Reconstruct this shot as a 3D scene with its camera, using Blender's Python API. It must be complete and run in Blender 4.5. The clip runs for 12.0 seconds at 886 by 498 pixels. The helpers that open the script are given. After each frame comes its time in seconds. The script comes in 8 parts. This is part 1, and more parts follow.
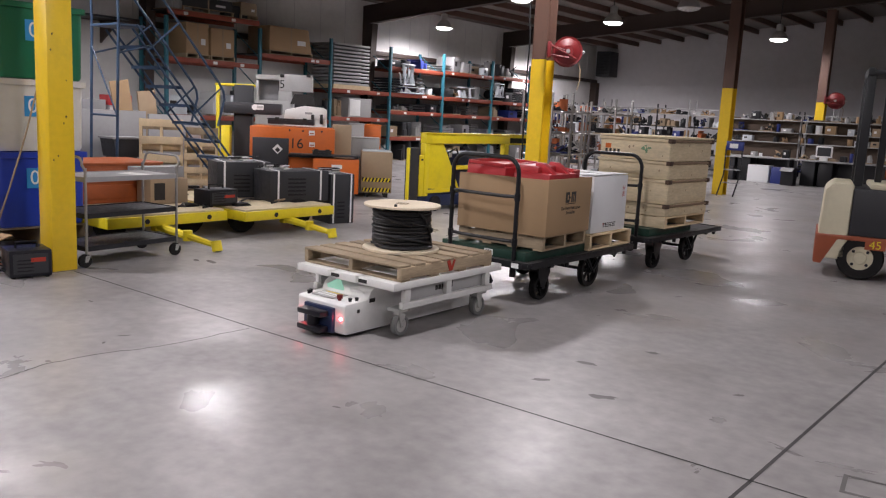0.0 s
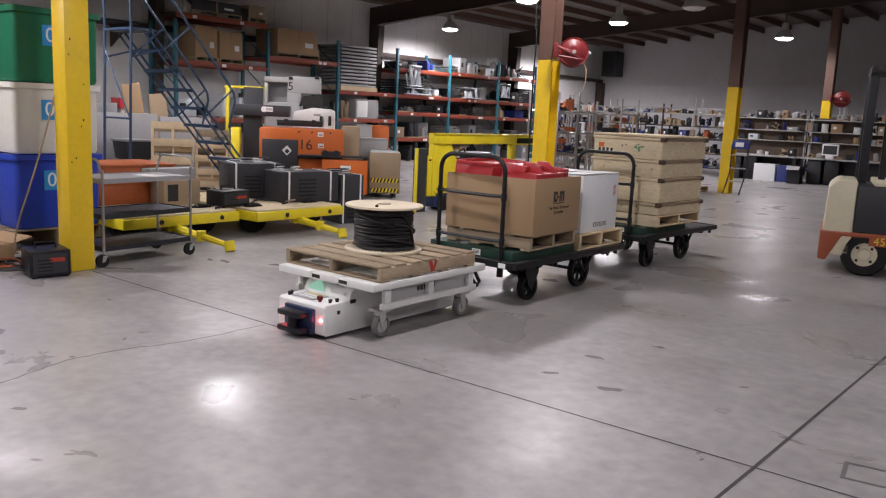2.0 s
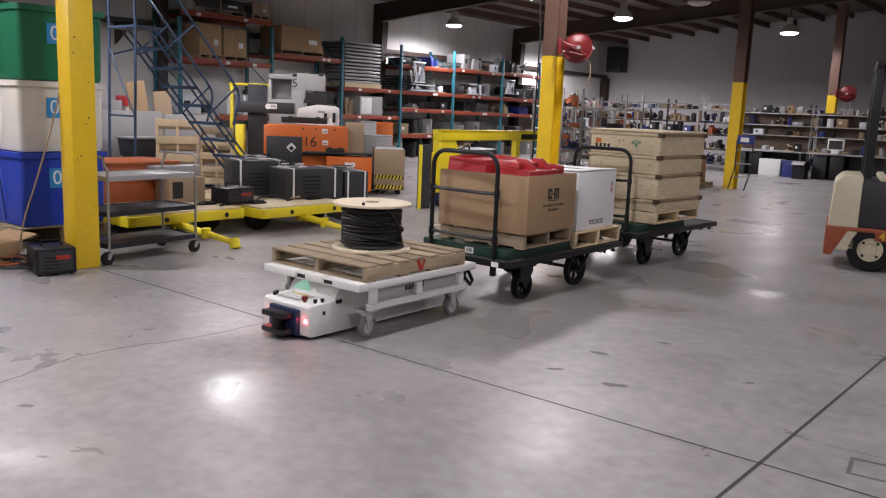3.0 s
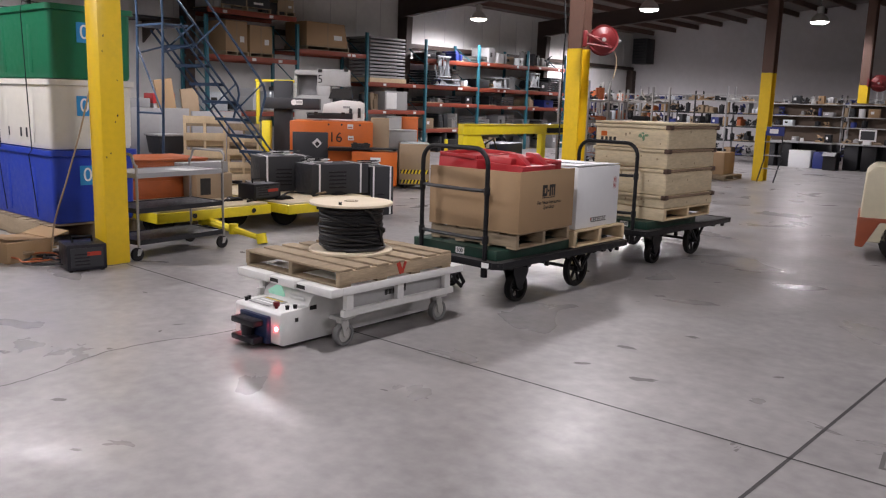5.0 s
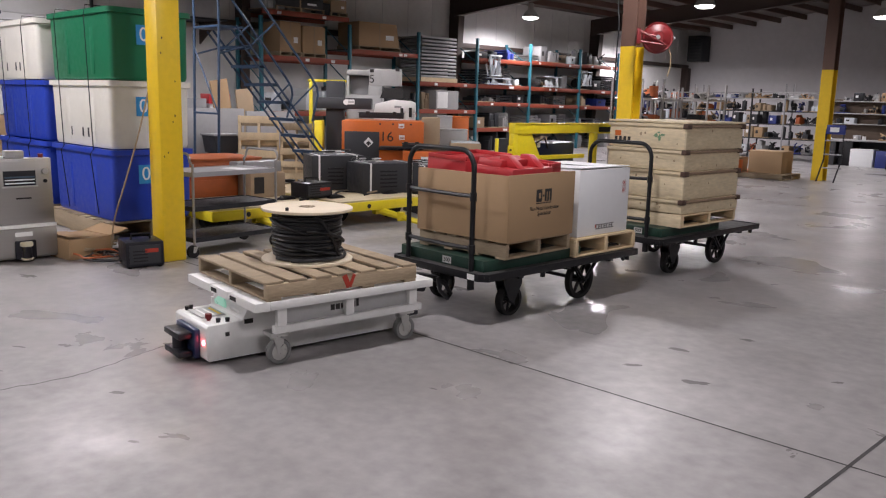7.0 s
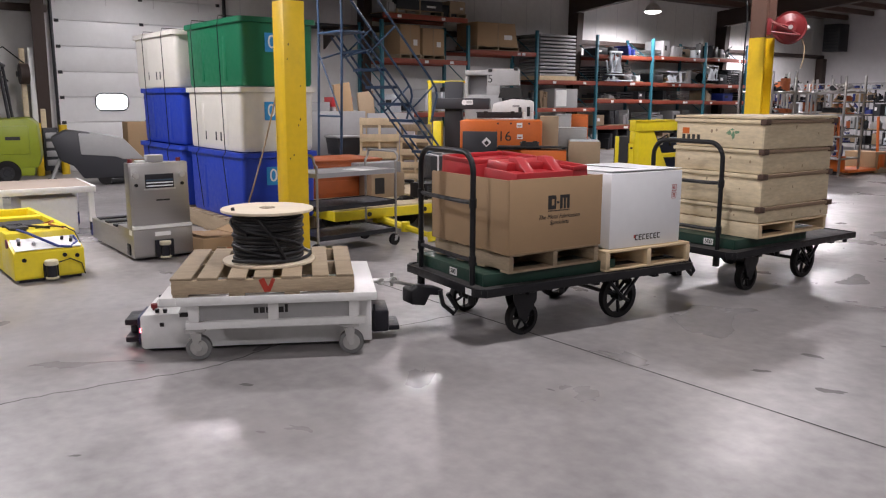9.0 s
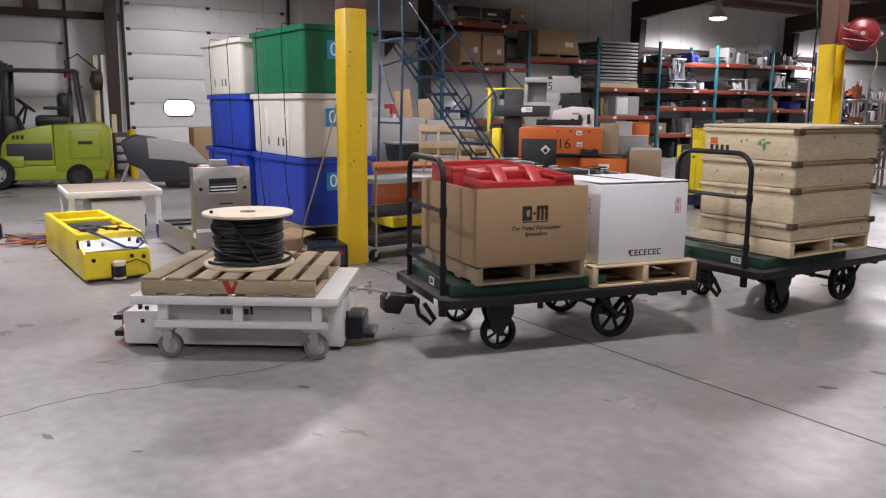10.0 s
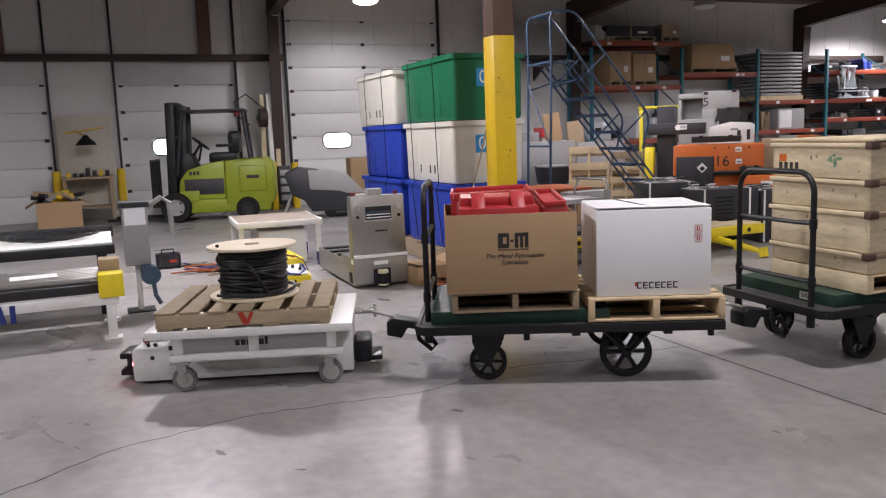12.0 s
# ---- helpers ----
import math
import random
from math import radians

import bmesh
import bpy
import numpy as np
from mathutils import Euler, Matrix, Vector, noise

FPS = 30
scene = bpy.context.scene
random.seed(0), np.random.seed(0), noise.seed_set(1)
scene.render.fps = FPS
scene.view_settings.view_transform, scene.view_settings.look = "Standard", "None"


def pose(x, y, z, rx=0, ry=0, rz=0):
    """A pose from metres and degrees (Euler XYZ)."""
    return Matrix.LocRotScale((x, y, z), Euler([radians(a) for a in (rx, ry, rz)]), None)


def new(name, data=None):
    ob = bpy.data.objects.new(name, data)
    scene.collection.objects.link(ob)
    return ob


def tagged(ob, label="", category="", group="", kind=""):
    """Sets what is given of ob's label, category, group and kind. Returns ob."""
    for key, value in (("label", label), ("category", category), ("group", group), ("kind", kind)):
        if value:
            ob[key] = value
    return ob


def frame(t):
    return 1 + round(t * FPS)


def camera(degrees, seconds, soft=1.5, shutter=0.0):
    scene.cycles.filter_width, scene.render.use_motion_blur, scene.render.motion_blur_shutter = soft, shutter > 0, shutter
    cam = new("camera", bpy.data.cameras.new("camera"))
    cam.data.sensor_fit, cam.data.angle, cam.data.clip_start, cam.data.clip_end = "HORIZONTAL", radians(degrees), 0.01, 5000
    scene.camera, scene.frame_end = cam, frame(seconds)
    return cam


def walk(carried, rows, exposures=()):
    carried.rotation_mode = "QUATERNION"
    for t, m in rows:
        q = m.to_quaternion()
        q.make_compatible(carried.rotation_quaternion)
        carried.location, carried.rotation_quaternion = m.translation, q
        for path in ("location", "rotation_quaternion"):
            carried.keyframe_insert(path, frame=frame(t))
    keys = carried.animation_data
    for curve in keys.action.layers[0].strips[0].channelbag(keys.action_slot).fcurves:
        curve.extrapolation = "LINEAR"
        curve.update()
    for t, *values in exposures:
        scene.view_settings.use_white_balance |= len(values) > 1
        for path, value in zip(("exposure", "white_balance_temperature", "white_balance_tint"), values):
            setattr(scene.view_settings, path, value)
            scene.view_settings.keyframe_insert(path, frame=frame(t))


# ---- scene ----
# camera on a shoulder, turning after the passing train
cam = camera(57.1, 12.0, soft=1.2)
CAM_PATH = [
    (0, -0.066, 0.126, 80.52, -2.90, 38.90), (0.5, -0.062, 0.125, 80.49, -2.72, 38.98), (1, -0.020, 0.060, 80.57, -2.52, 39.08),
    (1.5, 0, 0, 80.64, -2.66, 39.17), (2, 0, 0, 80.55, -2.53, 39.30), (2.5, 0, 0, 80.41, -2.48, 39.42), (3, 0, 0, 80.29, -2.30, 39.59),
    (5, 0, 0, 79.84, -1.71, 41.32), (5.5, 0, 0, 79.84, -1.76, 41.97), (6, 0, 0, 79.84, -2.02, 42.81), (6.5, 0, 0, 79.72, -1.86, 43.71),
    (7, 0, 0, 79.69, -1.47, 44.85), (7.2, 0, 0, 79.68, -1.20, 45.53), (9, 0, 0, 79.54, -0.20, 53.01), (9.5, 0, 0, 79.72, -0.32, 55.04),
    (10, 0, 0, 80.00, -0.41, 57.12), (10.5, 0, 0, 80.20, 0.07, 59.35), (11, 0, 0, 80.57, 1.17, 61.52), (11.5, 0, 0, 81.29, 1.67, 64.02),
    (12, 0, 0, 81.84, 2.06, 67.46)]
walk(cam, [(t, pose(x, y, 1.55, rx, ry, rz)) for t, x, y, rx, ry, rz in CAM_PATH],
     exposures=[(0, 0.0), (12, 0.0)])

# daylight behind the dock windows
world = bpy.data.worlds.new("world")
scene.world = world
world.use_nodes = True
wn = world.node_tree.nodes
sky = wn.new("ShaderNodeTexSky")
sky.sky_type, sky.sun_disc, sky.sun_elevation, sky.sun_rotation = "NISHITA", False, radians(35), radians(200)
world.node_tree.links.new(sky.outputs[0], wn["Background"].inputs[0])
wn["Background"].inputs[1].default_value = 0.12

LAMP_WATTS = 222.0
LAMP_COLOUR = (1.0, 0.94, 0.99)


# ---------------------------------------------------------------- materials
def mat(name, colour, rough=0.5, metal=0.0, var=0.12, scale=6.0, bump=0.0, bump_scale=60.0, dirt=0.0, dirt_colour=(0.05, 0.045, 0.04),
        stretch=(1, 1, 1), rand=0.0, spec=0.5, glow=0.0, coat=0.0):
    """A surface with two scales of variation, optional dirt patches, grain and per-piece variation."""
    m = bpy.data.materials.new(name)
    m.use_nodes = True
    n, l = m.node_tree.nodes, m.node_tree.links
    b = n["Principled BSDF"]
    b.inputs["Roughness"].default_value, b.inputs["Metallic"].default_value = rough, metal
    b.inputs["Specular IOR Level"].default_value = spec
    b.inputs["Coat Weight"].default_value = coat
    tc, mp = n.new("ShaderNodeTexCoord"), n.new("ShaderNodeMapping")
    mp.inputs["Scale"].default_value = stretch
    l.new(tc.outputs["Object"], mp.inputs[0])
    big, small = n.new("ShaderNodeTexNoise"), n.new("ShaderNodeTexNoise")
    big.inputs["Scale"].default_value, big.inputs["Detail"].default_value = scale * 0.35, 4
    small.inputs["Scale"].default_value, small.inputs["Detail"].default_value = scale * 4, 6
    add = n.new("ShaderNodeMath")
    add.operation = "ADD"
    for t, s in ((big, 0), (small, 1)):
        l.new(mp.outputs[0], t.inputs["Vector"])
        l.new(t.outputs["Fac"], add.inputs[s])
    rng = n.new("ShaderNodeMapRange")
    rng.inputs["From Min"].default_value, rng.inputs["From Max"].default_value = 0.6, 1.4
    rng.inputs["To Min"].default_value, rng.inputs["To Max"].default_value = 1 - var, 1 + var
    l.new(add.outputs[0], rng.inputs[0])
    val = rng.outputs[0]
    if rand:
        info, rr, mul = n.new("ShaderNodeObjectInfo"), n.new("ShaderNodeMapRange"), n.new("ShaderNodeMath")
        rr.inputs["To Min"].default_value, rr.inputs["To Max"].default_value = 1 - rand, 1 + rand
        l.new(info.outputs["Random"], rr.inputs[0])
        mul.operation = "MULTIPLY"
        l.new(val, mul.inputs[0]), l.new(rr.outputs[0], mul.inputs[1])
        val = mul.outputs[0]
    hsv = n.new("ShaderNodeHueSaturation")
    hsv.inputs["Color"].default_value = (*colour, 1)
    l.new(val, hsv.inputs["Value"])
    out = hsv.outputs[0]
    if dirt:
        d, dr, mx = n.new("ShaderNodeTexNoise"), n.new("ShaderNodeMapRange"), n.new("ShaderNodeMix")
        d.inputs["Scale"].default_value, d.inputs["Detail"].default_value, d.inputs["Roughness"].default_value = scale * 0.9, 8, 0.7
        dr.inputs["From Min"].default_value, dr.inputs["From Max"].default_value = 0.48, 0.8
        dr.inputs["To Max"].default_value = dirt
        mx.data_type = "RGBA"
        l.new(mp.outputs[0], d.inputs["Vector"]), l.new(d.outputs["Fac"], dr.inputs[0])
        l.new(dr.outputs[0], mx.inputs["Factor"]), l.new(out, mx.inputs["A"])
        mx.inputs["B"].default_value = (*dirt_colour, 1)
        out = mx.outputs["Result"]
    l.new(out, b.inputs["Base Color"])
    rr2 = n.new("ShaderNodeMapRange")
    rr2.inputs["From Min"].default_value, rr2.inputs["From Max"].default_value = 0.3, 0.7
    rr2.inputs["To Min"].default_value, rr2.inputs["To Max"].default_value = max(0.02, rough - 0.08), min(1, rough + 0.1)
    l.new(small.outputs["Fac"], rr2.inputs[0]), l.new(rr2.outputs[0], b.inputs["Roughness"])
    if bump:
        bn, bt = n.new("ShaderNodeBump"), n.new("ShaderNodeTexNoise")
        bt.inputs["Scale"].default_value, bt.inputs["Detail"].default_value = bump_scale, 5
        l.new(mp.outputs[0], bt.inputs["Vector"]), l.new(bt.outputs["Fac"], bn.inputs["Height"])
        bn.inputs["Strength"].default_value, bn.inputs["Distance"].default_value = bump, 0.01
        l.new(bn.outputs[0], b.inputs["Normal"])
    if glow:
        b.inputs["Emission Color"].default_value = (*colour, 1)
        b.inputs["Emission Strength"].default_value = glow
    return m


def floor_material():
    """Power-trowelled concrete: cloudy, burnished, with dark scuffs."""
    m = mat("burnished_concrete", (0.31, 0.295, 0.291), 0.4, var=0.28, scale=2.6, bump=0.1, bump_scale=9, dirt=0.4, dirt_colour=(0.19, 0.18, 0.175), spec=0.6)
    n, l = m.node_tree.nodes, m.node_tree.links
    b = n["Principled BSDF"]
    tc = n.new("ShaderNodeTexCoord")
    cl = n.new("ShaderNodeTexNoise")
    cl.inputs["Scale"].default_value, cl.inputs["Detail"].default_value, cl.inputs["Distortion"].default_value = 1.1, 7, 0.6
    l.new(tc.outputs["Object"], cl.inputs["Vector"])
    r = n.new("ShaderNodeMapRange")
    r.inputs["From Min"].default_value, r.inputs["From Max"].default_value = 0.35, 0.68
    r.inputs["To Min"].default_value, r.inputs["To Max"].default_value = 0.25, 0.55
    l.new(cl.outputs["Fac"], r.inputs[0])
    l.new(r.outputs[0], b.inputs["Roughness"])
    return m


M = {}
M["floor"] = floor_material()
M["wall"] = mat("insulated_wall_sheet", (0.72, 0.71, 0.695), 0.7, var=0.07, scale=1.5, dirt=0.15, dirt_colour=(0.35, 0.33, 0.3))
M["wall_grey"] = mat("grey_wall_sheet", (0.60, 0.585, 0.60), 0.75, var=0.07, scale=1.2, dirt=0.12, dirt_colour=(0.3, 0.28, 0.26))
M["door_panel"] = mat("white_door_panel", (0.76, 0.76, 0.765), 0.45, var=0.04, scale=2, dirt=0.15, dirt_colour=(0.45, 0.44, 0.42))
M["roof"] = mat("roof_lining", (0.26, 0.235, 0.215), 0.85, var=0.15, scale=1)
M["brown_steel"] = mat("brown_primer_steel", (0.115, 0.062, 0.045), 0.55, var=0.15, scale=5)
M["dark_brown"] = mat("dark_brown_steel", (0.045, 0.028, 0.022), 0.6, var=0.15, scale=4)
M["yellow"] = mat("yellow_safety_paint", (0.78, 0.52, 0.015), 0.42, var=0.07, scale=5, dirt=0.22, dirt_colour=(0.28, 0.2, 0.03), coat=0.15)
M["bright_yellow"] = mat("bright_yellow_paint", (0.82, 0.66, 0.02), 0.4, var=0.06, scale=6, dirt=0.25, dirt_colour=(0.3, 0.24, 0.05), coat=0.1)
M["white"] = mat("white_enamel", (0.81, 0.81, 0.79), 0.36, var=0.05, scale=6, dirt=0.18, dirt_colour=(0.42, 0.4, 0.37))
M["grey_side"] = mat("grey_enamel", (0.42, 0.42, 0.415), 0.42, var=0.06, scale=6, dirt=0.2, dirt_colour=(0.2, 0.19, 0.18))
M["pallet"] = mat("pallet_wood", (0.34, 0.265, 0.175), 0.8, var=0.28, scale=5, stretch=(1, 6, 6), bump=0.25, bump_scale=40, dirt=0.3, dirt_colour=(0.2, 0.14, 0.09), rand=0.2)
M["new_pallet"] = mat("fresh_pallet_wood", (0.62, 0.48, 0.30), 0.75, var=0.15, scale=5, stretch=(1, 5, 5), bump=0.2, bump_scale=40, rand=0.12)
M["batten"] = mat("weathered_batten", (0.24, 0.165, 0.105), 0.8, var=0.3, scale=6, stretch=(1, 1, 6), bump=0.3, bump_scale=40, dirt=0.4, dirt_colour=(0.09, 0.06, 0.04))
M["rusty"] = mat("rusty_hinge_steel", (0.085, 0.05, 0.036), 0.7, 0.2, var=0.3, scale=20)
M["plywood"] = mat("crate_plywood", (0.65, 0.545, 0.365), 0.7, var=0.24, scale=3, stretch=(1, 1, 4), bump=0.15, bump_scale=30, dirt=0.45, dirt_colour=(0.33, 0.22, 0.11), rand=0.08)
M["disc_wood"] = mat("spool_plywood", (0.70, 0.60, 0.45), 0.6, var=0.1, scale=6, stretch=(1, 5, 1), dirt=0.12, dirt_colour=(0.35, 0.24, 0.14))
M["cardboard"] = mat("corrugated_cardboard", (0.37, 0.245, 0.135), 0.82, var=0.06, scale=4, stretch=(1, 1, 3), bump=0.06, bump_scale=80, rand=0.08)
M["white_card"] = mat("white_carton", (0.78, 0.79, 0.80), 0.55, var=0.03, scale=4)
M["black"] = mat("black_paint", (0.009, 0.009, 0.011), 0.42, var=0.2, scale=8, spec=0.35)
M["dark_metal"] = mat("dark_steel", (0.034, 0.035, 0.039), 0.45, 0.5, var=0.2, scale=8)
M["black_plastic"] = mat("black_plastic", (0.009, 0.009, 0.014), 0.38, var=0.15, scale=10, spec=0.4)
M["cable"] = mat("black_cable_jacket", (0.006, 0.006, 0.008), 0.5, var=0.2, scale=20)
M["rubber"] = mat("black_rubber", (0.014, 0.013, 0.013), 0.75, var=0.2, scale=14, spec=0.3)
M["grey_rubber"] = mat("grey_caster_tread", (0.20, 0.20, 0.20), 0.6, var=0.12, scale=14)
M["steel"] = mat("brushed_steel", (0.40, 0.39, 0.375), 0.36, 0.9, var=0.05, scale=3, stretch=(1, 1, 30))
M["zinc"] = mat("zinc_plate", (0.6, 0.6, 0.58), 0.35, 0.85, var=0.1, scale=10)
M["galv"] = mat("grey_steel_sheet", (0.36, 0.36, 0.365), 0.5, 0.3, var=0.1, scale=4)
M["green_deck"] = mat("dark_green_paint", (0.013, 0.045, 0.031), 0.45, var=0.15, scale=6, dirt=0.3, dirt_colour=(0.05, 0.055, 0.05))
M["deck"] = mat("worn_deck_board", (0.045, 0.044, 0.043), 0.6, var=0.25, scale=5, dirt=0.3, dirt_colour=(0.12, 0.11, 0.1))
M["red_plastic"] = mat("red_moulded_plastic", (0.44, 0.028, 0.034), 0.42, var=0.08, scale=6)
M["bin_green"] = mat("green_rotomoulded_plastic", (0.008, 0.155, 0.072), 0.42, var=0.07, scale=4, dirt=0.15, dirt_colour=(0.02, 0.06, 0.035))
M["bin_white"] = mat("off_white_rotomoulded_plastic", (0.74, 0.72, 0.66), 0.45, var=0.05, scale=4, dirt=0.2, dirt_colour=(0.42, 0.39, 0.33))
M["bin_blue"] = mat("blue_rotomoulded_plastic", (0.018, 0.055, 0.46), 0.42, var=0.08, scale=4, dirt=0.15, dirt_colour=(0.02, 0.04, 0.16))
M["smear_green"] = mat("smeared_green_paint", (0.16, 0.30, 0.17), 0.7, var=0.4, scale=25, dirt=0.8, dirt_colour=(0.55, 0.45, 0.3))
M["sky_blue"] = mat("light_blue_sticker", (0.03, 0.27, 0.60), 0.4, var=0.03)
M["orange"] = mat("orange_enamel", (0.62, 0.135, 0.014), 0.42, var=0.07, scale=5, dirt=0.18, dirt_colour=(0.24, 0.07, 0.02))
M["rust_orange"] = mat("dull_orange_paint", (0.42, 0.105, 0.03), 0.55, var=0.12, scale=5, dirt=0.3, dirt_colour=(0.16, 0.05, 0.02))
M["rack_orange"] = mat("rack_beam_orange", (0.26, 0.05, 0.025), 0.5, var=0.1, scale=5)
M["rack_teal"] = mat("rack_upright_teal", (0.03, 0.15, 0.20), 0.5, var=0.12, scale=5)
M["ladder_blue"] = mat("blue_grey_ladder_paint", (0.036, 0.072, 0.138), 0.45, var=0.15, scale=7)
M["lime"] = mat("lime_truck_paint", (0.27, 0.33, 0.016), 0.4, var=0.07, scale=4, dirt=0.25, dirt_colour=(0.16, 0.18, 0.03), coat=0.15)
M["cream"] = mat("cream_truck_paint", (0.70, 0.64, 0.47), 0.42, var=0.05, scale=4, dirt=0.2, dirt_colour=(0.4, 0.34, 0.22))
M["truck_orange"] = mat("burnt_orange_truck_paint", (0.36, 0.085, 0.035), 0.45, var=0.1, scale=4, dirt=0.2, dirt_colour=(0.15, 0.05, 0.03))
M["red"] = mat("red_reel_paint", (0.16, 0.010, 0.012), 0.42, var=0.12, scale=8)
M["ink"] = mat("dark_ink", (0.02, 0.018, 0.017), 0.6, var=0.05)
M["red_ink"] = mat("red_crayon", (0.42, 0.04, 0.02), 0.7, var=0.2, scale=30)
M["paper"] = mat("white_paper", (0.8, 0.8, 0.79), 0.6, var=0.03)
M["film_wrap"] = mat("clear_wrapping_film", (0.62, 0.66, 0.70), 0.18, var=0.2, scale=8, spec=0.8)
M["joint"] = mat("joint_filler", (0.048, 0.046, 0.045), 0.7, var=0.3, scale=10)
M["scuff"] = mat("floor_scuff", (0.13, 0.125, 0.12), 0.5, var=0.3, scale=12)
M["lamp_glass"] = mat("lit_lamp_glass", (1.0, 0.97, 0.93), 0.4, var=0.0, glow=14.0)
M["lamp_off"] = mat("unlit_lamp_glass", (0.55, 0.55, 0.54), 0.25, var=0.05)
M["red_light"] = mat("red_signal_light", (1.0, 0.06, 0.08), 0.3, var=0.0, glow=36.0)
M["green_light"] = mat("green_display", (0.34, 0.66, 0.52), 0.3, var=0.0, glow=0.35)
M["daylight"] = mat("daylit_window", (0.9, 0.95, 1.0), 0.2, var=0.0, glow=2.6)
M["screen"] = mat("lit_paper_screen", (0.85, 0.87, 0.9), 0.4, var=0.02)
M["blue_box"] = mat("blue_plastic_part", (0.02, 0.035, 0.20), 0.45, var=0.1)
M["board"] = mat("pale_backing_board", (0.50, 0.47, 0.40), 0.7, var=0.1, scale=2, dirt=0.2, dirt_colour=(0.3, 0.26, 0.2))
M["shade_board"] = mat("shade_toned_board", (0.10, 0.07, 0.05), 0.75, var=0.15, scale=4)
M["motor"] = mat("blue_grey_casting", (0.06, 0.10, 0.15), 0.45, 0.3, var=0.15, scale=8)
M["navy"] = mat("navy_machine_paint", (0.012, 0.022, 0.07), 0.4, var=0.15, scale=5)
M["dark_grey"] = mat("charcoal_plastic", (0.028, 0.029, 0.034), 0.5, var=0.12, scale=5)
M["light_grey"] = mat("light_grey_enamel", (0.36, 0.36, 0.355), 0.45, var=0.06, scale=5, dirt=0.12, dirt_colour=(0.3, 0.29, 0.27))
M["hardboard"] = mat("worn_hardboard", (0.30, 0.245, 0.20), 0.65, var=0.15, scale=3, dirt=0.35, dirt_colour=(0.2, 0.17, 0.14))
M["tan"] = mat("tan_board", (0.34, 0.25, 0.16), 0.7, var=0.1, scale=4)


# ---------------------------------------------------------------- builders
def box(bm, x0, x1, y0, y1, z0, z1, bevel=0.0, m=None):
    """A block between two corners, with bevelled edges, optionally moved by m."""
    r = bmesh.ops.create_cube(bm, size=1.0)
    vs = r["verts"]
    for v in vs:
        v.co = Vector((x0 + (v.co.x + 0.5) * (x1 - x0), y0 + (v.co.y + 0.5) * (y1 - y0), z0 + (v.co.z + 0.5) * (z1 - z0)))
    if m is not None:
        bmesh.ops.transform(bm, matrix=m, verts=vs)
    if bevel:
        es = list({e for v in vs for e in v.link_edges})
        bmesh.ops.bevel(bm, geom=es, offset=bevel, segments=2, affect="EDGES", profile=0.5)
    return bm


def rod(bm, a, b, r, seg=10, r2=None):
    """A round bar from a to b."""
    a, b = Vector(a), Vector(b)
    d = b - a
    q = d.to_track_quat("Z", "Y").to_matrix().to_4x4()
    bmesh.ops.create_cone(bm, cap_ends=True, segments=seg, radius1=r, radius2=r if r2 is None else r2, depth=d.length,
                          matrix=Matrix.Translation((a + b) / 2) @ q)
    return bm


def pipe(bm, pts, r, seg=8, closed=False):
    """A bent tube through points."""
    pts = [Vector(p) for p in pts]
    n = len(pts)
    rings, prev = [], None
    for i, p in enumerate(pts):
        if closed:
            d = pts[(i + 1) % n] - pts[i - 1]
        else:
            d = pts[min(i + 1, n - 1)] - pts[max(i - 1, 0)]
        d.normalize()
        if prev is None:
            u = d.orthogonal().normalized()
        else:
            u = (prev - d * prev.dot(d)).normalized()
        prev = u
        w = d.cross(u)
        rings.append([bm.verts.new(p + r * (math.cos(k * 2 * math.pi / seg) * u + math.sin(k * 2 * math.pi / seg) * w)) for k in range(seg)])
    for i in range(n if closed else n - 1):
        a, b = rings[i], rings[(i + 1) % n]
        for k in range(seg):
            bm.faces.new((a[k], a[(k + 1) % seg], b[(k + 1) % seg], b[k]))
    if not closed:
        bm.faces.new(rings[0][::-1]), bm.faces.new(rings[-1])
    return bm


def arc(c, r, a0, a1, n, plane="xz"):
    out = []
    for i in range(n + 1):
        a = radians(a0 + (a1 - a0) * i / n)
        u, v = r * math.cos(a), r * math.sin(a)
        out.append({"xz": (c[0] + u, c[1], c[2] + v), "yz": (c[0], c[1] + u, c[2] + v), "xy": (c[0] + u, c[1] + v, c[2])}[plane])
    return out


def prism(bm, pts, y0, y1, m=None, bevel=0.0):
    """A profile in x and z, drawn out along y."""
    a = [bm.verts.new((x, y0, z)) for x, z in pts]
    b = [bm.verts.new((x, y1, z)) for x, z in pts]
    fs = [bm.faces.new(a), bm.faces.new(b[::-1])]
    n = len(pts)
    for i in range(n):
        fs.append(bm.faces.new((a[i], b[i], b[(i + 1) % n], a[(i + 1) % n])))
    bmesh.ops.recalc_face_normals(bm, faces=fs)
    if m is not None:
        bmesh.ops.transform(bm, matrix=m, verts=a + b)
    if bevel:
        bmesh.ops.bevel(bm, geom=list({e for f in fs for e in f.edges}), offset=bevel, segments=2, affect="EDGES", profile=0.5)
    return bm


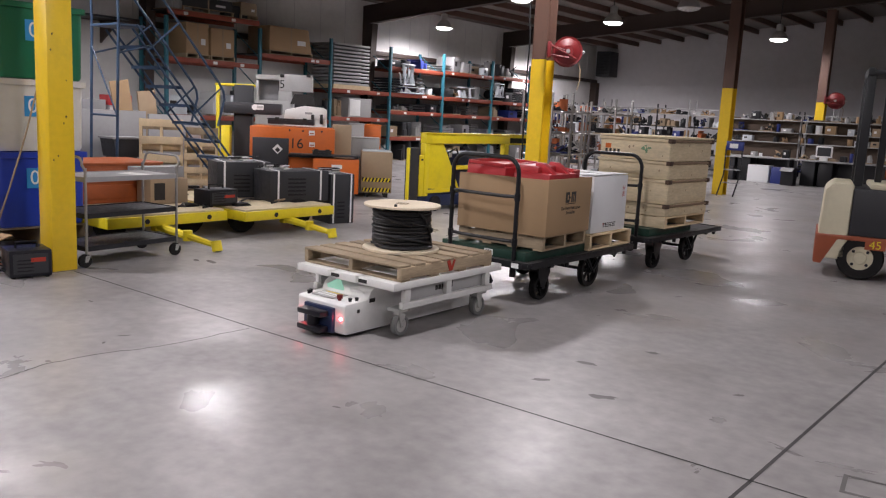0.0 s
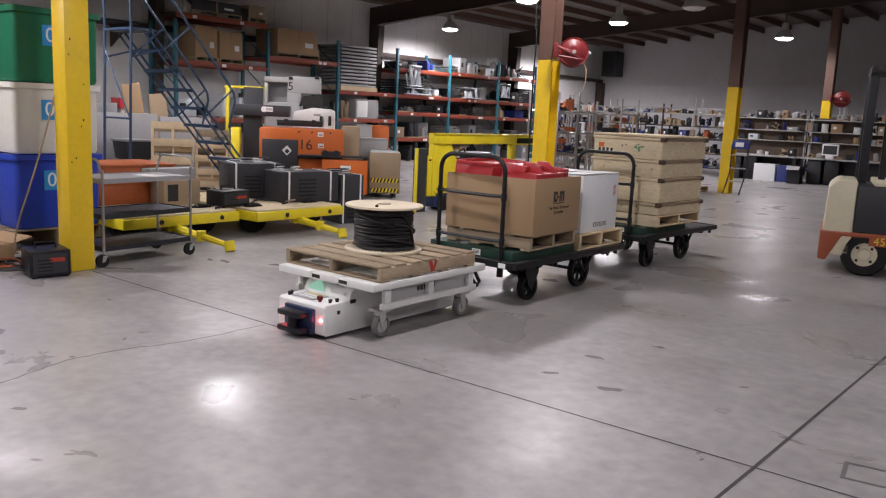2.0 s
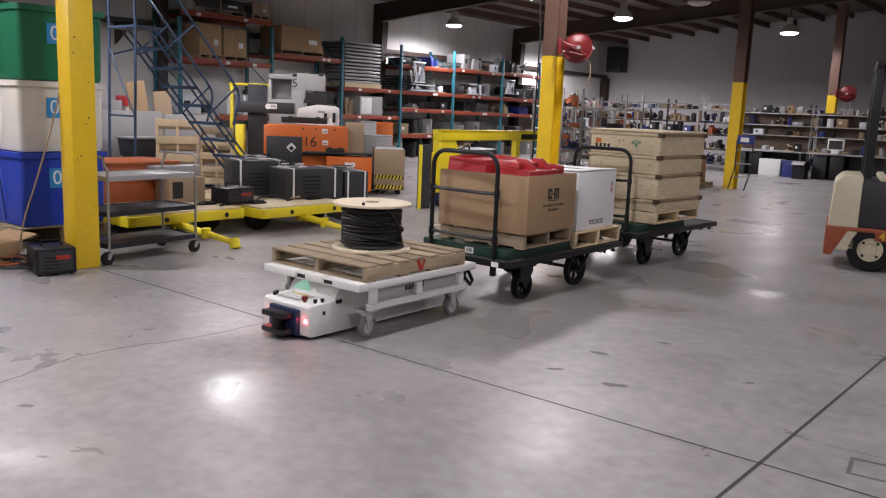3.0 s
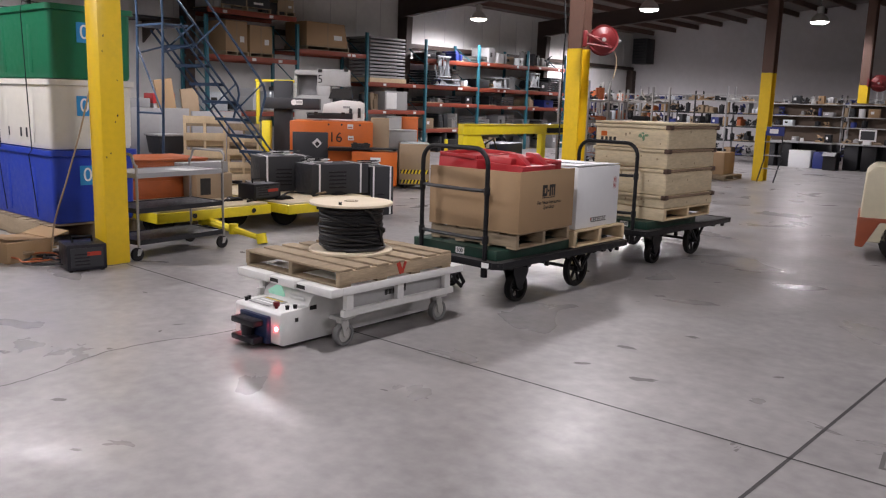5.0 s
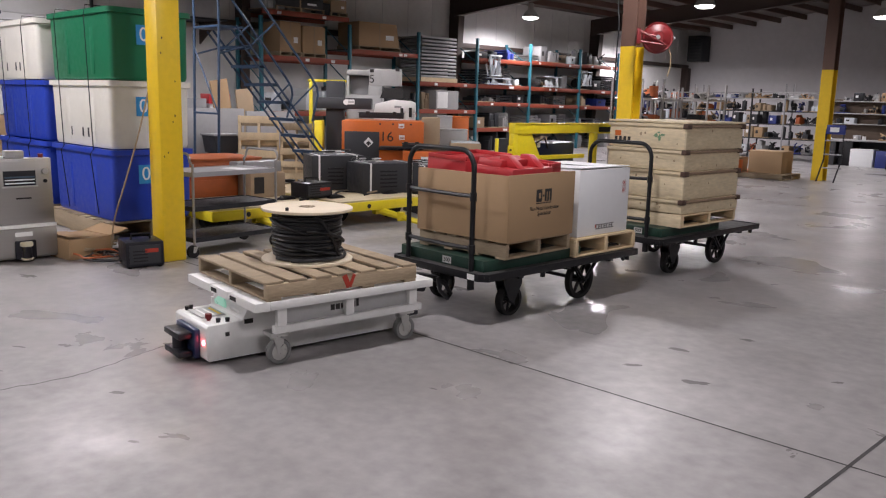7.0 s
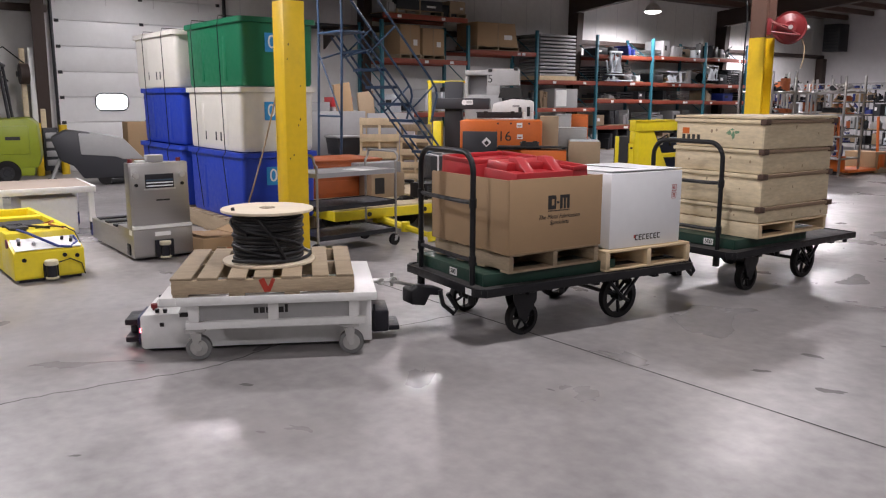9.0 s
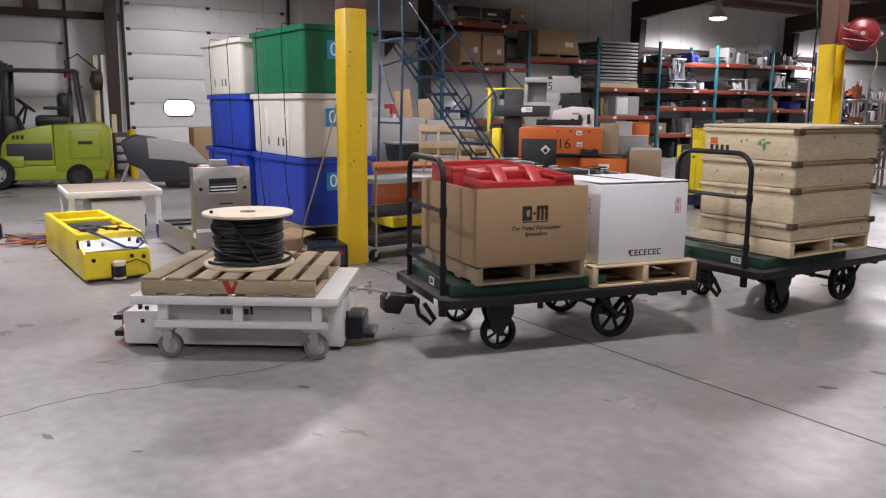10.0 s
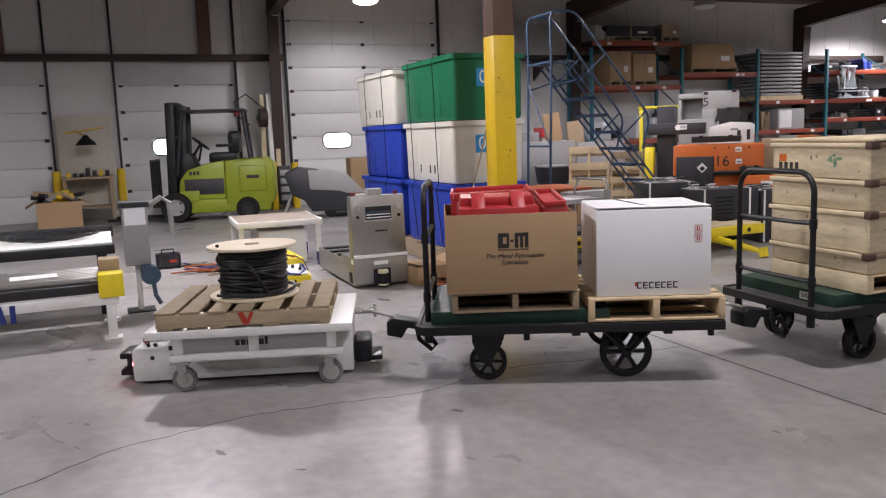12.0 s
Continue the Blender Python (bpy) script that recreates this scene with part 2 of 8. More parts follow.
def lathe(bm, prof, seg=24, m=None):
    """A turned shape: profile of (radius, z) about z."""
    rings = []
    for r, z in prof:
        rings.append([bm.verts.new((r * math.cos(2 * math.pi * k / seg), r * math.sin(2 * math.pi * k / seg), z)) for k in range(seg)])
    for i in range(len(prof) - 1):
        for k in range(seg):
            bm.faces.new((rings[i][k], rings[i][(k + 1) % seg], rings[i + 1][(k + 1) % seg], rings[i + 1][k]))
    closed = abs(prof[0][0] - prof[-1][0]) < 0.004 and abs(prof[0][1] - prof[-1][1]) < 0.004
    if prof[0][0] > 1e-5 and not closed:
        bm.faces.new(rings[0][::-1])
    if prof[-1][0] > 1e-5 and not closed:
        bm.faces.new(rings[-1])
    bmesh.ops.recalc_face_normals(bm, faces=bm.faces[:])
    if m is not None:
        bmesh.ops.transform(bm, matrix=m, verts=[v for r in rings for v in r])
    return bm


def finish(name, bm, material, smooth=True):
    me = bpy.data.meshes.new(name)
    bm.to_mesh(me)
    bm.free()
    me.materials.append(material)
    if smooth:
        me.polygons.foreach_set("use_smooth", [True] * len(me.polygons))
        me.set_sharp_from_angle(angle=radians(38))
    return me


def part(name, bm, material, parent=None, label="", m=None):
    """One mesh object under a thing or a part."""
    ob = new(name, finish(name, bm, material))
    if parent is not None:
        ob.parent = parent
    if m is not None:
        ob.matrix_basis = m
    if label:
        tagged(ob, label)
    return ob


def thing(name, label, category, m=None, group="", kind=""):
    ob = new(name)
    ob.empty_display_size = 0.1
    ob.matrix_basis = m if m is not None else Matrix()
    return tagged(ob, label, category, group, kind)


def solid(name, bm, material, label, category="", group="", kind="", m=None):
    """A thing of one mesh."""
    ob = part(name, bm, material, None, "", m)
    return tagged(ob, label, category, group, kind)


def B(*a, **k):
    return box(bmesh.new(), *a, **k)


def lettering(text, size, material, parent, m, name="lettering", depth=0.001):
    cu = bpy.data.curves.new(name, "FONT")
    cu.body, cu.size, cu.extrude, cu.align_x, cu.align_y = text, size, depth, "CENTER", "CENTER"
    tmp = new("tmp", cu)
    bpy.context.view_layer.update()
    me = bpy.data.meshes.new_from_object(tmp.evaluated_get(bpy.context.evaluated_depsgraph_get()))
    bpy.data.objects.remove(tmp)
    me.materials.clear()
    me.materials.append(material)
    ob = new(name, me)
    ob.parent, ob.matrix_basis = parent, m
    return ob


FACE_LEFT = Euler((radians(90), 0, radians(180))).to_matrix().to_4x4()   # reads when seen from +y
FACE_EAST = Euler((radians(90), 0, radians(90))).to_matrix().to_4x4()    # reads when seen from +x


# ---------------------------------------------------------------- building shell
X_W, Y_N, X_E, Y_S = -18.5, 33.8, 16.0, -14.0
EAVE, RIDGE = 4.75, 6.3


def shell():
    bm = bmesh.new()
    bmesh.ops.create_grid(bm, x_segments=1, y_segments=1, size=0.5)
    for v in bm.verts:
        v.co = Vector((X_W - 0.4 if v.co.x < 0 else X_E + 0.4, Y_S - 0.4 if v.co.y < 0 else Y_N + 0.4, 0))
    floor = solid("floor", bm, M["floor"], "burnished grey concrete warehouse floor with saw-cut joints", "floor", kind="structure")
    # saw cuts and the wandering crack
    for nm, pts, w in (("floor_joint", [(-7.0, 3.64), (-4.5, 3.65), (-1.08, 3.70), (6, 3.77)], 0.0135),
                       ("floor_joint", [(-1.12, 2.0), (-1.08, 3.70), (-1.02, 7.0), (-0.95, 14)], 0.018)):
        part(nm, ribbon(pts, w, 0.0015), M["joint"], floor, "dark saw-cut control joint")
    rng = random.Random(4)
    crack = []
    ctrl = [(-4.52, 3.63), (-4.54, 2.91), (-4.64, 2.61), (-4.66, 2.24), (-4.5, 1.84), (-4.45, 1.6), (-4.5, 1.13), (-4.54, 0.68), (-4.49, 0.45), (-4.34, -0.09), (-4.05, -0.5), (-3.7, -0.9)]
    for (xa, ya), (xb, yb) in zip(ctrl, ctrl[1:]):
        for i in range(6):
            f = i / 6
            crack.append((xa + (xb - xa) * f + rng.uniform(-0.012, 0.012), ya + (yb - ya) * f + rng.uniform(-0.012, 0.012)))
    part("crack", ribbon(crack, 0.009, 0.0014), M["joint"], floor, "thin wandering crack in the concrete")
    for x, y, a, b, rot in SPOTS:
        bm = bmesh.new()
        ring = [bm.verts.new((a * math.cos(t) * rng.uniform(0.6, 1.15), b * math.sin(t) * rng.uniform(0.6, 1.15), 0)) for t in [k * math.pi / 7 for k in range(14)]]
        bm.faces.new(ring)
        part("scuff_mark", bm, M["scuff"], floor, "dark scuff on the concrete", pose(x, y, 0.0013, 0, 0, rot))
    # square of tape residue
    bm = bmesh.new()
    for a in ((-0.11, 0.11, 0.09, 0.11), (-0.11, 0.11, -0.11, -0.09), (-0.11, -0.09, -0.09, 0.09)):
        box(bm, a[0], a[1], a[2], a[3], 0, 0.001)
    part("tape_mark", bm, M["scuff"], floor, "dark square tape mark", pose(-0.66, 4.0, 0.001, 0, 0, 8))
    return floor


def ribbon(pts, w, z):
    bm = bmesh.new()
    pts = [Vector((x, y, z)) for x, y in pts]
    rows = []
    for i, p in enumerate(pts):
        d = (pts[min(i + 1, len(pts) - 1)] - pts[max(i - 1, 0)]).normalized()
        s = Vector((-d.y, d.x, 0)) * w / 2
        rows.append((bm.verts.new(p + s), bm.verts.new(p - s)))
    for a, b in zip(rows, rows[1:]):
        bm.faces.new((a[0], a[1], b[1], b[0]))
    bmesh.ops.recalc_face_normals(bm, faces=bm.faces[:])
    for f in bm.faces:
        if f.normal.z < 0:
            f.normal_flip()
    return bm


SPOTS = [(-4.05, 1.71, 0.05, 0.022, 35), (-4.05, 0.41, 0.05, 0.022, 20), (-2.5, 4.2, 0.06, 0.03, 40), (-2.09, 4.2, 0.1, 0.04, 25), (-2.47, 4.71, 0.08, 0.035, 10), (-2.27, 5.28, 0.05, 0.03, 10),
         (-3.65, 0.73, 0.03, 0.012, 60), (-4.9, 2.9, 0.05, 0.012, 60), (-5.2, 1.6, 0.06, 0.012, 30), (-3.0, 3.0, 0.03, 0.01, 10), (-2.9, 7.2, 0.05, 0.02, 70), (-5.9, 3.2, 0.04, 0.012, 0)]
shell()

DOORS = [(3.95, 7.58, 4.15, 5.04), (0.36, 2.78, 2.76, 1.32), (-3.4, -0.96, 2.79, -2.3)]


def west_wall():
    """Dock wall: sheet above and between the doors, with real openings."""
    bm = bmesh.new()
    spans = sorted((a, b, h) for a, b, h, _ in DOORS)
    y = Y_S
    for a, b, h in spans:
        box(bm, X_W - 0.25, X_W, y, a, 0, EAVE + 0.1)
        box(bm, X_W - 0.25, X_W, a, b, h, EAVE + 0.1)
        y = b
    box(bm, X_W - 0.25, X_W, y, Y_N, 0, EAVE + 0.1)
    wall = solid("wall_west", bm, M["wall"], "white insulated sheet wall with dock doors", "wall", kind="structure")
    bm = bmesh.new()
    for y in range(-13, 34):
        box(bm, X_W, X_W + 0.006, y + 0.02, y + 0.035, 3.45, EAVE)
    part("seam", bm, M["wall_grey"], wall, "thin seams between wall sheets")
    for i, (a, b, h, w) in enumerate(DOORS):
        door = solid("door_%d" % (i + 1), B(X_W - 0.14, X_W - 0.1, a, b, 0, h), M["door_panel"], "white sectional overhead dock door, closed", "dock door", kind="structure")
        n = max(4, round(h / 0.535))
        for k in range(n):
            z0, z1 = h * k / n + 0.006, h * (k + 1) / n - 0.006
            bm = bmesh.new()
            if k == 2:      # the panel with the window, built round the opening
                zc, hw, hh = 1.455, 0.33, 0.17
                box(bm, X_W - 0.1, X_W - 0.06, a, w - hw, z0, z1)
                box(bm, X_W - 0.1, X_W - 0.06, w + hw, b, z0, z1)
                box(bm, X_W - 0.1, X_W - 0.06, w - hw, w + hw, z0, max(z0 + 0.01, zc - hh))
                box(bm, X_W - 0.1, X_W - 0.06, w - hw, w + hw, min(z1 - 0.01, zc + hh), z1)
            else:
                box(bm, X_W - 0.1, X_W - 0.06, a + 0.005, b - 0.005, z0, z1, 0.008)
            part("panel", bm, M["door_panel"], door)
            for yy in (a + 0.05, (a + b) / 2 - 0.05, b - 0.12):
                part("hinge", B(X_W - 0.06, X_W - 0.045, yy, yy + 0.09, z1 - 0.035, z1 + 0.03, 0.004), M["dark_metal"], door)
        bm = bmesh.new()
        ring = []
        for sx, sz, a0 in ((1, 1, 0), (-1, 1, 90), (-1, -1, 180), (1, -1, 270)):
            for k in range(5):
                t = radians(a0 + 22.5 * k)
                ring.append(bm.verts.new((X_W - 0.05, w + sx * 0.2 + 0.13 * math.cos(t), 1.455 + sz * 0.04 + 0.13 * math.sin(t))))
        bm.faces.new(ring)
        part("window_pane", bm, M["daylight"], door, "bright daylit rounded window pane")
        pts = [v for v in arc((X_W - 0.045, w + 0.2, 1.495), 0.14, 0, 90, 4, "yz") + arc((X_W - 0.045, w - 0.2, 1.495), 0.14, 90, 180, 4, "yz")
               + arc((X_W - 0.045, w - 0.2, 1.415), 0.14, 180, 270, 4, "yz") + arc((X_W - 0.045, w + 0.2, 1.415), 0.14, 270, 360, 4, "yz")]
        part("window_frame", pipe(bmesh.new(), pts, 0.014, 6, True), M["black_plastic"], door, "dark rubber window frame")
        bm = bmesh.new()
        for yy in (a - 0.05, b + 0.01):
            box(bm, X_W - 0.02, X_W + 0.1, yy, yy + 0.045, 0, EAVE + 0.05, 0.004)
        part("track", bm, M["dark_metal"], door, "dark steel door tracks")
    # girt, wind columns and rafters
    for a, b in ((Y_S, 3.85), (7.7, Y_N)):
        solid("girt", B(X_W + 0.002, X_W + 0.16, a, b, 3.24, 3.38, 0.01), M["dark_brown"], "dark brown steel girt along the wall", "girt", kind="structure")
    for y in (2.2, -1.75):
        solid("wall_post", B(X_W + 0.002, X_W + 0.15, y - 0.13, y + 0.13, 3.38, EAVE + 0.05, 0.008), M["brown_steel"], "brown steel post above the wall girt", "post", kind="structure")
    solid("header_plate", B(X_W + 0.004, X_W + 0.03, 0.4, 2.75, 2.8, 3.2, 0.005), M["wall_grey"], "grey header plate over the small dock door", "header", kind="structure")
    return wall


west_wall()


def walls_and_roof():
    bm = B(X_W - 0.25, X_E + 0.25, Y_N, Y_N + 0.25, 0, RIDGE + 0.6)
    n = solid("wall_north", bm, M["wall_grey"], "grey sheet end wall with a horizontal seam", "wall", kind="structure")
    part("girt", B(X_W, X_E, Y_N - 0.03, Y_N - 0.002, 3.18, 3.24), M["wall_grey"], n, "grey girt line")
    solid("corner_post", B(X_W + 0.004, X_W + 0.3, Y_N - 0.36, Y_N - 0.034, 0, 3.235, 0.008), M["dark_brown"], "dark brown steel post in the wall corner", "post", kind="structure")
    # east and south walls are unseen, added to enclose the hall
    solid("wall_east", B(X_E, X_E + 0.25, Y_S, Y_N, 0, RIDGE + 0.6), M["wall"], "unseen white sheet wall added to close the hall", "wall", kind="structure")
    solid("wall_south", B(X_W - 0.25, X_E + 0.25, Y_S - 0.25, Y_S, 0, RIDGE + 0.6), M["wall"], "unseen white sheet wall added to close the hall", "wall", kind="structure")
    xr = -1.2
    bm = bmesh.new()
    prism(bm, [(X_W - 0.3, EAVE + 0.12), (xr, RIDGE), (X_E + 0.3, EAVE + 0.12), (X_E + 0.3, EAVE + 0.3), (xr, RIDGE + 0.2), (X_W - 0.3, EAVE + 0.3)], Y_S - 0.3, Y_N + 0.3)
    solid("ceiling", bm, M["roof"], "dark low-pitched metal roof lining", "ceiling", kind="structure")
    slope = math.atan2(RIDGE - EAVE - 0.12, xr - X_W)
    for k in range(17):     # purlins
        x = X_W + 1.0 + k * 1.02
        z = EAVE + 0.12 + (x - X_W) * math.tan(slope)
        solid("purlin", B(x - 0.04, x + 0.04, Y_S, Y_N, z - 0.2, z - 0.02), M["brown_steel"], "brown steel roof purlin", "purlin", "roof purlins", "structure")
    for y in (-11.5, -3.95, 3.6, 11.2, 18.8, 26.4):      # frames: tapered rafter and wall column
        bm = bmesh.new()
        prism(bm, [(X_W + 0.02, EAVE - 0.65), (X_W + 0.5, EAVE - 0.55), (xr, RIDGE - 0.62), (xr, RIDGE - 0.18), (X_W + 0.02, EAVE - 0.06)], y - 0.03, y + 0.03)
        prism(bm, [(X_W + 0.5, EAVE - 0.58), (xr, RIDGE - 0.65), (xr, RIDGE - 0.62), (X_W + 0.5, EAVE - 0.54)], y - 0.11, y + 0.11)
        solid("rafter", bm, M["dark_brown"], "dark brown tapered steel roof rafter", "rafter", "roof frames", "structure")
        bm = bmesh.new()
        prism(bm, [(X_W + 0.005, 0), (X_W + 0.28, 0), (X_W + 0.5, EAVE - 0.6), (X_W + 0.005, EAVE - 0.6)], y - 0.02, y + 0.02)
        prism(bm, [(X_W + 0.28, 0), (X_W + 0.31, 0), (X_W + 0.53, EAVE - 0.6), (X_W + 0.5, EAVE - 0.6)], y - 0.12, y + 0.12)
        solid("wall_column", bm, M["dark_brown"], "dark brown tapered steel wall column", "column", "wall columns", "structure")


walls_and_roof()


def building_column(x, y, style):
    zt = EAVE + 0.12 + (x - X_W) * 0.0838 - 0.7
    col = thing("building_column", "steel building column painted safety yellow below and brown above", "column", pose(x, y, 0), "building columns")
    def section(z0, z1, g):
        bm = bmesh.new()
        if style == "box":
            box(bm, -0.11 - g, 0.11 + g, -0.11 - g, 0.11 + g, z0, z1, 0.01)
        else:
            for yy in (-0.13, 0.115):
                box(bm, -0.125 - g, 0.125 + g, yy - g, yy + 0.015 + g, z0, z1)
            box(bm, -0.006 - g, 0.006 + g, -0.115, 0.115, z0, z1)
        return bm
    part("painted_base", section(0, 2.44, 0.002), M["yellow"], col, "chipped safety yellow paint")
    rr = random.Random(int(y * 10))
    for k in range(7 if style == "box" else 0):      # chips in the paint
        zc, yc, r = rr.uniform(0.2, 2.3), rr.uniform(-0.08, 0.08), rr.uniform(0.004, 0.009)
        bm = bmesh.new()
        bm.faces.new([bm.verts.new((0.1128, yc + r * rr.uniform(0.5, 1.2) * math.cos(a), zc + 1.5 * r * rr.uniform(0.5, 1.2) * math.sin(a))) for a in [j * math.pi / 4 for j in range(8)]])
        part("paint_chip", bm, M["ink"], col, "dark chip in the paint")
    part("shaft", section(2.44, zt, 0), M["brown_steel"], col, "brown primed steel")
    return col


building_column(-7.185, 3.592, "box")
building_column(-7.02, 11.15, "h")
building_column(-6.93, 19.06, "h")
building_column(-6.87, 26.72, "h")


# ---------------------------------------------------------------- lamps
def high_bay(x, y, z, lit=True, share=1.0):
    k = (x - X_W + 0.3) / 17.6 if x < -1.2 else (X_E + 0.3 - x) / 17.5
    zr = EAVE + 0.12 + k * (RIDGE - EAVE - 0.12) + 0.03
    lamp = thing("high_bay_lamp", "round high bay lamp hanging from the roof, " + ("lit" if lit else "unlit"), "ceiling lamp", pose(x, y, z), "high bay lamps")
    prof = [(0.27, 0.0), (0.26, 0.03), (0.21, 0.13), (0.12, 0.22), (0.1, 0.24), (0.1, 0.42), (0.03, 0.45)]
    part("reflector", lathe(bmesh.new(), prof, 24), M["zinc"] if lit else M["grey_side"], lamp, "bell-shaped reflector")
    part("lens", lathe(bmesh.new(), [(0.02, -0.075), (0.14, -0.06), (0.22, -0.035), (0.255, 0.0)], 24), M["lamp_glass" if lit else "lamp_off"], lamp, "glowing lens" if lit else "dull glass lens")
    part("stem", rod(bmesh.new(), (0, 0, 0.44), (0, 0, zr - z), 0.012), M["dark_metal"], lamp)
    if lit:
        la = bpy.data.lights.new("lamp", "SPOT")
        la.energy, la.color, la.shadow_soft_size, la.spot_size, la.spot_blend = LAMP_WATTS * 4 * share, LAMP_COLOUR, 0.2, radians(176), 0.5
        lo = new("lamp", la)
        lo.matrix_basis = pose(x, y, z - 0.12)


# no fixture is seen for the last eight; most only add light
for x, y, z, *kind in ((-16.8, 20.7, 4.2, True, 0.7), (-10.9, 20.7, 4.2, True), (-10.9, 16.2, 4.2, True), (-8.0, 25.6, 4.2, True, 0.45), (-7.9, 18.6, 4.2, False),
                     (-16.4, 5.2, 4.25, True, 0.20), (-15.8, 13.3, 4.25, False), (-12.0, 8.7, 4.3, True, 0.45), (-5.9, 10.0, 4.6, True, 0.58),
                     (-1.5, 20.5, 4.9, True, 0.35), (-3.0, 3.2, 5.1, True, 0.62), (-9.5, 0.6, 4.5, True, 1.1), (-10.6, 4.1, 4.45, True, 0.5), (3.0, 10.5, 5.0, True, 0.7), (3.5, 0.5, 5.0, True, 0.7), (-4.5, -5.0, 5.0, True, 0.9), (-16.5, 28.0, 4.2, True)):
    high_bay(x, y, z, *kind)


# ---------------------------------------------------------------- the moving train
# seconds, place of the near front wheel on the floor, heading
AGV_PATH = [(0, -3.750, 4.284, -89.8), (1, -3.777, 4.153, -89.7), (2, -3.800, 4.018, -89.6), (2.5, -3.804, 3.936, -89.7), (3, -3.810, 3.848, -89.7), (5, -3.809, 3.391, -89.6),
            (5.5, -3.811, 3.238, -89.6), (6, -3.825, 3.065, -90.2), (6.5, -3.864, 2.860, -92.2), (7, -3.943, 2.613, -96.3), (9, -4.667, 1.678, -118.2), (9.5, -4.860, 1.468, -122.3),
            (10, -5.038, 1.254, -124.8), (10.5, -5.155, 1.023, -124.4), (11, -5.222, 0.792, -121.0), (11.5, -5.246, 0.566, -115.0), (12, -5.236, 0.358, -108.3)]
CART_PATH = [(0, -3.698, 6.052, -90.8), (1, -3.718, 5.925, -90.7), (2, -3.738, 5.800, -91.0), (2.5, -3.740, 5.728, -91.1), (3, -3.736, 5.638, -91.3), (5, -3.744, 5.198, -91.7),
             (5.5, -3.748, 5.052, -91.7), (6, -3.758, 4.898, -91.7), (6.5, -3.765, 4.718, -91.8), (7, -3.766, 4.511, -92.1), (9, -3.894, 3.581, -96.7), (9.5, -3.985, 3.327, -99.3),
             (10, -4.081, 3.060, -102.8), (10.5, -4.180, 2.797, -106.4), (11, -4.281, 2.545, -109.8), (11.5, -4.398, 2.317, -112.9), (12, -4.505, 2.110, -115.5)]
REAR_PATH = [(0, -3.721, 8.400, -92.3), (1, -3.755, 8.312, -92.5), (2, -3.780, 8.205, -92.8), (2.5, -3.785, 8.140, -92.9), (3, -3.785, 8.045, -92.9), (5, -3.775, 7.593, -92.6),
             (5.5, -3.777, 7.440, -92.7), (6, -3.783, 7.280, -92.8), (6.5, -3.787, 7.092, -92.8), (7, -3.790, 6.886, -92.7), (9, -3.749, 5.952, -91.0), (9.5, -3.733, 5.712, -90.7),
             (10, -3.708, 5.442, -90.6), (10.5, -3.688, 5.170, -90.8), (11, -3.692, 4.915, -91.3), (11.5, -3.714, 4.662, -92.1), (12, -3.740, 4.410, -93.0)]


def smooth_path(rows):
    """Place and heading every tenth of a second, glided through the rows."""
    t = np.array([r[0] for r in rows], float)
    out = []
    for col in (1, 2, 3):
        v = np.array([r[col] for r in rows], float)
        s = np.gradient(v, t)
        vals = []
        for x in np.linspace(0, 12, 121):
            i = min(max(int(np.searchsorted(t, x, "right")) - 1, 0), len(t) - 2)
            h = t[i + 1] - t[i]
            u = (x - t[i]) / h
            vals.append((2 * u ** 3 - 3 * u ** 2 + 1) * v[i] + (u ** 3 - 2 * u ** 2 + u) * h * s[i] + (3 * u ** 2 - 2 * u ** 3) * v[i + 1] + (u ** 3 - u ** 2) * h * s[i + 1])
        out.append(vals)
    return [(k / 10, out[0][k], out[1][k], out[2][k]) for k in range(121)]


PATHS = {"agv": smooth_path(AGV_PATH), "cart": smooth_path(CART_PATH), "rear": smooth_path(REAR_PATH)}
RIDERS, ROLLERS = [], []


def rides(ob, path, off=None):
    RIDERS.append((ob, path, off if off is not None else Matrix()))
    return ob


def pallet_parts(p, L, W, wood, boards=7, h=0.115, rnd=1, cover=0.74):
    """Stringers along x, deck boards along y; sits on z = 0."""
    rng = random.Random(rnd)
    for i in range(3):
        y = -W / 2 + 0.019 + i * (W - 0.038) / 2
        part("stringer", B(-L / 2, L / 2, y - 0.019, y + 0.019, 0.016, h - 0.016, 0.003), wood, p)
    bw = L / boards * cover
    for i in range(boards):
        x = -L / 2 + bw / 2 + i * (L - bw) / (boards - 1) + (rng.uniform(-0.012, 0.012) if 0 < i < boards - 1 else 0)
        w = bw * rng.uniform(0.88, 1.1)
        part("deck_board", B(x - w / 2, x + w / 2, -W / 2 + rng.uniform(-0.006, 0.006), W / 2 + rng.uniform(-0.006, 0.006), h - 0.016, h + rng.uniform(-0.001, 0.002), 0.003,
                            m=Matrix.Rotation(radians(rng.uniform(-0.5, 0.5)), 4, "Z")), wood, p)
    for i in range(4):
        x = -L / 2 + 0.05 + i * (L - 0.1) / 3
        part("bottom_board", B(x - 0.045, x + 0.045, -W / 2, W / 2, 0, 0.016, 0.003), wood, p)
    return p


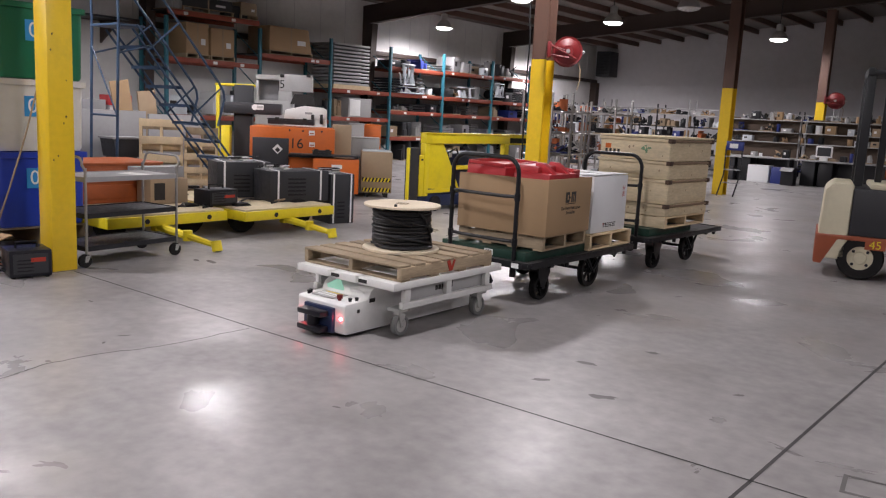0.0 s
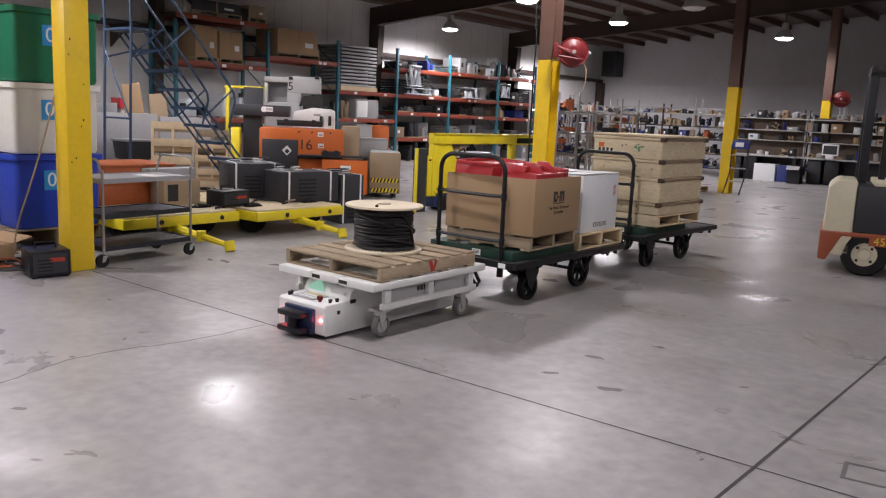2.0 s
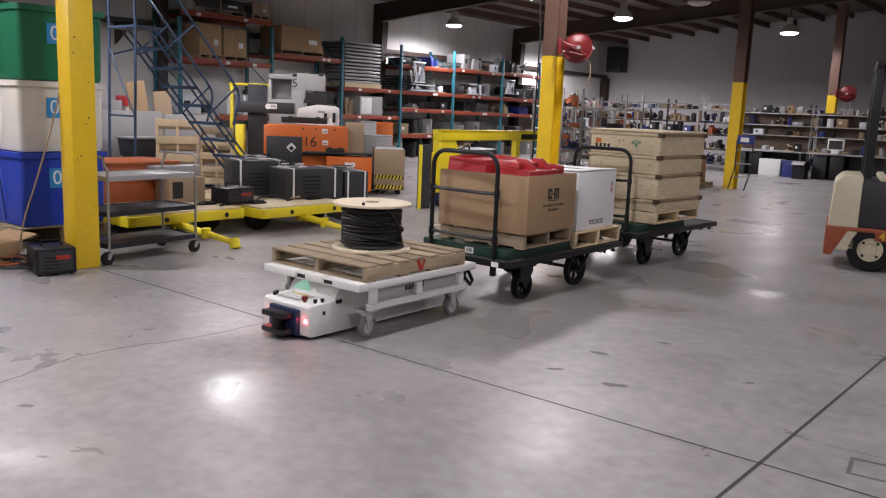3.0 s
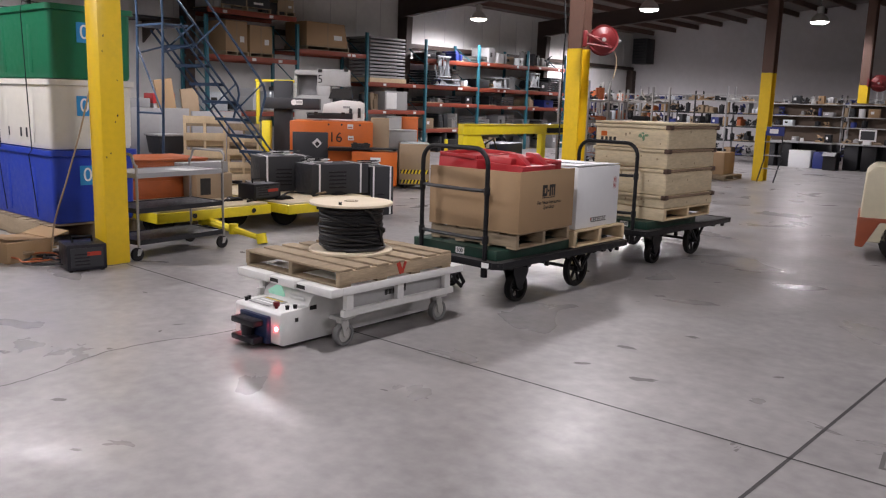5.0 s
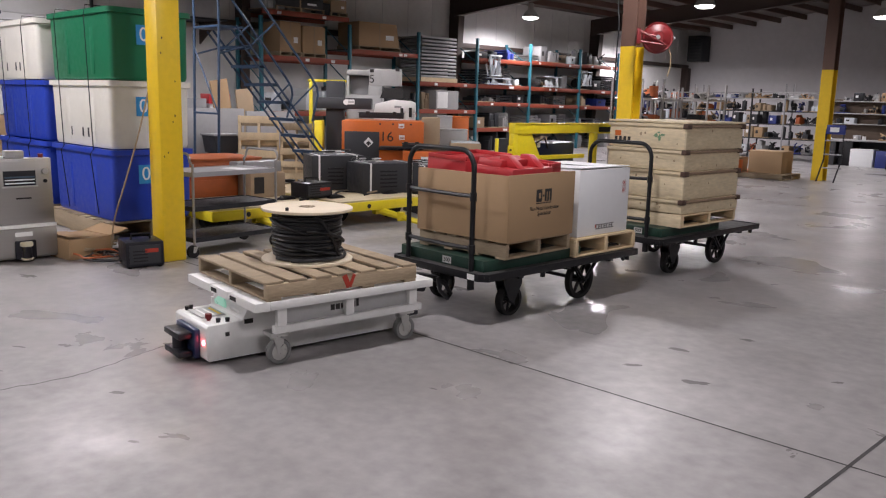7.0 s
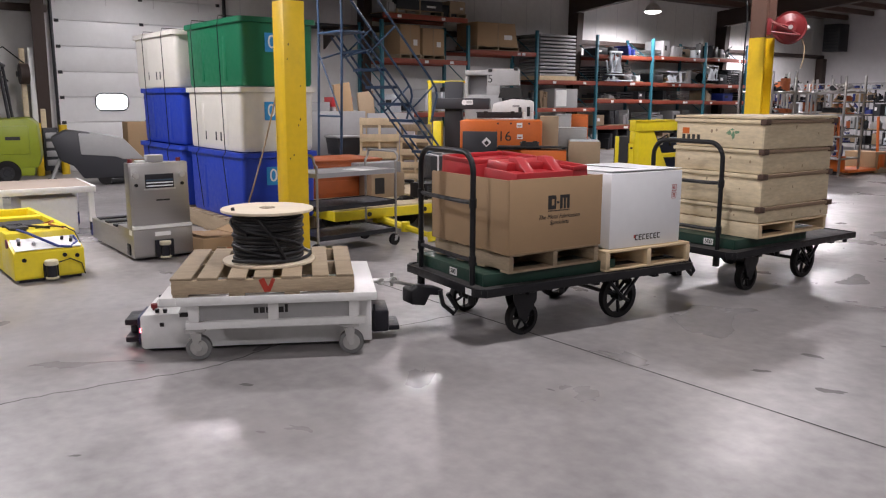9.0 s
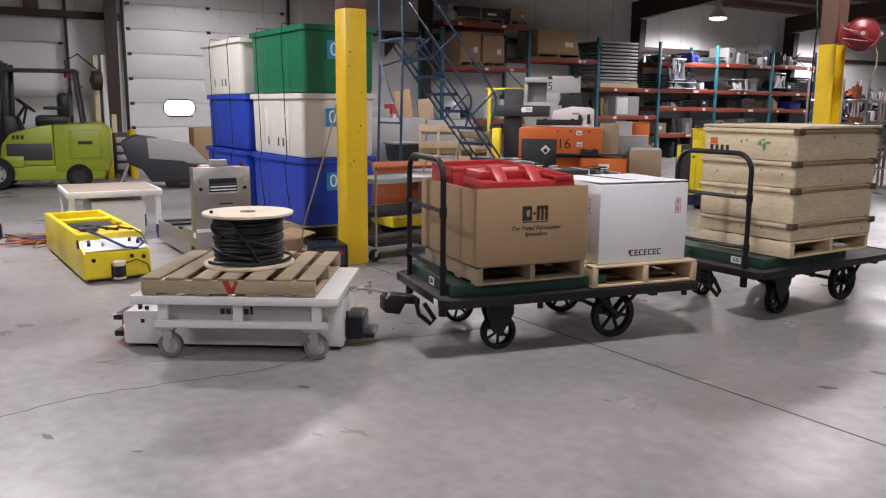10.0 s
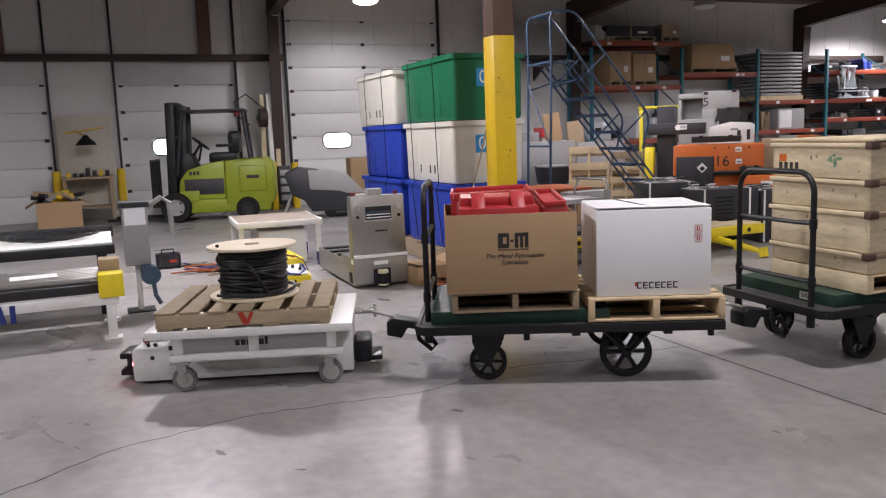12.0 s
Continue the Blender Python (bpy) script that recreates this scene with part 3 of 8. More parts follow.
def wheel(parent, x, y, r, w, path, spoked):
    """A wheel that rolls; spokes or a solid disc within a tyre."""
    bm = bmesh.new()
    if spoked:
        rod(bm, (0, -w * 0.8, 0), (0, w * 0.8, 0), r * 0.2, 14)
        wh = part("wheel", bm, M["black"], parent, "black spoked iron wheel")
        for k in range(6):
            a = radians(60 * k + 12)
            spoke = rod(bmesh.new(), (r * 0.12 * math.cos(a), 0, r * 0.12 * math.sin(a)), (r * 0.8 * math.cos(a), 0, r * 0.8 * math.sin(a)), r * 0.085, 6)
            part("spoke", spoke, M["black"], wh)
        prof = [(r * 0.76, -w / 2), (r * 0.97, -w / 2), (r, -w * 0.35), (r, w * 0.35), (r * 0.97, w / 2), (r * 0.76, w / 2), (r * 0.76, -w / 2 + 0.001)]
        t = part("tyre", lathe(bmesh.new(), prof, 32, Matrix.Rotation(radians(90), 4, "X")), M["rubber"], wh, "black rubber tyre")
    else:
        lathe(bm, [(r * 0.25, -w * 0.62), (r * 0.3, -w * 0.5), (r * 0.7, -w * 0.36), (r * 0.7, w * 0.36), (r * 0.3, w * 0.5), (r * 0.25, w * 0.62)], 20, Matrix.Rotation(radians(90), 4, "X"))
        for k in range(5):
            a = radians(72 * k)
            for s in (-1, 1):
                rod(bm, (r * 0.5 * math.cos(a), s * w * 0.36, r * 0.5 * math.sin(a)), (r * 0.5 * math.cos(a), s * w * 0.42, r * 0.5 * math.sin(a)), r * 0.06, 6)
        wh = part("wheel", bm, M["zinc"], parent, "grey cast caster wheel")
        prof = [(r * 0.68, -w / 2), (r * 0.93, -w / 2), (r, -w * 0.25), (r, w * 0.25), (r * 0.93, w / 2), (r * 0.68, w / 2), (r * 0.68, -w / 2 + 0.001)]
        t = part("tyre", lathe(bmesh.new(), prof, 28, Matrix.Rotation(radians(90), 4, "X")), M["grey_rubber"], wh, "worn grey tread")
    wh.matrix_basis = pose(x, y, r)
    ROLLERS.append((wh, path, x, y, r))
    return wh


YC = -0.34      # centre line of the AGV, from its near casters


def guided_vehicle():
    v = thing("automated_guided_vehicle", "white automated guided vehicle with a casterered lift frame and black sensors", "guided vehicle")
    bm = bmesh.new()
    prism(bm, [(-1.05, 0.025), (0.35, 0.025), (0.365, 0.04), (0.365, 0.225), (0.35, 0.24), (0.14, 0.245), (0.115, 0.30), (0.05, 0.345), (-1.05, 0.345)], YC - 0.27, YC + 0.2, None, 0.006)
    body = part("body", bm, M["white"], v, "white enamelled steel body, scuffed near the floor")
    part("skirt", B(-1.0, 0.33, YC - 0.24, YC + 0.17, 0.012, 0.026), M["black_plastic"], body)
    # the front deck with its screen and buttons
    part("display", B(-0.075, 0.075, -0.004, 0.004, -0.05, 0.05, 0.003), M["green_light"], body, "small green lit display", pose(0.128, YC - 0.14, 0.275, 0, 0, 0) @ pose(0, 0, 0, 0, -28, 90))
    part("switch_plate", B(0.17, 0.32, YC - 0.19, YC + 0.03, 0.2455, 0.252, 0.003), M["grey_side"], body, "grey switch plate")
    for i, (x, y, mt) in enumerate(((0.30, YC + 0.08, "red"), (0.27, YC + 0.15, "black"), (0.22, YC + 0.165, "black"), (0.31, YC - 0.22, "black"), (0.28, YC - 0.235, "black"))):
        bm = bmesh.new()
        rod(bm, (x, y, 0.238), (x, y, 0.255), 0.012, 12)
        rod(bm, (x, y, 0.255), (x, y, 0.282 if mt == "red" else 0.266), 0.02 if mt == "red" else 0.014, 14)
        part("push_button", bm, M[mt], body, "red emergency stop button" if mt == "red" else "")
    for y in (YC - 0.235, YC + 0.165):
        bm = bmesh.new()
        rod(bm, (0.363, y, 0.135), (0.374, y, 0.135), 0.013, 16)
        part("signal_light", bm, M["red_light"], body, "glowing red signal light")
    part("label_plate", B(0.075, 0.13, YC + 0.2, YC + 0.203, 0.222, 0.25), M["ink"], body)
    part("label_plate", B(0.225, 0.25, YC + 0.2, YC + 0.203, 0.165, 0.19), M["ink"], body)
    for k in range(3):
        part("label_strip", B(0.19 + 0.04 * k, 0.205 + 0.04 * k, YC - 0.16, YC + 0.01, 0.2522, 0.2535), M["paper" if k else "yellow"], body, "narrow printed label strip")
    part("maker_plate", B(-0.001, 0.001, -0.07, 0.07, -0.02, 0.02), M["paper"], body, "pale printed maker's plate", pose(0.13, YC + 0.08, 0.275, 0, 24, 0))
    # laser scanner behind its C-shaped bumper
    bm = bmesh.new()
    box(bm, 0.366, 0.40, YC - 0.17, YC + 0.11, 0.03, 0.205, 0.006)
    part("sensor_housing", bm, M["navy"], body, "navy blue sensor bracket plate")
    bm = bmesh.new()
    for z in (0.055, 0.165):
        prism(bm, [(0.40, z - 0.02), (0.485, z - 0.02), (0.485, z + 0.02), (0.40, z + 0.02)], YC - 0.15, YC + 0.08, None, 0.01)
    rod(bm, (0.435, YC - 0.04, 0.07), (0.435, YC - 0.04, 0.15), 0.04, 18)
    part("laser_scanner", bm, M["black_plastic"], body, "black laser scanner and bumper")
    bm = bmesh.new()
    box(bm, -1.17, -1.05, YC - 0.17, YC + 0.12, 0.05, 0.2, 0.02)
    prism(bm, [(-1.24, 0.055), (-1.1, 0.055), (-1.1, 0.09), (-1.24, 0.09)], YC - 0.14, YC + 0.1, None, 0.01)
    part("rear_bumper", bm, M["black_plastic"], body, "black rear sensor and bumper")
    part("antenna", rod(bmesh.new(), (-1.07, YC + 0.15, 0.1), (-1.07, YC + 0.15, 0.25), 0.006), M["black"], body)
    # lift frame
    bm = bmesh.new()
    box(bm, -1.065, 0.10, -0.82, 0.14, 0.357, 0.408, 0.004)
    for y0, y1 in ((-0.82, -0.49), (-0.46, -0.22), (-0.19, 0.14)):
        box(bm, 0.10, 0.195, y0, y1, 0.357, 0.408, 0.003)
    fr = part("lift_frame", bm, M["white"], v, "white lift frame top with cut-outs")
    for y in (-0.43, -0.16):
        part("slot_plate", B(0.193, 0.197, y - 0.03, y + 0.05, 0.37, 0.395), M["ink"], fr, "dark slot in the frame front")
    for y in (0.09, -0.77):
        # the panel's grey paints in the shade below the lift frame
        part("side_panel", B(-0.95, 0.02, y - 0.03 if y > 0 else y + 0.02, y - 0.02 if y > 0 else y + 0.03, 0.24, 0.36), M["grey_side"], fr, "recessed side panel, greyed for the shade under the frame")
        part("side_rail", B(-1.0, 0.06, y - 0.02, y + 0.02, 0.205, 0.25, 0.005), M["white"], fr)
        for x in (0.01, -0.45, -0.93):
            part("side_post", B(x - 0.03, x + 0.03, y - 0.018, y + 0.018, 0.25, 0.357, 0.003), M["white"], fr)
    bm = bmesh.new()
    xs = -0.33
    for k, (w, h) in enumerate(((0.032, 0.035), (0.034, 0.035), (0.034, 0.035), (0.034, 0.035), (0.034, 0.035), (0.022, 0.05))):
        box(bm, xs - w, xs - 0.004, 0.0705, 0.072, 0.285, 0.285 + h)
        xs -= w + 0.003
    part("logo", bm, M["ink"], fr, "dark printed maker's mark")
    for x in (0.012, -0.898):
        for y in (0.03, -0.71):
            bm = bmesh.new()
            box(bm, x - 0.06, x + 0.06, y - 0.055, y + 0.055, 0.18, 0.204, 0.004)
            rod(bm, (x, y, 0.155), (x, y, 0.182), 0.035, 14)
            for s in (-1, 1):
                prism(bm, [(x - 0.035, 0.165), (x + 0.03, 0.165), (x, 0.06), (x - 0.028, 0.06)], y + s * 0.03 - 0.003, y + s * 0.03 + 0.003)
            part("caster_fork", bm, M["zinc"], fr, "zinc caster fork")
            wheel(fr, x - 0.015, y, 0.077, 0.046, "agv", False)
    # towing bar to the cart
    bm = bmesh.new()
    rod(bm, (-1.065, YC, 0.37), (-1.2, YC, 0.37), 0.016)
    rod(bm, (-1.2, YC, 0.33), (-1.2, YC, 0.42), 0.012)
    part("hitch_pin", bm, M["zinc"], fr, "bright hitch pin")
    return v


agv = rides(guided_vehicle(), "agv")

agv_pallet = thing("wooden_pallet", "weathered wooden pallet with a red crayon mark on the guided vehicle", "pallet")
pallet_parts(agv_pallet, 1.055, 0.96, M["pallet"], 7, 0.112, 3)
bm = bmesh.new()
for s, w in ((-1, 0.011), (1, 0.017)):
    box(bm, -w, w, -0.001 - 0.0004 * s, 0.001, -0.042, 0.042, m=pose(0.019 * s, 0, 0, 0, 24 * s, 0))
part("crayon_mark", bm, M["red_ink"], agv_pallet, "red crayon letter V", pose(-0.02, 0.4815, 0.06))
rides(agv_pallet, "agv", pose(-0.405, -0.345, 0.409))


def cable_spool():
    s = thing("cable_spool", "plywood cable drum wound with thick black cable", "cable spool")
    for z in (0.0, 0.325):
        bm = bmesh.new()
        lathe(bm, [(0.03, z), (0.287, z), (0.29, z + 0.003), (0.29, z + 0.015), (0.287, z + 0.018), (0.03, z + 0.018), (0.03, z)], 48)
        part("flange", bm, M["disc_wood"], s, "round plywood flange")
    part("core", lathe(bmesh.new(), [(0.12, 0.018), (0.12, 0.325)], 24), M["disc_wood"], s)
    part("hub_ring", lathe(bmesh.new(), [(0.03, 0.343), (0.05, 0.343), (0.05, 0.346), (0.03, 0.346)], 20), M["pallet"], s)
    rng = random.Random(7)
    pts = []
    turns, z0, z1 = 15, 0.032, 0.312
    for k in range(turns * 36 + 1):
        f = k / (turns * 36)
        a = 2 * math.pi * k / 36
        pts.append(((0.212 + 0.006 * math.sin(a * 0.37 + 2) + rng.uniform(-0.0015, 0.0015)) * math.cos(a), (0.212 + 0.006 * math.sin(a * 0.53)) * math.sin(a), z0 + (z1 - z0) * f + 0.004 * math.sin(a * 0.71)))
    cable = part("cable", pipe(bmesh.new(), pts, 0.0108, 8), M["cable"], s, "black rubber-jacketed cable")
    part("inner_winding", lathe(bmesh.new(), [(0.198, 0.02), (0.2, 0.17), (0.198, 0.324)], 40), M["cable"], s)
    # loose strands crossing the winding, and a slack turn on the lower flange
    for a0, a1, za, zb in ((70, 120, 0.31, 0.04), (20, 110, 0.12, 0.06), (60, 150, 0.22, 0.12), (-20, 60, 0.27, 0.2)):
        pts = [(0.229 * math.cos(radians(a0 + (a1 - a0) * i / 16)), 0.229 * math.sin(radians(a0 + (a1 - a0) * i / 16)), za + (zb - za) * (i / 16) ** 1.5) for i in range(17)]
        part("loose_strand", pipe(bmesh.new(), pts, 0.0105, 8), M["cable"], s)
    pts = [((0.252 + 0.02 * math.sin(2.1 * t)) * math.cos(t), (0.252 + 0.02 * math.sin(2.1 * t)) * math.sin(t), 0.03 + 0.012 * math.sin(t * 1.3) ** 2) for t in [radians(5 * k) for k in range(8, 60)]]
    part("slack_turn", pipe(bmesh.new(), pts, 0.0108, 8), M["cable"], s)
    part("cable_end", rod(bmesh.new(), (0.2, 0.11, 0.33), (0.205, 0.115, 0.36), 0.011, 8), M["cable"], s)
    return s


rides(cable_spool(), "agv", pose(-0.41, -0.345, 0.522))


def platform_cart(path):
    """Steel platform truck: deck, hoop handle, two swivel casters ahead, spoked wheels behind, tow hitch."""
    c = thing("platform_cart", "dark steel platform truck with a hoop push handle and spoked wheels", "cart", group="towed carts")
    yc = -0.36
    bm = bmesh.new()
    box(bm, -1.41, 0.4, yc - 0.47, yc + 0.5, 0.345, 0.372, 0.006)
    part("deck", bm, M["deck"], c, "worn dark deck board")
    bm = bmesh.new()
    pts = [(-1.42, yc - 0.48), (0.37, yc - 0.48), (0.415, yc - 0.43), (0.415, yc + 0.46), (0.37, yc + 0.51), (-1.42, yc + 0.51)]
    for (xa, ya), (xb, yb) in zip(pts, pts[1:] + pts[:1]):
        d = math.hypot(xb - xa, yb - ya)
        box(bm, -0.01, d + 0.01, -0.012, 0.012, 0.325, 0.378, 0.003, pose(xa, ya, 0, 0, 0, math.degrees(math.atan2(yb - ya, xb - xa))))
    for x in (-1.1, -0.55, 0.0):
        box(bm, x - 0.025, x + 0.025, yc - 0.46, yc + 0.49, 0.3, 0.345)
    part("deck_frame", bm, M["black"], c, "dark steel edge frame")
    # hoop handle
    x, ya, yb, zt, r = 0.36, yc - 0.35, yc + 0.33, 1.22, 0.13
    pts = [(x, ya, 0.3), (x, ya, 0.7)] + arc((x, ya + r, zt - r), r, 180, 90, 7, "yz") + arc((x, yb - r, zt - r), r, 90, 0, 7, "yz") + [(x, yb, 0.7), (x, yb, 0.28)]
    h = part("handle", pipe(bmesh.new(), pts, 0.019, 10), M["black"], c, "black tube hoop handle")
    for z in (0.9, 0.53):
        bm = bmesh.new()
        pipe(bm, [(x, ya, z + 0.005), (x, (ya + yb) / 2 - 0.2, z), (x, (ya + yb) / 2 + 0.2, z), (x, yb, z + 0.005)], 0.015, 8)
        for y in (ya, yb):
            rod(bm, (x, y, z - 0.03), (x, y, z + 0.03), 0.025, 10)
        part("crossbar", bm, M["black"], h)
    for y in (ya, yb):
        part("handle_socket", rod(bmesh.new(), (x, y, 0.24), (x, y, 0.345), 0.027, 12), M["black"], c)
    # wheels
    for y in (0.0, -0.72):
        bm = bmesh.new()
        box(bm, -0.09, 0.09, y - 0.06, y + 0.06, 0.305, 0.33, 0.004)
        for s in (-1, 1):
            prism(bm, [(-0.1, 0.31), (0.085, 0.31), (0.085, 0.25), (0.035, 0.12), (-0.03, 0.12), (-0.1, 0.24)], y + s * 0.046 - 0.005, y + s * 0.046 + 0.005)
        part("caster_fork", bm, M["black"], c)
        wheel(c, -0.012, y, 0.117, 0.06, path, True)
        wheel(c, -0.868, y - 0.01, 0.160, 0.05, path, True)
        bm = bmesh.new()
        for dx in (-0.16, 0.16):
            for s in (-1, 1):
                rod(bm, (-0.868 + dx, y + s * 0.045, 0.325), (-0.868, y + s * 0.045, 0.155), 0.014, 6)
        part("axle_bracket", bm, M["black"], c)
    part("axle", rod(bmesh.new(), (-0.868, -0.8, 0.16), (-0.868, 0.06, 0.16), 0.016), M["black"], c)
    for p in ((-0.25, 0.12), (-1.36, 0.1)):
        part("stub", rod(bmesh.new(), (p[0], p[1], 0.28), (p[0], p[1], 0.345), 0.02), M["black"], c)
    # hitch jaw, tongue and rear hook
    bm = bmesh.new()
    prism(bm, [(0.42, 0.3), (0.62, 0.34), (0.66, 0.31), (0.66, 0.22), (0.56, 0.2), (0.52, 0.27), (0.42, 0.25)], yc - 0.07, yc + 0.07, None, 0.01)
    pipe(bm, [(0.46, yc + 0.09, 0.3), (0.44, yc + 0.1, 0.2), (0.36, yc + 0.1, 0.13), (0.33, yc + 0.1, 0.16), (0.4, yc + 0.09, 0.27)], 0.016, 7)
    part("hitch_jaw", bm, M["black"], c, "black cast hitch jaw")
    bm = bmesh.new()
    pipe(bm, [(0.6, yc, 0.33), (0.7, yc, 0.36), (0.78, yc, 0.38)], 0.012, 8)
    for k in range(3):
        pipe(bm, [(0.76 + 0.045 * k + 0.026 * math.cos(t), yc + (0.018 * math.sin(t) if k % 2 else 0), 0.385 + (0 if k % 2 else 0.018 * math.sin(t))) for t in [radians(45 * j) for j in range(8)]], 0.007, 6, True)
    part("tow_chain", bm, M["zinc"], c, "bright shackle and chain links")
    part("rear_hook", pipe(bmesh.new(), [(-1.41, yc, 0.34), (-1.47, yc, 0.34), (-1.5, yc, 0.3), (-1.46, yc, 0.26)], 0.014, 8), M["black"], c)
    return c


def deck_tray(path, label, front, py):
    t = thing("raised_tray", label, "tray")
    bm = bmesh.new()
    box(bm, -0.74, front - 0.02, -0.8, 0.05, 0.374, 0.45)
    for a in ((-0.76, front, -0.82, -0.8), (-0.76, front, 0.05, 0.07), (-0.76, -0.74, -0.8, 0.05), (front - 0.02, front, -0.8, 0.05)):
        box(bm, a[0], a[1], a[2], a[3], 0.374, 0.452, 0.003)
    part("tray", bm, M["green_deck"], t)
    pl = part("number_plate", B(front + 0.001, front + 0.0035, py - 0.045, py + 0.045, 0.385, 0.435), M["paper"], t, "small white number plate")
    lettering("500", 0.045, M["ink"], pl, Matrix.Translation((front + 0.0045, py, 0.41)) @ FACE_EAST)
    rides(t, path)


cart = rides(platform_cart("cart"), "cart")
deck_tray("cart", "dark green steel tray lying on the cart deck", 0.335, -0.305)
tag = solid("number_label", B(0.4285, 0.43, 0.0, 0.07, 0.33, 0.37), M["paper"], "small white number label on the cart edge", "label")
rides(tag, "cart")

p1 = thing("wooden_pallet", "grey-brown wooden pallet under the cardboard box", "pallet")
pallet_parts(p1, 0.86, 0.77, M["pallet"], 6, 0.125, 5)
rides(p1, "cart", pose(-0.165, -0.305, 0.456, 0, 0, 93))


def open_box():
    b = thing("cardboard_box", "open brown cardboard box printed with a dark logo", "box")
    L, W, H, t = 0.785, 0.89, 0.475, 0.008
    for a in ((-L / 2, L / 2, -W / 2, W / 2, 0, t), (-L / 2, L / 2, W / 2 - t, W / 2, t, H), (-L / 2, L / 2, -W / 2, -W / 2 + t, t, H - 0.01),
              (L / 2 - t, L / 2, -W / 2 + t, W / 2 - t, t, H - 0.004), (-L / 2, -L / 2 + t, -W / 2 + t, W / 2 - t, t, H - 0.008)):
        part("carton_panel", B(*a, 0.002), M["cardboard"], b)
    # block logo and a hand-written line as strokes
    y = W / 2 + 0.0012
    bm = bmesh.new()
    for x0, x1, z0, z1 in ((0.08, 0.05, 0.27, 0.36), (0.05, 0.015, 0.335, 0.36), (0.05, 0.015, 0.27, 0.295), (0.028, 0.012, 0.28, 0.35), (0.006, -0.014, 0.305, 0.32),
                           (-0.02, -0.042, 0.27, 0.36), (-0.042, -0.1, 0.338, 0.36), (-0.052, -0.07, 0.27, 0.338), (-0.08, -0.102, 0.27, 0.36)):
        box(bm, min(x0, x1), max(x0, x1), y - 0.001, y, z0, z1)
    for k in range(16):
        box(bm, 0.078 - k * 0.0115 - 0.008, 0.078 - k * 0.0115, y - 0.001, y, 0.256, 0.264)
    part("logo", bm, M["ink"], b, "dark printed block logo")
    for text, x, z, size in (("The Metal Fabrication", -0.02, 0.222, 0.04), ("Specialists", -0.02, 0.184, 0.04)):
        line = lettering(text, size, M["ink"], b, Matrix.Translation((x, y, z)) @ FACE_LEFT, "script_line", 0.0006)
        slant = Matrix.Identity(4)
        slant[0][1] = 0.3
        line.data.transform(slant)
    return b


rides(open_box(), "cart", pose(-0.145, -0.29, 0.583, 0, 0, 3.2))


def red_tub(L, W, H=0.24, ribs=True):
    """Upturned moulded red tub: flat walls, a stepped base with two ramped feet, a rolled rim."""
    t = thing("red_plastic_tub", "red moulded plastic tub turned upside down in the box", "tub", group="red tubs")
    bm = bmesh.new()
    prism(bm, [(-L / 2, 0), (L / 2, 0), (L / 2 - 0.012, H - 0.05), (-L / 2 + 0.012, H - 0.05)], -W / 2, W / 2, None, 0.005)
    part("shell", bm, M["red_plastic"], t)
    if ribs:
        part("upper_step", prism(bmesh.new(), [(-L / 2 + 0.02, H - 0.052), (L / 2 - 0.02, H - 0.052), (L / 2 - 0.03, H), (-L / 2 + 0.03, H)], -W / 2 + 0.12, W / 2 - 0.01, None, 0.005), M["red_plastic"], t)
        for s in (-1, 1):
            bm = bmesh.new()
            turn = Matrix.Rotation(radians(90), 4, "Z")
            prism(bm, [(-W / 2 + 0.01, H - 0.052), (-W / 2 + 0.19, H - 0.052), (-W / 2 + 0.19, H + 0.03), (-W / 2 + 0.12, H + 0.03)], -0.04, 0.04, pose(s * L * 0.24, 0, 0) @ turn, 0.004)
            part("foot_ramp", bm, M["red_plastic"], t)
    else:
        for x in (-L / 2 + 0.006, L / 2 - 0.024):
            part("base_lip", B(x, x + 0.018, -W / 2 + 0.01, W / 2 - 0.01, H - 0.052, H - 0.02, 0.004), M["red_plastic"], t)
        for y in (-W / 2 + 0.006, W / 2 - 0.024):
            part("base_lip", B(-L / 2 + 0.03, L / 2 - 0.03, y, y + 0.018, H - 0.052, H - 0.02, 0.004), M["red_plastic"], t)
    part("rim", B(-L / 2 - 0.012, L / 2 + 0.012, -W / 2 - 0.012, W / 2 + 0.012, -0.01, 0.012, 0.005), M["red_plastic"], t)
    return t


for x, y, z, rx, ry, rz, L, W, H, ribs in ((-0.09, -0.07, 0.900, 3, 0, 184, 0.50, 0.34, 0.25, True), (-0.06, -0.49, 0.905, 2, -1.5, 181, 0.54, 0.40, 0.28, False), (-0.435, -0.30, 0.88, 2, 3, 93, 0.66, 0.15, 0.27, False)):
    rides(red_tub(L, W, H, ribs), "cart", pose(x, y, z, rx, ry, rz))

p2 = thing("wooden_pallet", "pale new wooden pallet under the white carton", "pallet")
pallet_parts(p2, 0.84, 0.815, M["new_pallet"], 6, 0.145, 9)
rides(p2, "cart", pose(-1.03, -0.3, 0.379, 0, 0, 90.6))


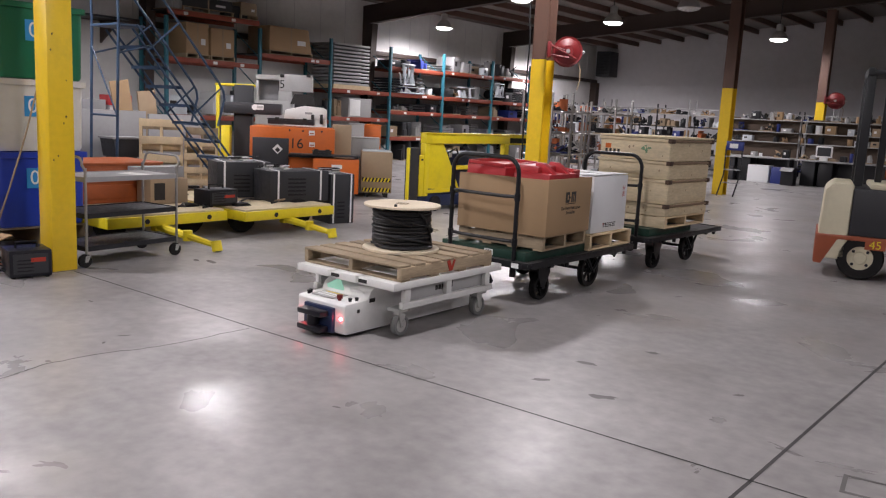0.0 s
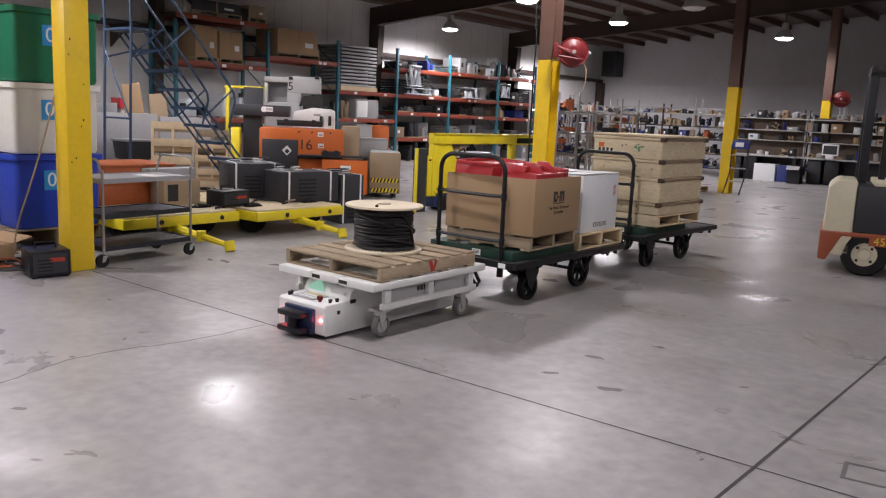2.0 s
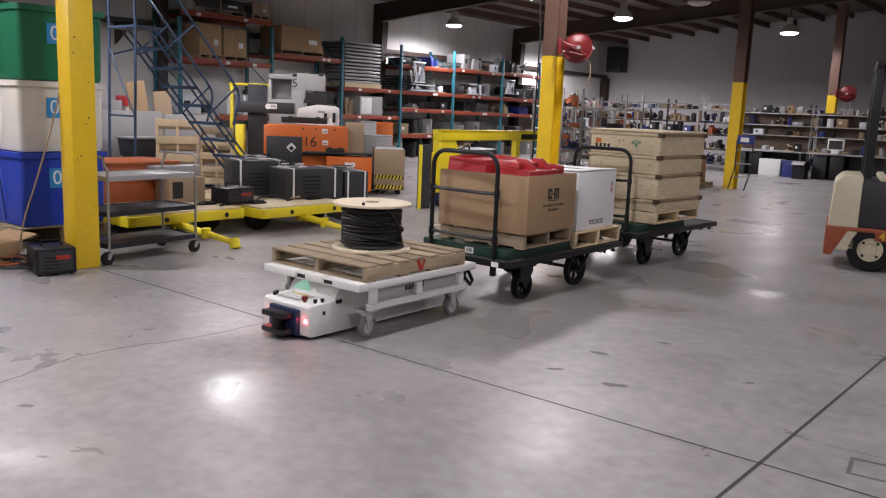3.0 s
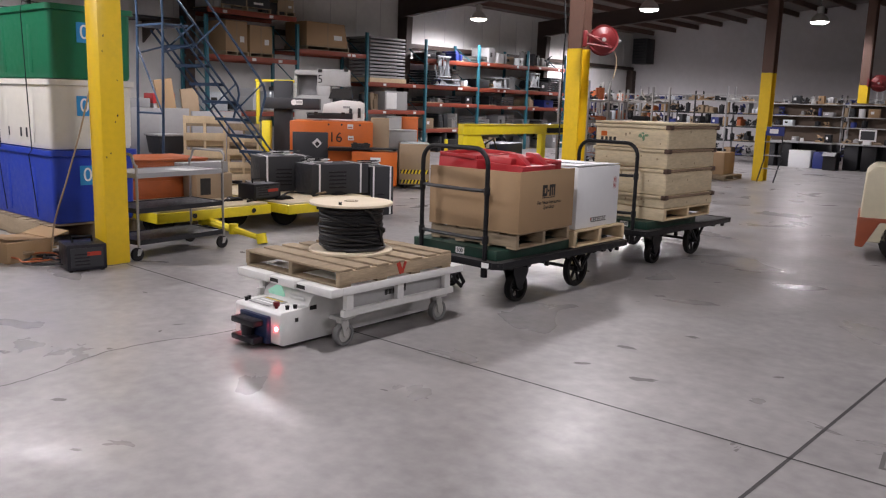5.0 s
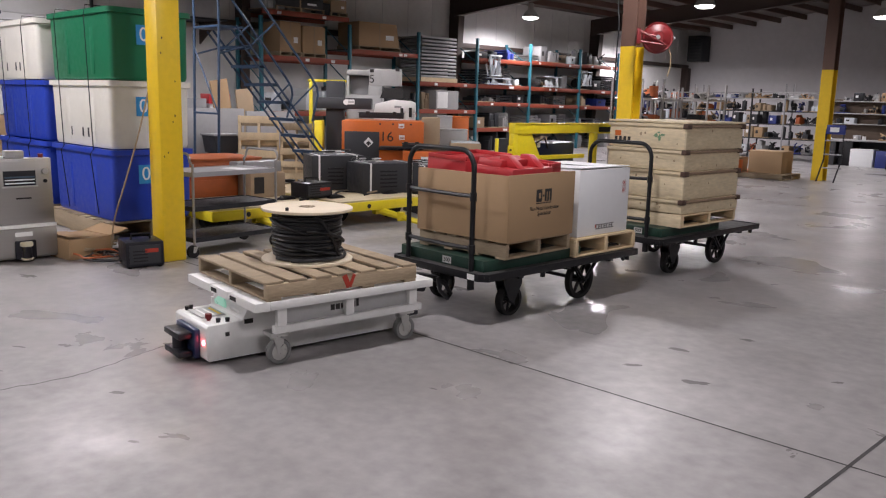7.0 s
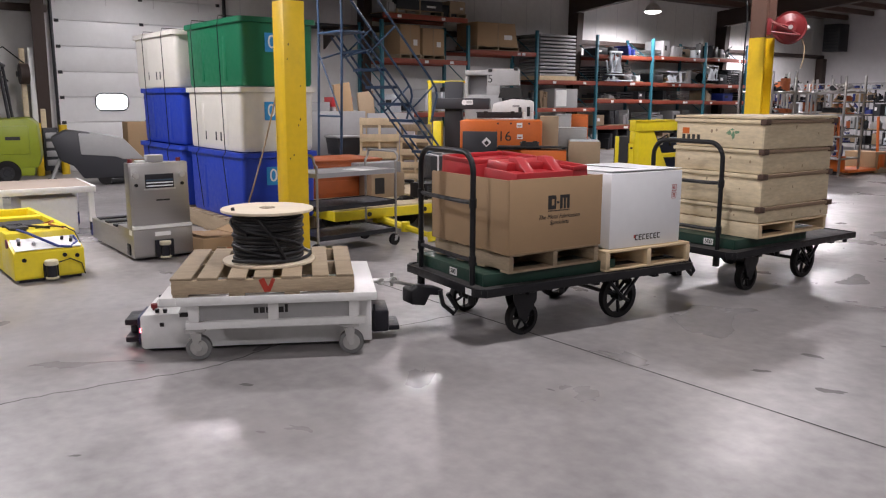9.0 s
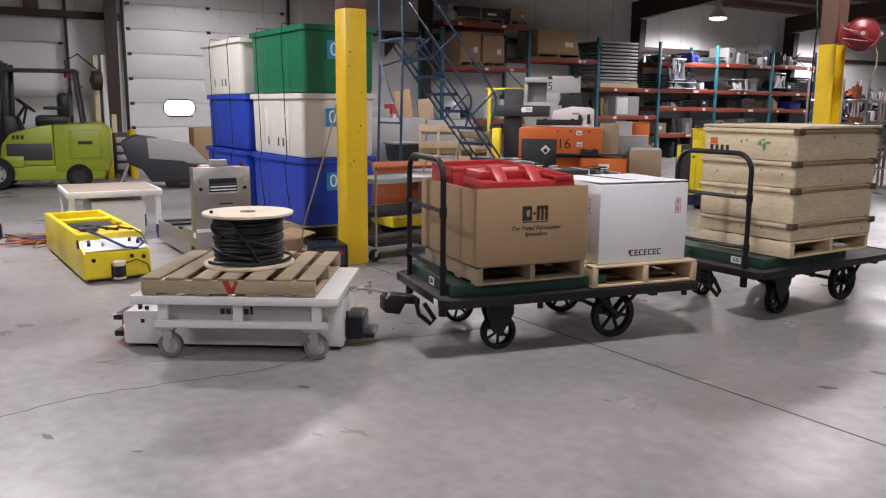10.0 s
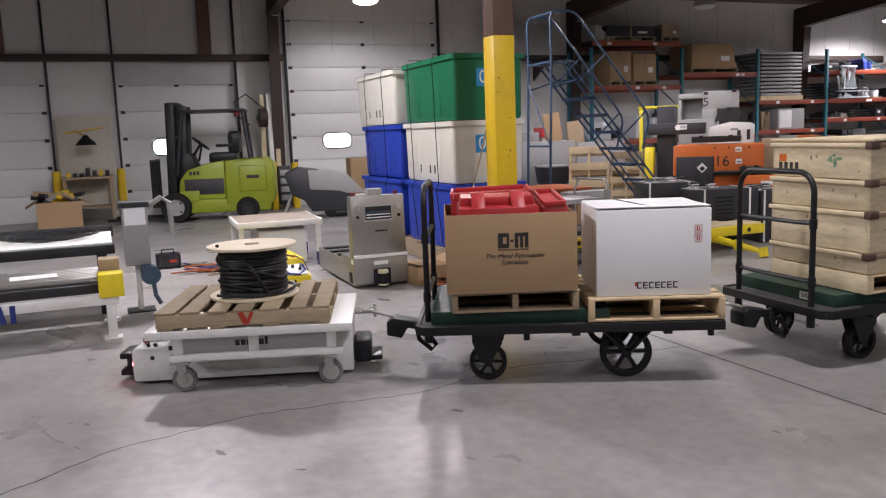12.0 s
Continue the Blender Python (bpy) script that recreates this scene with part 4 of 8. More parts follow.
def white_carton():
    b = thing("white_carton", "white shipping carton with red handling marks, closed flaps", "box")
    L, W, H = 0.685, 0.655, 0.525
    part("carton", B(-L / 2, L / 2, -W / 2, W / 2, 0, H, 0.006), M["white_card"], b)
    for s in (-1, 1):
        part("flap", B(-L / 2 + 0.004, L / 2 - 0.004, 0.004 if s > 0 else -W / 2 + 0.004, W / 2 - 0.004 if s > 0 else -0.004, 0, 0.006, 0.002), M["white_card"], b, "", pose(0, 0, H + 0.002, s * 1.4, 0, 0) if s > 0 else pose(0, 0, H + 0.002, 0, 0, 0))
    part("strap", B(-0.006, 0.006, -W / 2 - 0.002, W / 2 - 0.03, H + 0.006, H + 0.010), M["black_plastic"], b, "dark packing strap", pose(0.06, 0, 0.004, 0, 0, 12))
    bm = bmesh.new()
    for k in range(7):      # the maker's mark, as plain bars
        x = 0.10 - k * 0.036
        box(bm, x - 0.008, x, W / 2, W / 2 + 0.001, 0.045, 0.085)
        for z in (0.045, 0.062, 0.078) if k % 2 else (0.045, 0.078):
            box(bm, x - 0.028, x - 0.008, W / 2, W / 2 + 0.001, z, z + 0.007)
    part("logo", bm, M["ink"], b, "dark printed maker's mark")
    part("logo_accent", B(0.098, 0.112, W / 2, W / 2 + 0.001, 0.06, 0.085), M["red_ink"], b)
    for z in (0.4, 0.345):
        bm = bmesh.new()
        for a in ((-0.022, 0.022, 0.02, 0.023), (-0.022, 0.022, -0.023, -0.02), (-0.022, -0.019, -0.02, 0.02), (0.019, 0.022, -0.02, 0.02), (-0.008, -0.002, -0.014, 0.014), (0.004, 0.01, -0.014, 0.014)):
            box(bm, a[0], a[1], -0.001, 0, a[2], a[3])
        part("handling_mark", bm, M["red_ink"], b, "red printed handling mark", pose(-0.265, W / 2 + 0.0015, z))
        bm = bmesh.new()
        for a in ((-0.02, 0.02, 0.016, 0.019), (-0.02, 0.02, -0.019, -0.016), (-0.006, 0.0, -0.014, 0.014)):
            box(bm, 0, 0.001, a[0], a[1], a[2], a[3])
        part("handling_mark", bm, M["red_ink"], b, "red printed handling mark", pose(L / 2 + 0.0005, 0.2, z))
    return b


rides(white_carton(), "cart", pose(-1.015, -0.245, 0.527, 0, 0, 1.2))

rear = rides(platform_cart("rear"), "rear")
deck_tray("rear", "dark green steel tray under the crate pallet", 0.268, -0.18)
p3 = thing("wooden_pallet", "wooden block pallet beneath the stacked crates", "pallet")
pallet_parts(p3, 0.84, 0.98, M["new_pallet"], 6, 0.122, 12)
part("apron_board", B(-0.42, 0.42, -0.509, -0.492, 0.0, 0.118, 0.003), M["plywood"], p3, "pale apron board")
rides(p3, "rear", pose(-0.40, -0.26, 0.456, 0, 0, 90))


def crate(h, marks=False):
    c = thing("plywood_crate", "pale plywood collar crate with dark hinged corner battens", "crate", group="stacked crates")
    L, W, t = 1.0, 0.84, 0.018
    part("side", B(-L / 2, L / 2, W / 2 - t, W / 2, 0, h, 0.003), M["plywood"], c)
    part("side", B(-L / 2, L / 2, -W / 2, -W / 2 + t, 0, h, 0.003), M["plywood"], c)
    for x in (-L / 2, L / 2 - t):
        part("end", B(x, x + t, -W / 2 + t, W / 2 - t, 0, h, 0.003), M["plywood"], c)
    part("floor_panel", B(-L / 2 + t, L / 2 - t, -W / 2 + t, W / 2 - t, 0.01, 0.03), M["plywood"], c)
    for z in (h - 0.03,):
        part("batten", B(-L / 2 - 0.012, L / 2 + 0.012, W / 2, W / 2 + 0.018, z, z + 0.028, 0.004), M["batten"], c, "dark worn batten")
        part("batten", B(L / 2, L / 2 + 0.018, -W / 2 - 0.012, W / 2, z, z + 0.028, 0.004), M["plywood"], c)
    for s in (-1, 1):
        part("corner_hinge", B(L / 2 - 0.05 if s > 0 else -L / 2 - 0.02, L / 2 + 0.022 if s > 0 else -L / 2 + 0.05, W / 2 - 0.03, W / 2 + 0.022, h - 0.04, h + 0.004, 0.005), M["rusty"], c, "dark rusty corner hinge")
    rng = random.Random(int(h * 100))
    for k in range(5):
        x, z = rng.uniform(-0.4, 0.4), rng.uniform(0.03, h - 0.05)
        r = rng.uniform(0.006, 0.013)
        bm = bmesh.new()
        spin = [(r * math.cos(t) * rng.uniform(0.7, 1.2), r * 1.3 * math.sin(t) * rng.uniform(0.7, 1.2)) for t in [q * math.pi / 5 for q in range(10)]]
        bm.faces.new([bm.verts.new((x + u, W / 2 + 0.0008, z + v) if k % 2 else (L / 2 + 0.0008, x * 0.9 + u, z + v)) for u, v in spin])
        part("knot", bm, M["tan"], c, "brown knot")
    if marks:
        bm = bmesh.new()
        for k in range(4):
            box(bm, L / 2, L / 2 + 0.001, -0.36 + k * 0.05, -0.33 + k * 0.05, 0.045, 0.095)
        part("stencil", bm, M["ink"], c, "dark stencilled letters, worn away")
        part("sticker", B(L / 2, L / 2 + 0.001, -0.36, -0.29, 0.1, 0.15), M["orange"], c, "orange sticker")
        for yy, zz, a, b in ((0.1, 0.12, 0.028, 0.022), (0.14, 0.1, 0.02, 0.032), (0.17, 0.125, 0.03, 0.012), (0.13, 0.145, 0.018, 0.01)):
            bm = bmesh.new()
            ring = [bm.verts.new((L / 2 + 0.0012, yy + a * math.cos(t) * rng.uniform(0.6, 1.2), zz + b * math.sin(t) * rng.uniform(0.6, 1.2))) for t in [k * math.pi / 7 for k in range(14)]]
            bm.faces.new(ring)
            part("paint_patch", bm, M["smear_green"], c, "smeared green paint patch")
    return c


z = 0.583
for i, h in enumerate((0.125, 0.255, 0.19, 0.228)):
    rides(crate(h, i == 3), "rear", pose(-0.40 + 0.006 * (i % 2), -0.26 - 0.006 * (i % 3), z, 0, 0, (-0.8, 0.5, 0.2, -0.5)[i]))
    z += h + 0.005
lid = solid("crate_lid", B(-0.515, 0.515, -0.435, 0.435, 0, 0.02, 0.004), M["plywood"], "flat plywood lid on the top crate", "lid")
rides(lid, "rear", pose(-0.40, -0.26, z))


# ---------------------------------------------------------------- bins by the column
def tub_bin(mt, colour, x0, x1, y0, y1, z0, z1, number=""):
    """Tapered rotomoulded box truck with a rolled rim and ribs; open top."""
    b = thing("bulk_bin", "large %s rotomoulded plastic bulk bin, strapped in a stack" % colour, "bin", pose((x0 + x1) / 2, (y0 + y1) / 2, z0), "stacked bulk bins")
    L, W, H = x1 - x0, y1 - y0, z1 - z0 - 0.01
    bm = bmesh.new()
    k = 0.04
    rings = []
    for z, g in ((0, k + 0.012), (0.03, k), (H - 0.06, 0.03), (H - 0.055, 0.0), (H, 0.0), (H, 0.05), (0.05, k + 0.03)):
        ring = []
        for sx, sy, a0 in ((1, 1, 0), (-1, 1, 90), (-1, -1, 180), (1, -1, 270)):
            for j in range(4):
                a = radians(a0 + 30 * j)
                rr = 0.06
                ring.append(bm.verts.new((sx * (L / 2 - g - rr) + rr * math.cos(a), sy * (W / 2 - g - rr) + rr * math.sin(a), z)))
        rings.append(ring)
    for a, c in zip(rings, rings[1:]):
        for j in range(16):
            bm.faces.new((a[j], a[(j + 1) % 16], c[(j + 1) % 16], c[j]))
    bm.faces.new(rings[0][::-1]), bm.faces.new(rings[-1])
    bmesh.ops.recalc_face_normals(bm, faces=bm.faces[:])
    part("shell", bm, M[mt], b)
    for x in (-L * 0.2, L * 0.2):
        part("rib", B(x - 0.05, x + 0.05, -W / 2 + k - 0.008, -W / 2 + k + 0.03, 0.05, H - 0.1, 0.008), M[mt], b)
    if mt == "bin_white":
        for x in (-L * 0.18, 0.02, L * 0.1):
            part("scuffed_slot", B(x, x + 0.045, -W / 2 + k - 0.004, -W / 2 + k + 0.01, 0.1, 0.2, 0.004), M["dark_metal"], b, "dark fork slot")
    if number:
        s = part("number_sticker", B(L / 2 - 0.025, L / 2 - 0.021, -W / 2 + 0.3, -W / 2 + 0.66, H - 0.36, H - 0.16), M["sky_blue"], b, "light blue sticker with white figures", pose(0, 0, 0))
        lettering(number, 0.2, M["paper"], s, Matrix.Translation((L / 2 - 0.0195, -W / 2 + 0.43, H - 0.26)) @ FACE_EAST, "figures")
    return b


XB0, XB1, YB0, YB1 = -9.98, -8.33, 3.56, 4.5
tub_bin("bin_blue", "blue", XB0, XB1, YB0, YB1, 0.21, 0.97, "00")
tub_bin("bin_white", "off-white", XB0 + 0.02, XB1, YB0, YB1, 0.97, 1.68, "00")
tub_bin("bin_green", "green", XB0, XB1 + 0.02, YB0 + 0.02, YB1, 1.68, 2.41, "00")
tub_bin("bin_blue", "blue", -11.75, -10.1, 3.52, 4.45, 0.21, 0.97)
tub_bin("bin_blue", "blue", -11.7, -10.1, 3.55, 4.45, 0.97, 1.68)
tub_bin("bin_white", "off-white", -11.75, -10.12, 3.5, 4.45, 1.68, 2.38)
for i, (xa, y) in enumerate(((-8.75, 3.5), (-9.55, 3.5), (-10.45, 3.45), (-11.2, 3.45))):
    bm = bmesh.new()
    z1 = 2.43 if i < 2 else 2.4
    pipe(bm, [(xa, y + 0.98, z1 - 0.3), (xa, y + 0.96, z1), (xa, y + 0.04, z1), (xa, y + 0.02, z1 - 0.1), (xa + 0.01, y + 0.05, 0.95), (xa, y + 0.02, 0.9), (xa, y + 0.08, 0.25)], 0.005, 6)
    solid("tie_down_strap", bm, M["black"], "thin dark strap round the bin stack", "strap", "bin straps")
for i, x in enumerate((-9.16, -10.93)):
    p = thing("wooden_pallet", "low wooden pallet under the bin stack", "pallet", pose(x, 4.0, 0.0), "pallets under bins")
    pallet_parts(p, 1.6, 0.95, M["pallet"], 8, 0.205, 20 + i)


def carton(name, label, x, y, z, L, W, H, rz=0, mt="cardboard", open_top=False, group=""):
    c = thing(name, label, "box", pose(x, y, z, 0, 0, rz), group)
    if open_top:
        for a in ((-L / 2, L / 2, -W / 2, W / 2, 0, 0.01), (-L / 2, -L / 2 + 0.008, -W / 2, W / 2, 0.01, H), (L / 2 - 0.008, L / 2, -W / 2, W / 2, 0.01, H),
                  (-L / 2 + 0.008, L / 2 - 0.008, -W / 2, -W / 2 + 0.008, 0.01, H), (-L / 2 + 0.008, L / 2 - 0.008, W / 2 - 0.008, W / 2, 0.01, H)):
            part("carton_panel", B(*a), M[mt], c)
    else:
        part("carton", B(-L / 2, L / 2, -W / 2, W / 2, 0, H, 0.005), M[mt], c)
    if not open_top:
        part("tape_seam", B(-L / 2 - 0.001, L / 2 + 0.001, -0.025, 0.025, H, H + 0.0015), M["tan"], c)
    else:
        part("flap", B(-L / 2, L / 2, 0, 0.2, 0, 0.006), M[mt], c, "", pose(0, W / 2, H, -25))
        part("flap", B(-L / 2, L / 2, -0.2, 0, 0, 0.006), M[mt], c, "", pose(0, -W / 2, H, 30))
    return c


c = carton("cardboard_box", "low brown cardboard box with loose flaps by the bins", -7.92, 3.02, 0, 0.46, 0.42, 0.19, 8)
part("flap", B(-0.24, 0.24, 0, 0.2, 0, 0.006), M["cardboard"], c, "pale raised flap", pose(0, 0.2, 0.19, 14))
part("flap", B(-0.22, 0.2, -0.21, 0, 0, 0.006), M["cardboard"], c, "", pose(0, 0.02, 0.194, -5))


def charger(name, label, x, y, L, W, H, rz, mt="black_plastic", z=0):
    c = thing(name, label, "battery charger", pose(x, y, z, 0, 0, rz))
    part("case", B(-L / 2, L / 2, -W / 2, W / 2, 0.012, H, 0.012), M[mt], c)
    part("front_plate", B(L / 2, L / 2 + 0.004, -W / 2 + 0.03, W / 2 - 0.03, 0.04, H - 0.03), M["dark_grey"], c)
    bm = bmesh.new()
    for k in range(4):
        box(bm, L / 2 + 0.004, L / 2 + 0.006, -W / 2 + 0.06, 0.02, 0.06 + 0.03 * k, 0.072 + 0.03 * k)
    part("vent_slots", bm, M["black"], c)
    part("label", B(L / 2 + 0.004, L / 2 + 0.006, 0.0, W / 2 - 0.05, H - 0.1, H - 0.065), M["red_ink"], c, "red name strip")
    part("handle", pipe(bmesh.new(), [(0, -W / 4, H), (0, -W / 4, H + 0.05), (0, W / 4, H + 0.05), (0, W / 4, H)], 0.01, 8), M["black"], c)
    for s in (-1, 1):
        for q in (-1, 1):
            part("foot", B(s * L * 0.4 - 0.015, s * L * 0.4 + 0.015, q * W * 0.4 - 0.015, q * W * 0.4 + 0.015, 0, 0.013), M["rubber"], c)
    return c


charger("battery_charger", "black battery charger on the floor beside the yellow column", -7.1, 3.27, 0.32, 0.33, 0.24, -12)
charger("battery_charger", "black battery charger on the floor with trailing leads", -10.6, 0.63, 0.24, 0.29, 0.18, 0)


def lead(pts, r, mt, label="loose cable lying on the floor"):
    fine = []
    P = [Vector(p) for p in pts]
    for i in range(len(P) - 1):
        p0, p1, p2, p3 = P[max(i - 1, 0)], P[i], P[i + 1], P[min(i + 2, len(P) - 1)]
        for k in range(8):
            t = k / 8
            fine.append(0.5 * (2 * p1 + (p2 - p0) * t + (2 * p0 - 5 * p1 + 4 * p2 - p3) * t * t + (3 * p1 - p0 - 3 * p2 + p3) * t ** 3))
    fine.append(P[-1])
    return solid("power_cable", pipe(bmesh.new(), fine, r, 6), M[mt], label, "cable", "loose cables")


rng = random.Random(11)
for k in range(6):
    x, y = -7.6 + rng.uniform(-0.4, 0.3), 3.15 + rng.uniform(-0.2, 0.25)
    pts = [(x + 0.28 * math.cos(a + k) * rng.uniform(0.4, 1.2), y + 0.22 * math.sin(a + k) * rng.uniform(0.4, 1.2), 0.012 + 0.012 * k + 0.03 * rng.random()) for a in [j * 0.9 for j in range(9)]]
    lead(pts, 0.009, ("rust_orange", "black", "black", "rust_orange", "black", "tan")[k])
for k in range(7):
    x0 = -10.2 + 0.1 * k
    lead([(-10.45, 0.8, 0.06), (-10.3 + 0.05 * k, 1.0 + 0.03 * k, 0.012), (x0 + rng.uniform(-0.4, 0.4), 1.2 + rng.uniform(-0.3, 0.3), 0.012 + 0.01 * k), (-9.9 + rng.uniform(-0.4, 0.4), 0.6 + rng.uniform(-0.4, 0.5), 0.012 + 0.01 * k), (-10.0, 1.6 + rng.uniform(-0.1, 0.1), 0.012 + 0.01 * k)], 0.009,
         ("rust_orange", "black", "tan", "rust_orange", "black", "blue_box", "rust_orange")[k])
# flex hanging down from the column to the charger
lead([(-7.28, 3.52, 1.7), (-7.32, 3.4, 1.2), (-7.42, 3.3, 0.75), (-7.6, 3.25, 0.35), (-7.7, 3.25, 0.02)], 0.008, "tan", "tan flex hanging beside the yellow column")


def utility_cart():
    c = thing("utility_cart", "three-shelf steel wire utility cart on casters", "cart", pose(-7.42, 4.28, 0, 0, 0, 96))
    L, W = 1.0, 0.52
    for z, mt in ((0.17, "dark_metal"), (0.47, "dark_metal"), (0.8, "galv")):
        bm = B(-L / 2, L / 2, -W / 2, W / 2, z, z + 0.012)
        for a in ((-L / 2, L / 2, -W / 2 - 0.008, -W / 2), (-L / 2, L / 2, W / 2, W / 2 + 0.008), (-L / 2 - 0.008, -L / 2, -W / 2, W / 2), (L / 2, L / 2 + 0.008, -W / 2, W / 2)):
            box(bm, a[0], a[1], a[2], a[3], z - 0.025, z + 0.02)
        part("shelf", bm, M[mt], c, "grey steel shelf")
    for s in (-1, 1):
        for q in (-1, 1):
            bm = bmesh.new()
            rod(bm, (s * L / 2, q * W / 2, 0.11), (s * L / 2, q * W / 2, 0.9), 0.0135, 10)
            part("post", bm, M["steel"], c)
            part("caster_fork", prism(bmesh.new(), [(-0.02, 0.11), (0.03, 0.11), (0.0, 0.05), (-0.03, 0.05)], -0.02, 0.02, pose(s * L / 2, q * W / 2, 0)), M["zinc"], c)
            bm = bmesh.new()
            rod(bm, (s * L / 2 - 0.02, q * W / 2 - 0.016, 0.062), (s * L / 2 - 0.02, q * W / 2 + 0.016, 0.062), 0.062, 18)
            part("caster", bm, M["rubber"], c, "black caster wheel")
        pts = [(s * L / 2, -W / 2, 0.88)] + arc((s * (L / 2 + 0.03), -W / 2 + 0.07, 0.93), 0.07, 180, 90, 5, "yz") + arc((s * (L / 2 + 0.03), W / 2 - 0.07, 0.93), 0.07, 90, 0, 5, "yz") + [(s * L / 2, W / 2, 0.88)]
        part("push_handle", pipe(bmesh.new(), pts, 0.0125, 8), M["steel"], c, "bent chrome push handle")
    return c


utility_cart()
solid("paper_sheet", B(-0.14, 0.14, -0.1, 0.1, 0, 0.002), M["paper"], "white paper sheet lying on the cart", "paper", m=pose(-7.38, 4.45, 0.8135, 0, 0, 20))


# ---------------------------------------------------------------- yellow trailers
def trailer(y0, y1, tip, dx):
    t = thing("tow_trailer", "low bright yellow tow trailer with a plywood deck and folded drawbar", "trailer", pose(dx, 0, 0), group="tow trailers")
    bm = bmesh.new()
    for x in (-7.95, -10.0):
        box(bm, x, x + 0.05, y0, y1, 0.19, 0.30, 0.006)
    for y in (y0, y1 - 0.05):
        box(bm, -9.95, -7.95, y, y + 0.05, 0.19, 0.30, 0.006)
    part("chassis", bm, M["bright_yellow"], t, "bright yellow steel channel")
    part("deck", B(-9.96, -7.94, y0 + 0.02, y1 - 0.02, 0.3, 0.322, 0.003), M["plywood"], t, "plywood deck")
    for yy in (y0 + 0.45, y1 - 0.25):
        part("bolt_hole", rod(bmesh.new(), (-7.898, yy, 0.245), (-7.892, yy, 0.245), 0.028, 14), M["ink"], t)
    a = Vector((-7.98, (tip[1] + y0) / 2 + 0.25, 0.17))
    b = Vector((tip[0] - dx, tip[1], 0.06))
    d = b - a
    arm = part("drawbar", rod(bmesh.new(), a, b, 0.05, 8, 0.03), M["bright_yellow"], t, "yellow cast drawbar")
    bm = bmesh.new()
    rod(bm, b - Vector((0.03, 0, -0.05)), b + Vector((0.0, 0.0, -0.055)), 0.055, 12)
    part("coupling_eye", bm, M["bright_yellow"], arm, "yellow coupling eye")
    part("pivot", rod(bmesh.new(), a + d * 0.5 + Vector((0, 0, -0.05)), a + d * 0.5 + Vector((0, 0, 0.06)), 0.05, 10), M["bright_yellow"], arm)
    part("mounting_lug", B(-0.09, 0.0, -0.06, 0.06, -0.05, 0.05, 0.01, pose(a.x + 0.02, a.y, a.z)), M["bright_yellow"], arm)
    for x in (-8.3, -9.6):
        for y in (y0 + 0.25, y1 - 0.25):
            bm = bmesh.new()
            lathe(bm, [(0.03, -0.06), (0.1, -0.05), (0.17, -0.055), (0.185, -0.03), (0.185, 0.03), (0.17, 0.055), (0.1, 0.05), (0.03, 0.06)], 20, pose(x, y, 0.185, 0, 90, 0))
            part("wheel", bm, M["rubber"], t, "black rubber wheel")
    return t


trailer(4.45, 5.93, (-7.12, 5.23), 0)
trailer(6.02, 7.42, (-7.12, 6.88), 0.22)


def battery_case(px, py, rz, y0, y1, z0, z1, label, x0=-0.5, x1=0.0):
    c = thing("battery_case", label, "battery case", pose(px, py, 0, 0, 0, rz), "black cases")
    part("case", B(x0, x1, y0, y1, z0, z1, 0.012), M["dark_grey"], c, "charcoal sheet metal case")
    for f in (0.14, 0.86):
        y = y0 + (y1 - y0) * f
        bm = bmesh.new()
        box(bm, x0 - 0.003, x1 + 0.004, y - 0.012, y + 0.012, z1, z1 + 0.004)
        box(bm, x1, x1 + 0.004, y - 0.012, y + 0.012, z0 + 0.01, z1)
        part("strap", bm, M["paper"], c, "white packing strap")
    bm = bmesh.new()
    for k in range(5):
        box(bm, x1, x1 + 0.003, y0 + (y1 - y0) * 0.3, y0 + (y1 - y0) * 0.6, z0 + 0.08 + 0.05 * k, z0 + 0.1 + 0.05 * k)
    part("vent", bm, M["black"], c)
    rr = random.Random(int(py * 10))
    for k in range(5):
        yy = rr.uniform(y0 + 0.1, y1 - 0.25)
        part("coiled_lead", pipe(bmesh.new(), [(x0 + (x1 - x0) * 0.5 + 0.12 * math.cos(a) * rr.uniform(0.5, 1), yy + 0.16 * math.sin(a), z1 + 0.012 + 0.012 * k) for a in [j * 0.7 for j in range(8)]], 0.007, 5), M[("paper", "zinc", "black", "paper", "black")[k]], c)
    return c


battery_case(-8.72, 6.85, -22, -0.4, 0.32, 0.325, 0.79, "black battery case strapped in white on the trailer")
battery_case(-8.1, 7.1, -14, -0.33, 0.51, 0.325, 0.72, "black battery case strapped in white at the trailer end")
battery_case(-8.0, 7.75, -14, -0.08, 0.29, 0.0, 0.67, "tall black case standing on the floor behind the trailer")
charger("battery", "black battery block lying on the trailer deck", -8.25, 6.02, 0.3, 0.42, 0.2, 4, "black", 0.323)
for k in range(6):
    y = 4.8 + 0.5 * k
    lead([(-8.2, y, 0.335), (-8.3 + rng.uniform(-0.2, 0.2), y + 0.2, 0.36), (-8.5, y + 0.45, 0.335), (-8.2, y + 0.6, 0.335), (-8.05, y + 0.4, 0.335)], 0.012, ("black", "black", "zinc", "black", "tan", "black")[k], "dark lead coiled on the trailer deck")


def orange_cabinet():
    c = thing("orange_cabinet", "dull orange steel cabinet standing on the trailer", "cabinet", pose(-9.35, 5.18, 0.323))
    part("body", B(-0.4, 0.4, -0.62, 0.55, 0, 0.44, 0.01), M["rust_orange"], c)
    part("top", B(-0.42, 0.42, -0.64, 0.57, 0.44, 0.47, 0.006), M["rust_orange"], c, "worn orange top")
    for z in (0.05, 0.24):
        part("drawer", B(0.4, 0.412, -0.55, 0.5, z, z + 0.16, 0.005), M["rust_orange"], c)
    return c


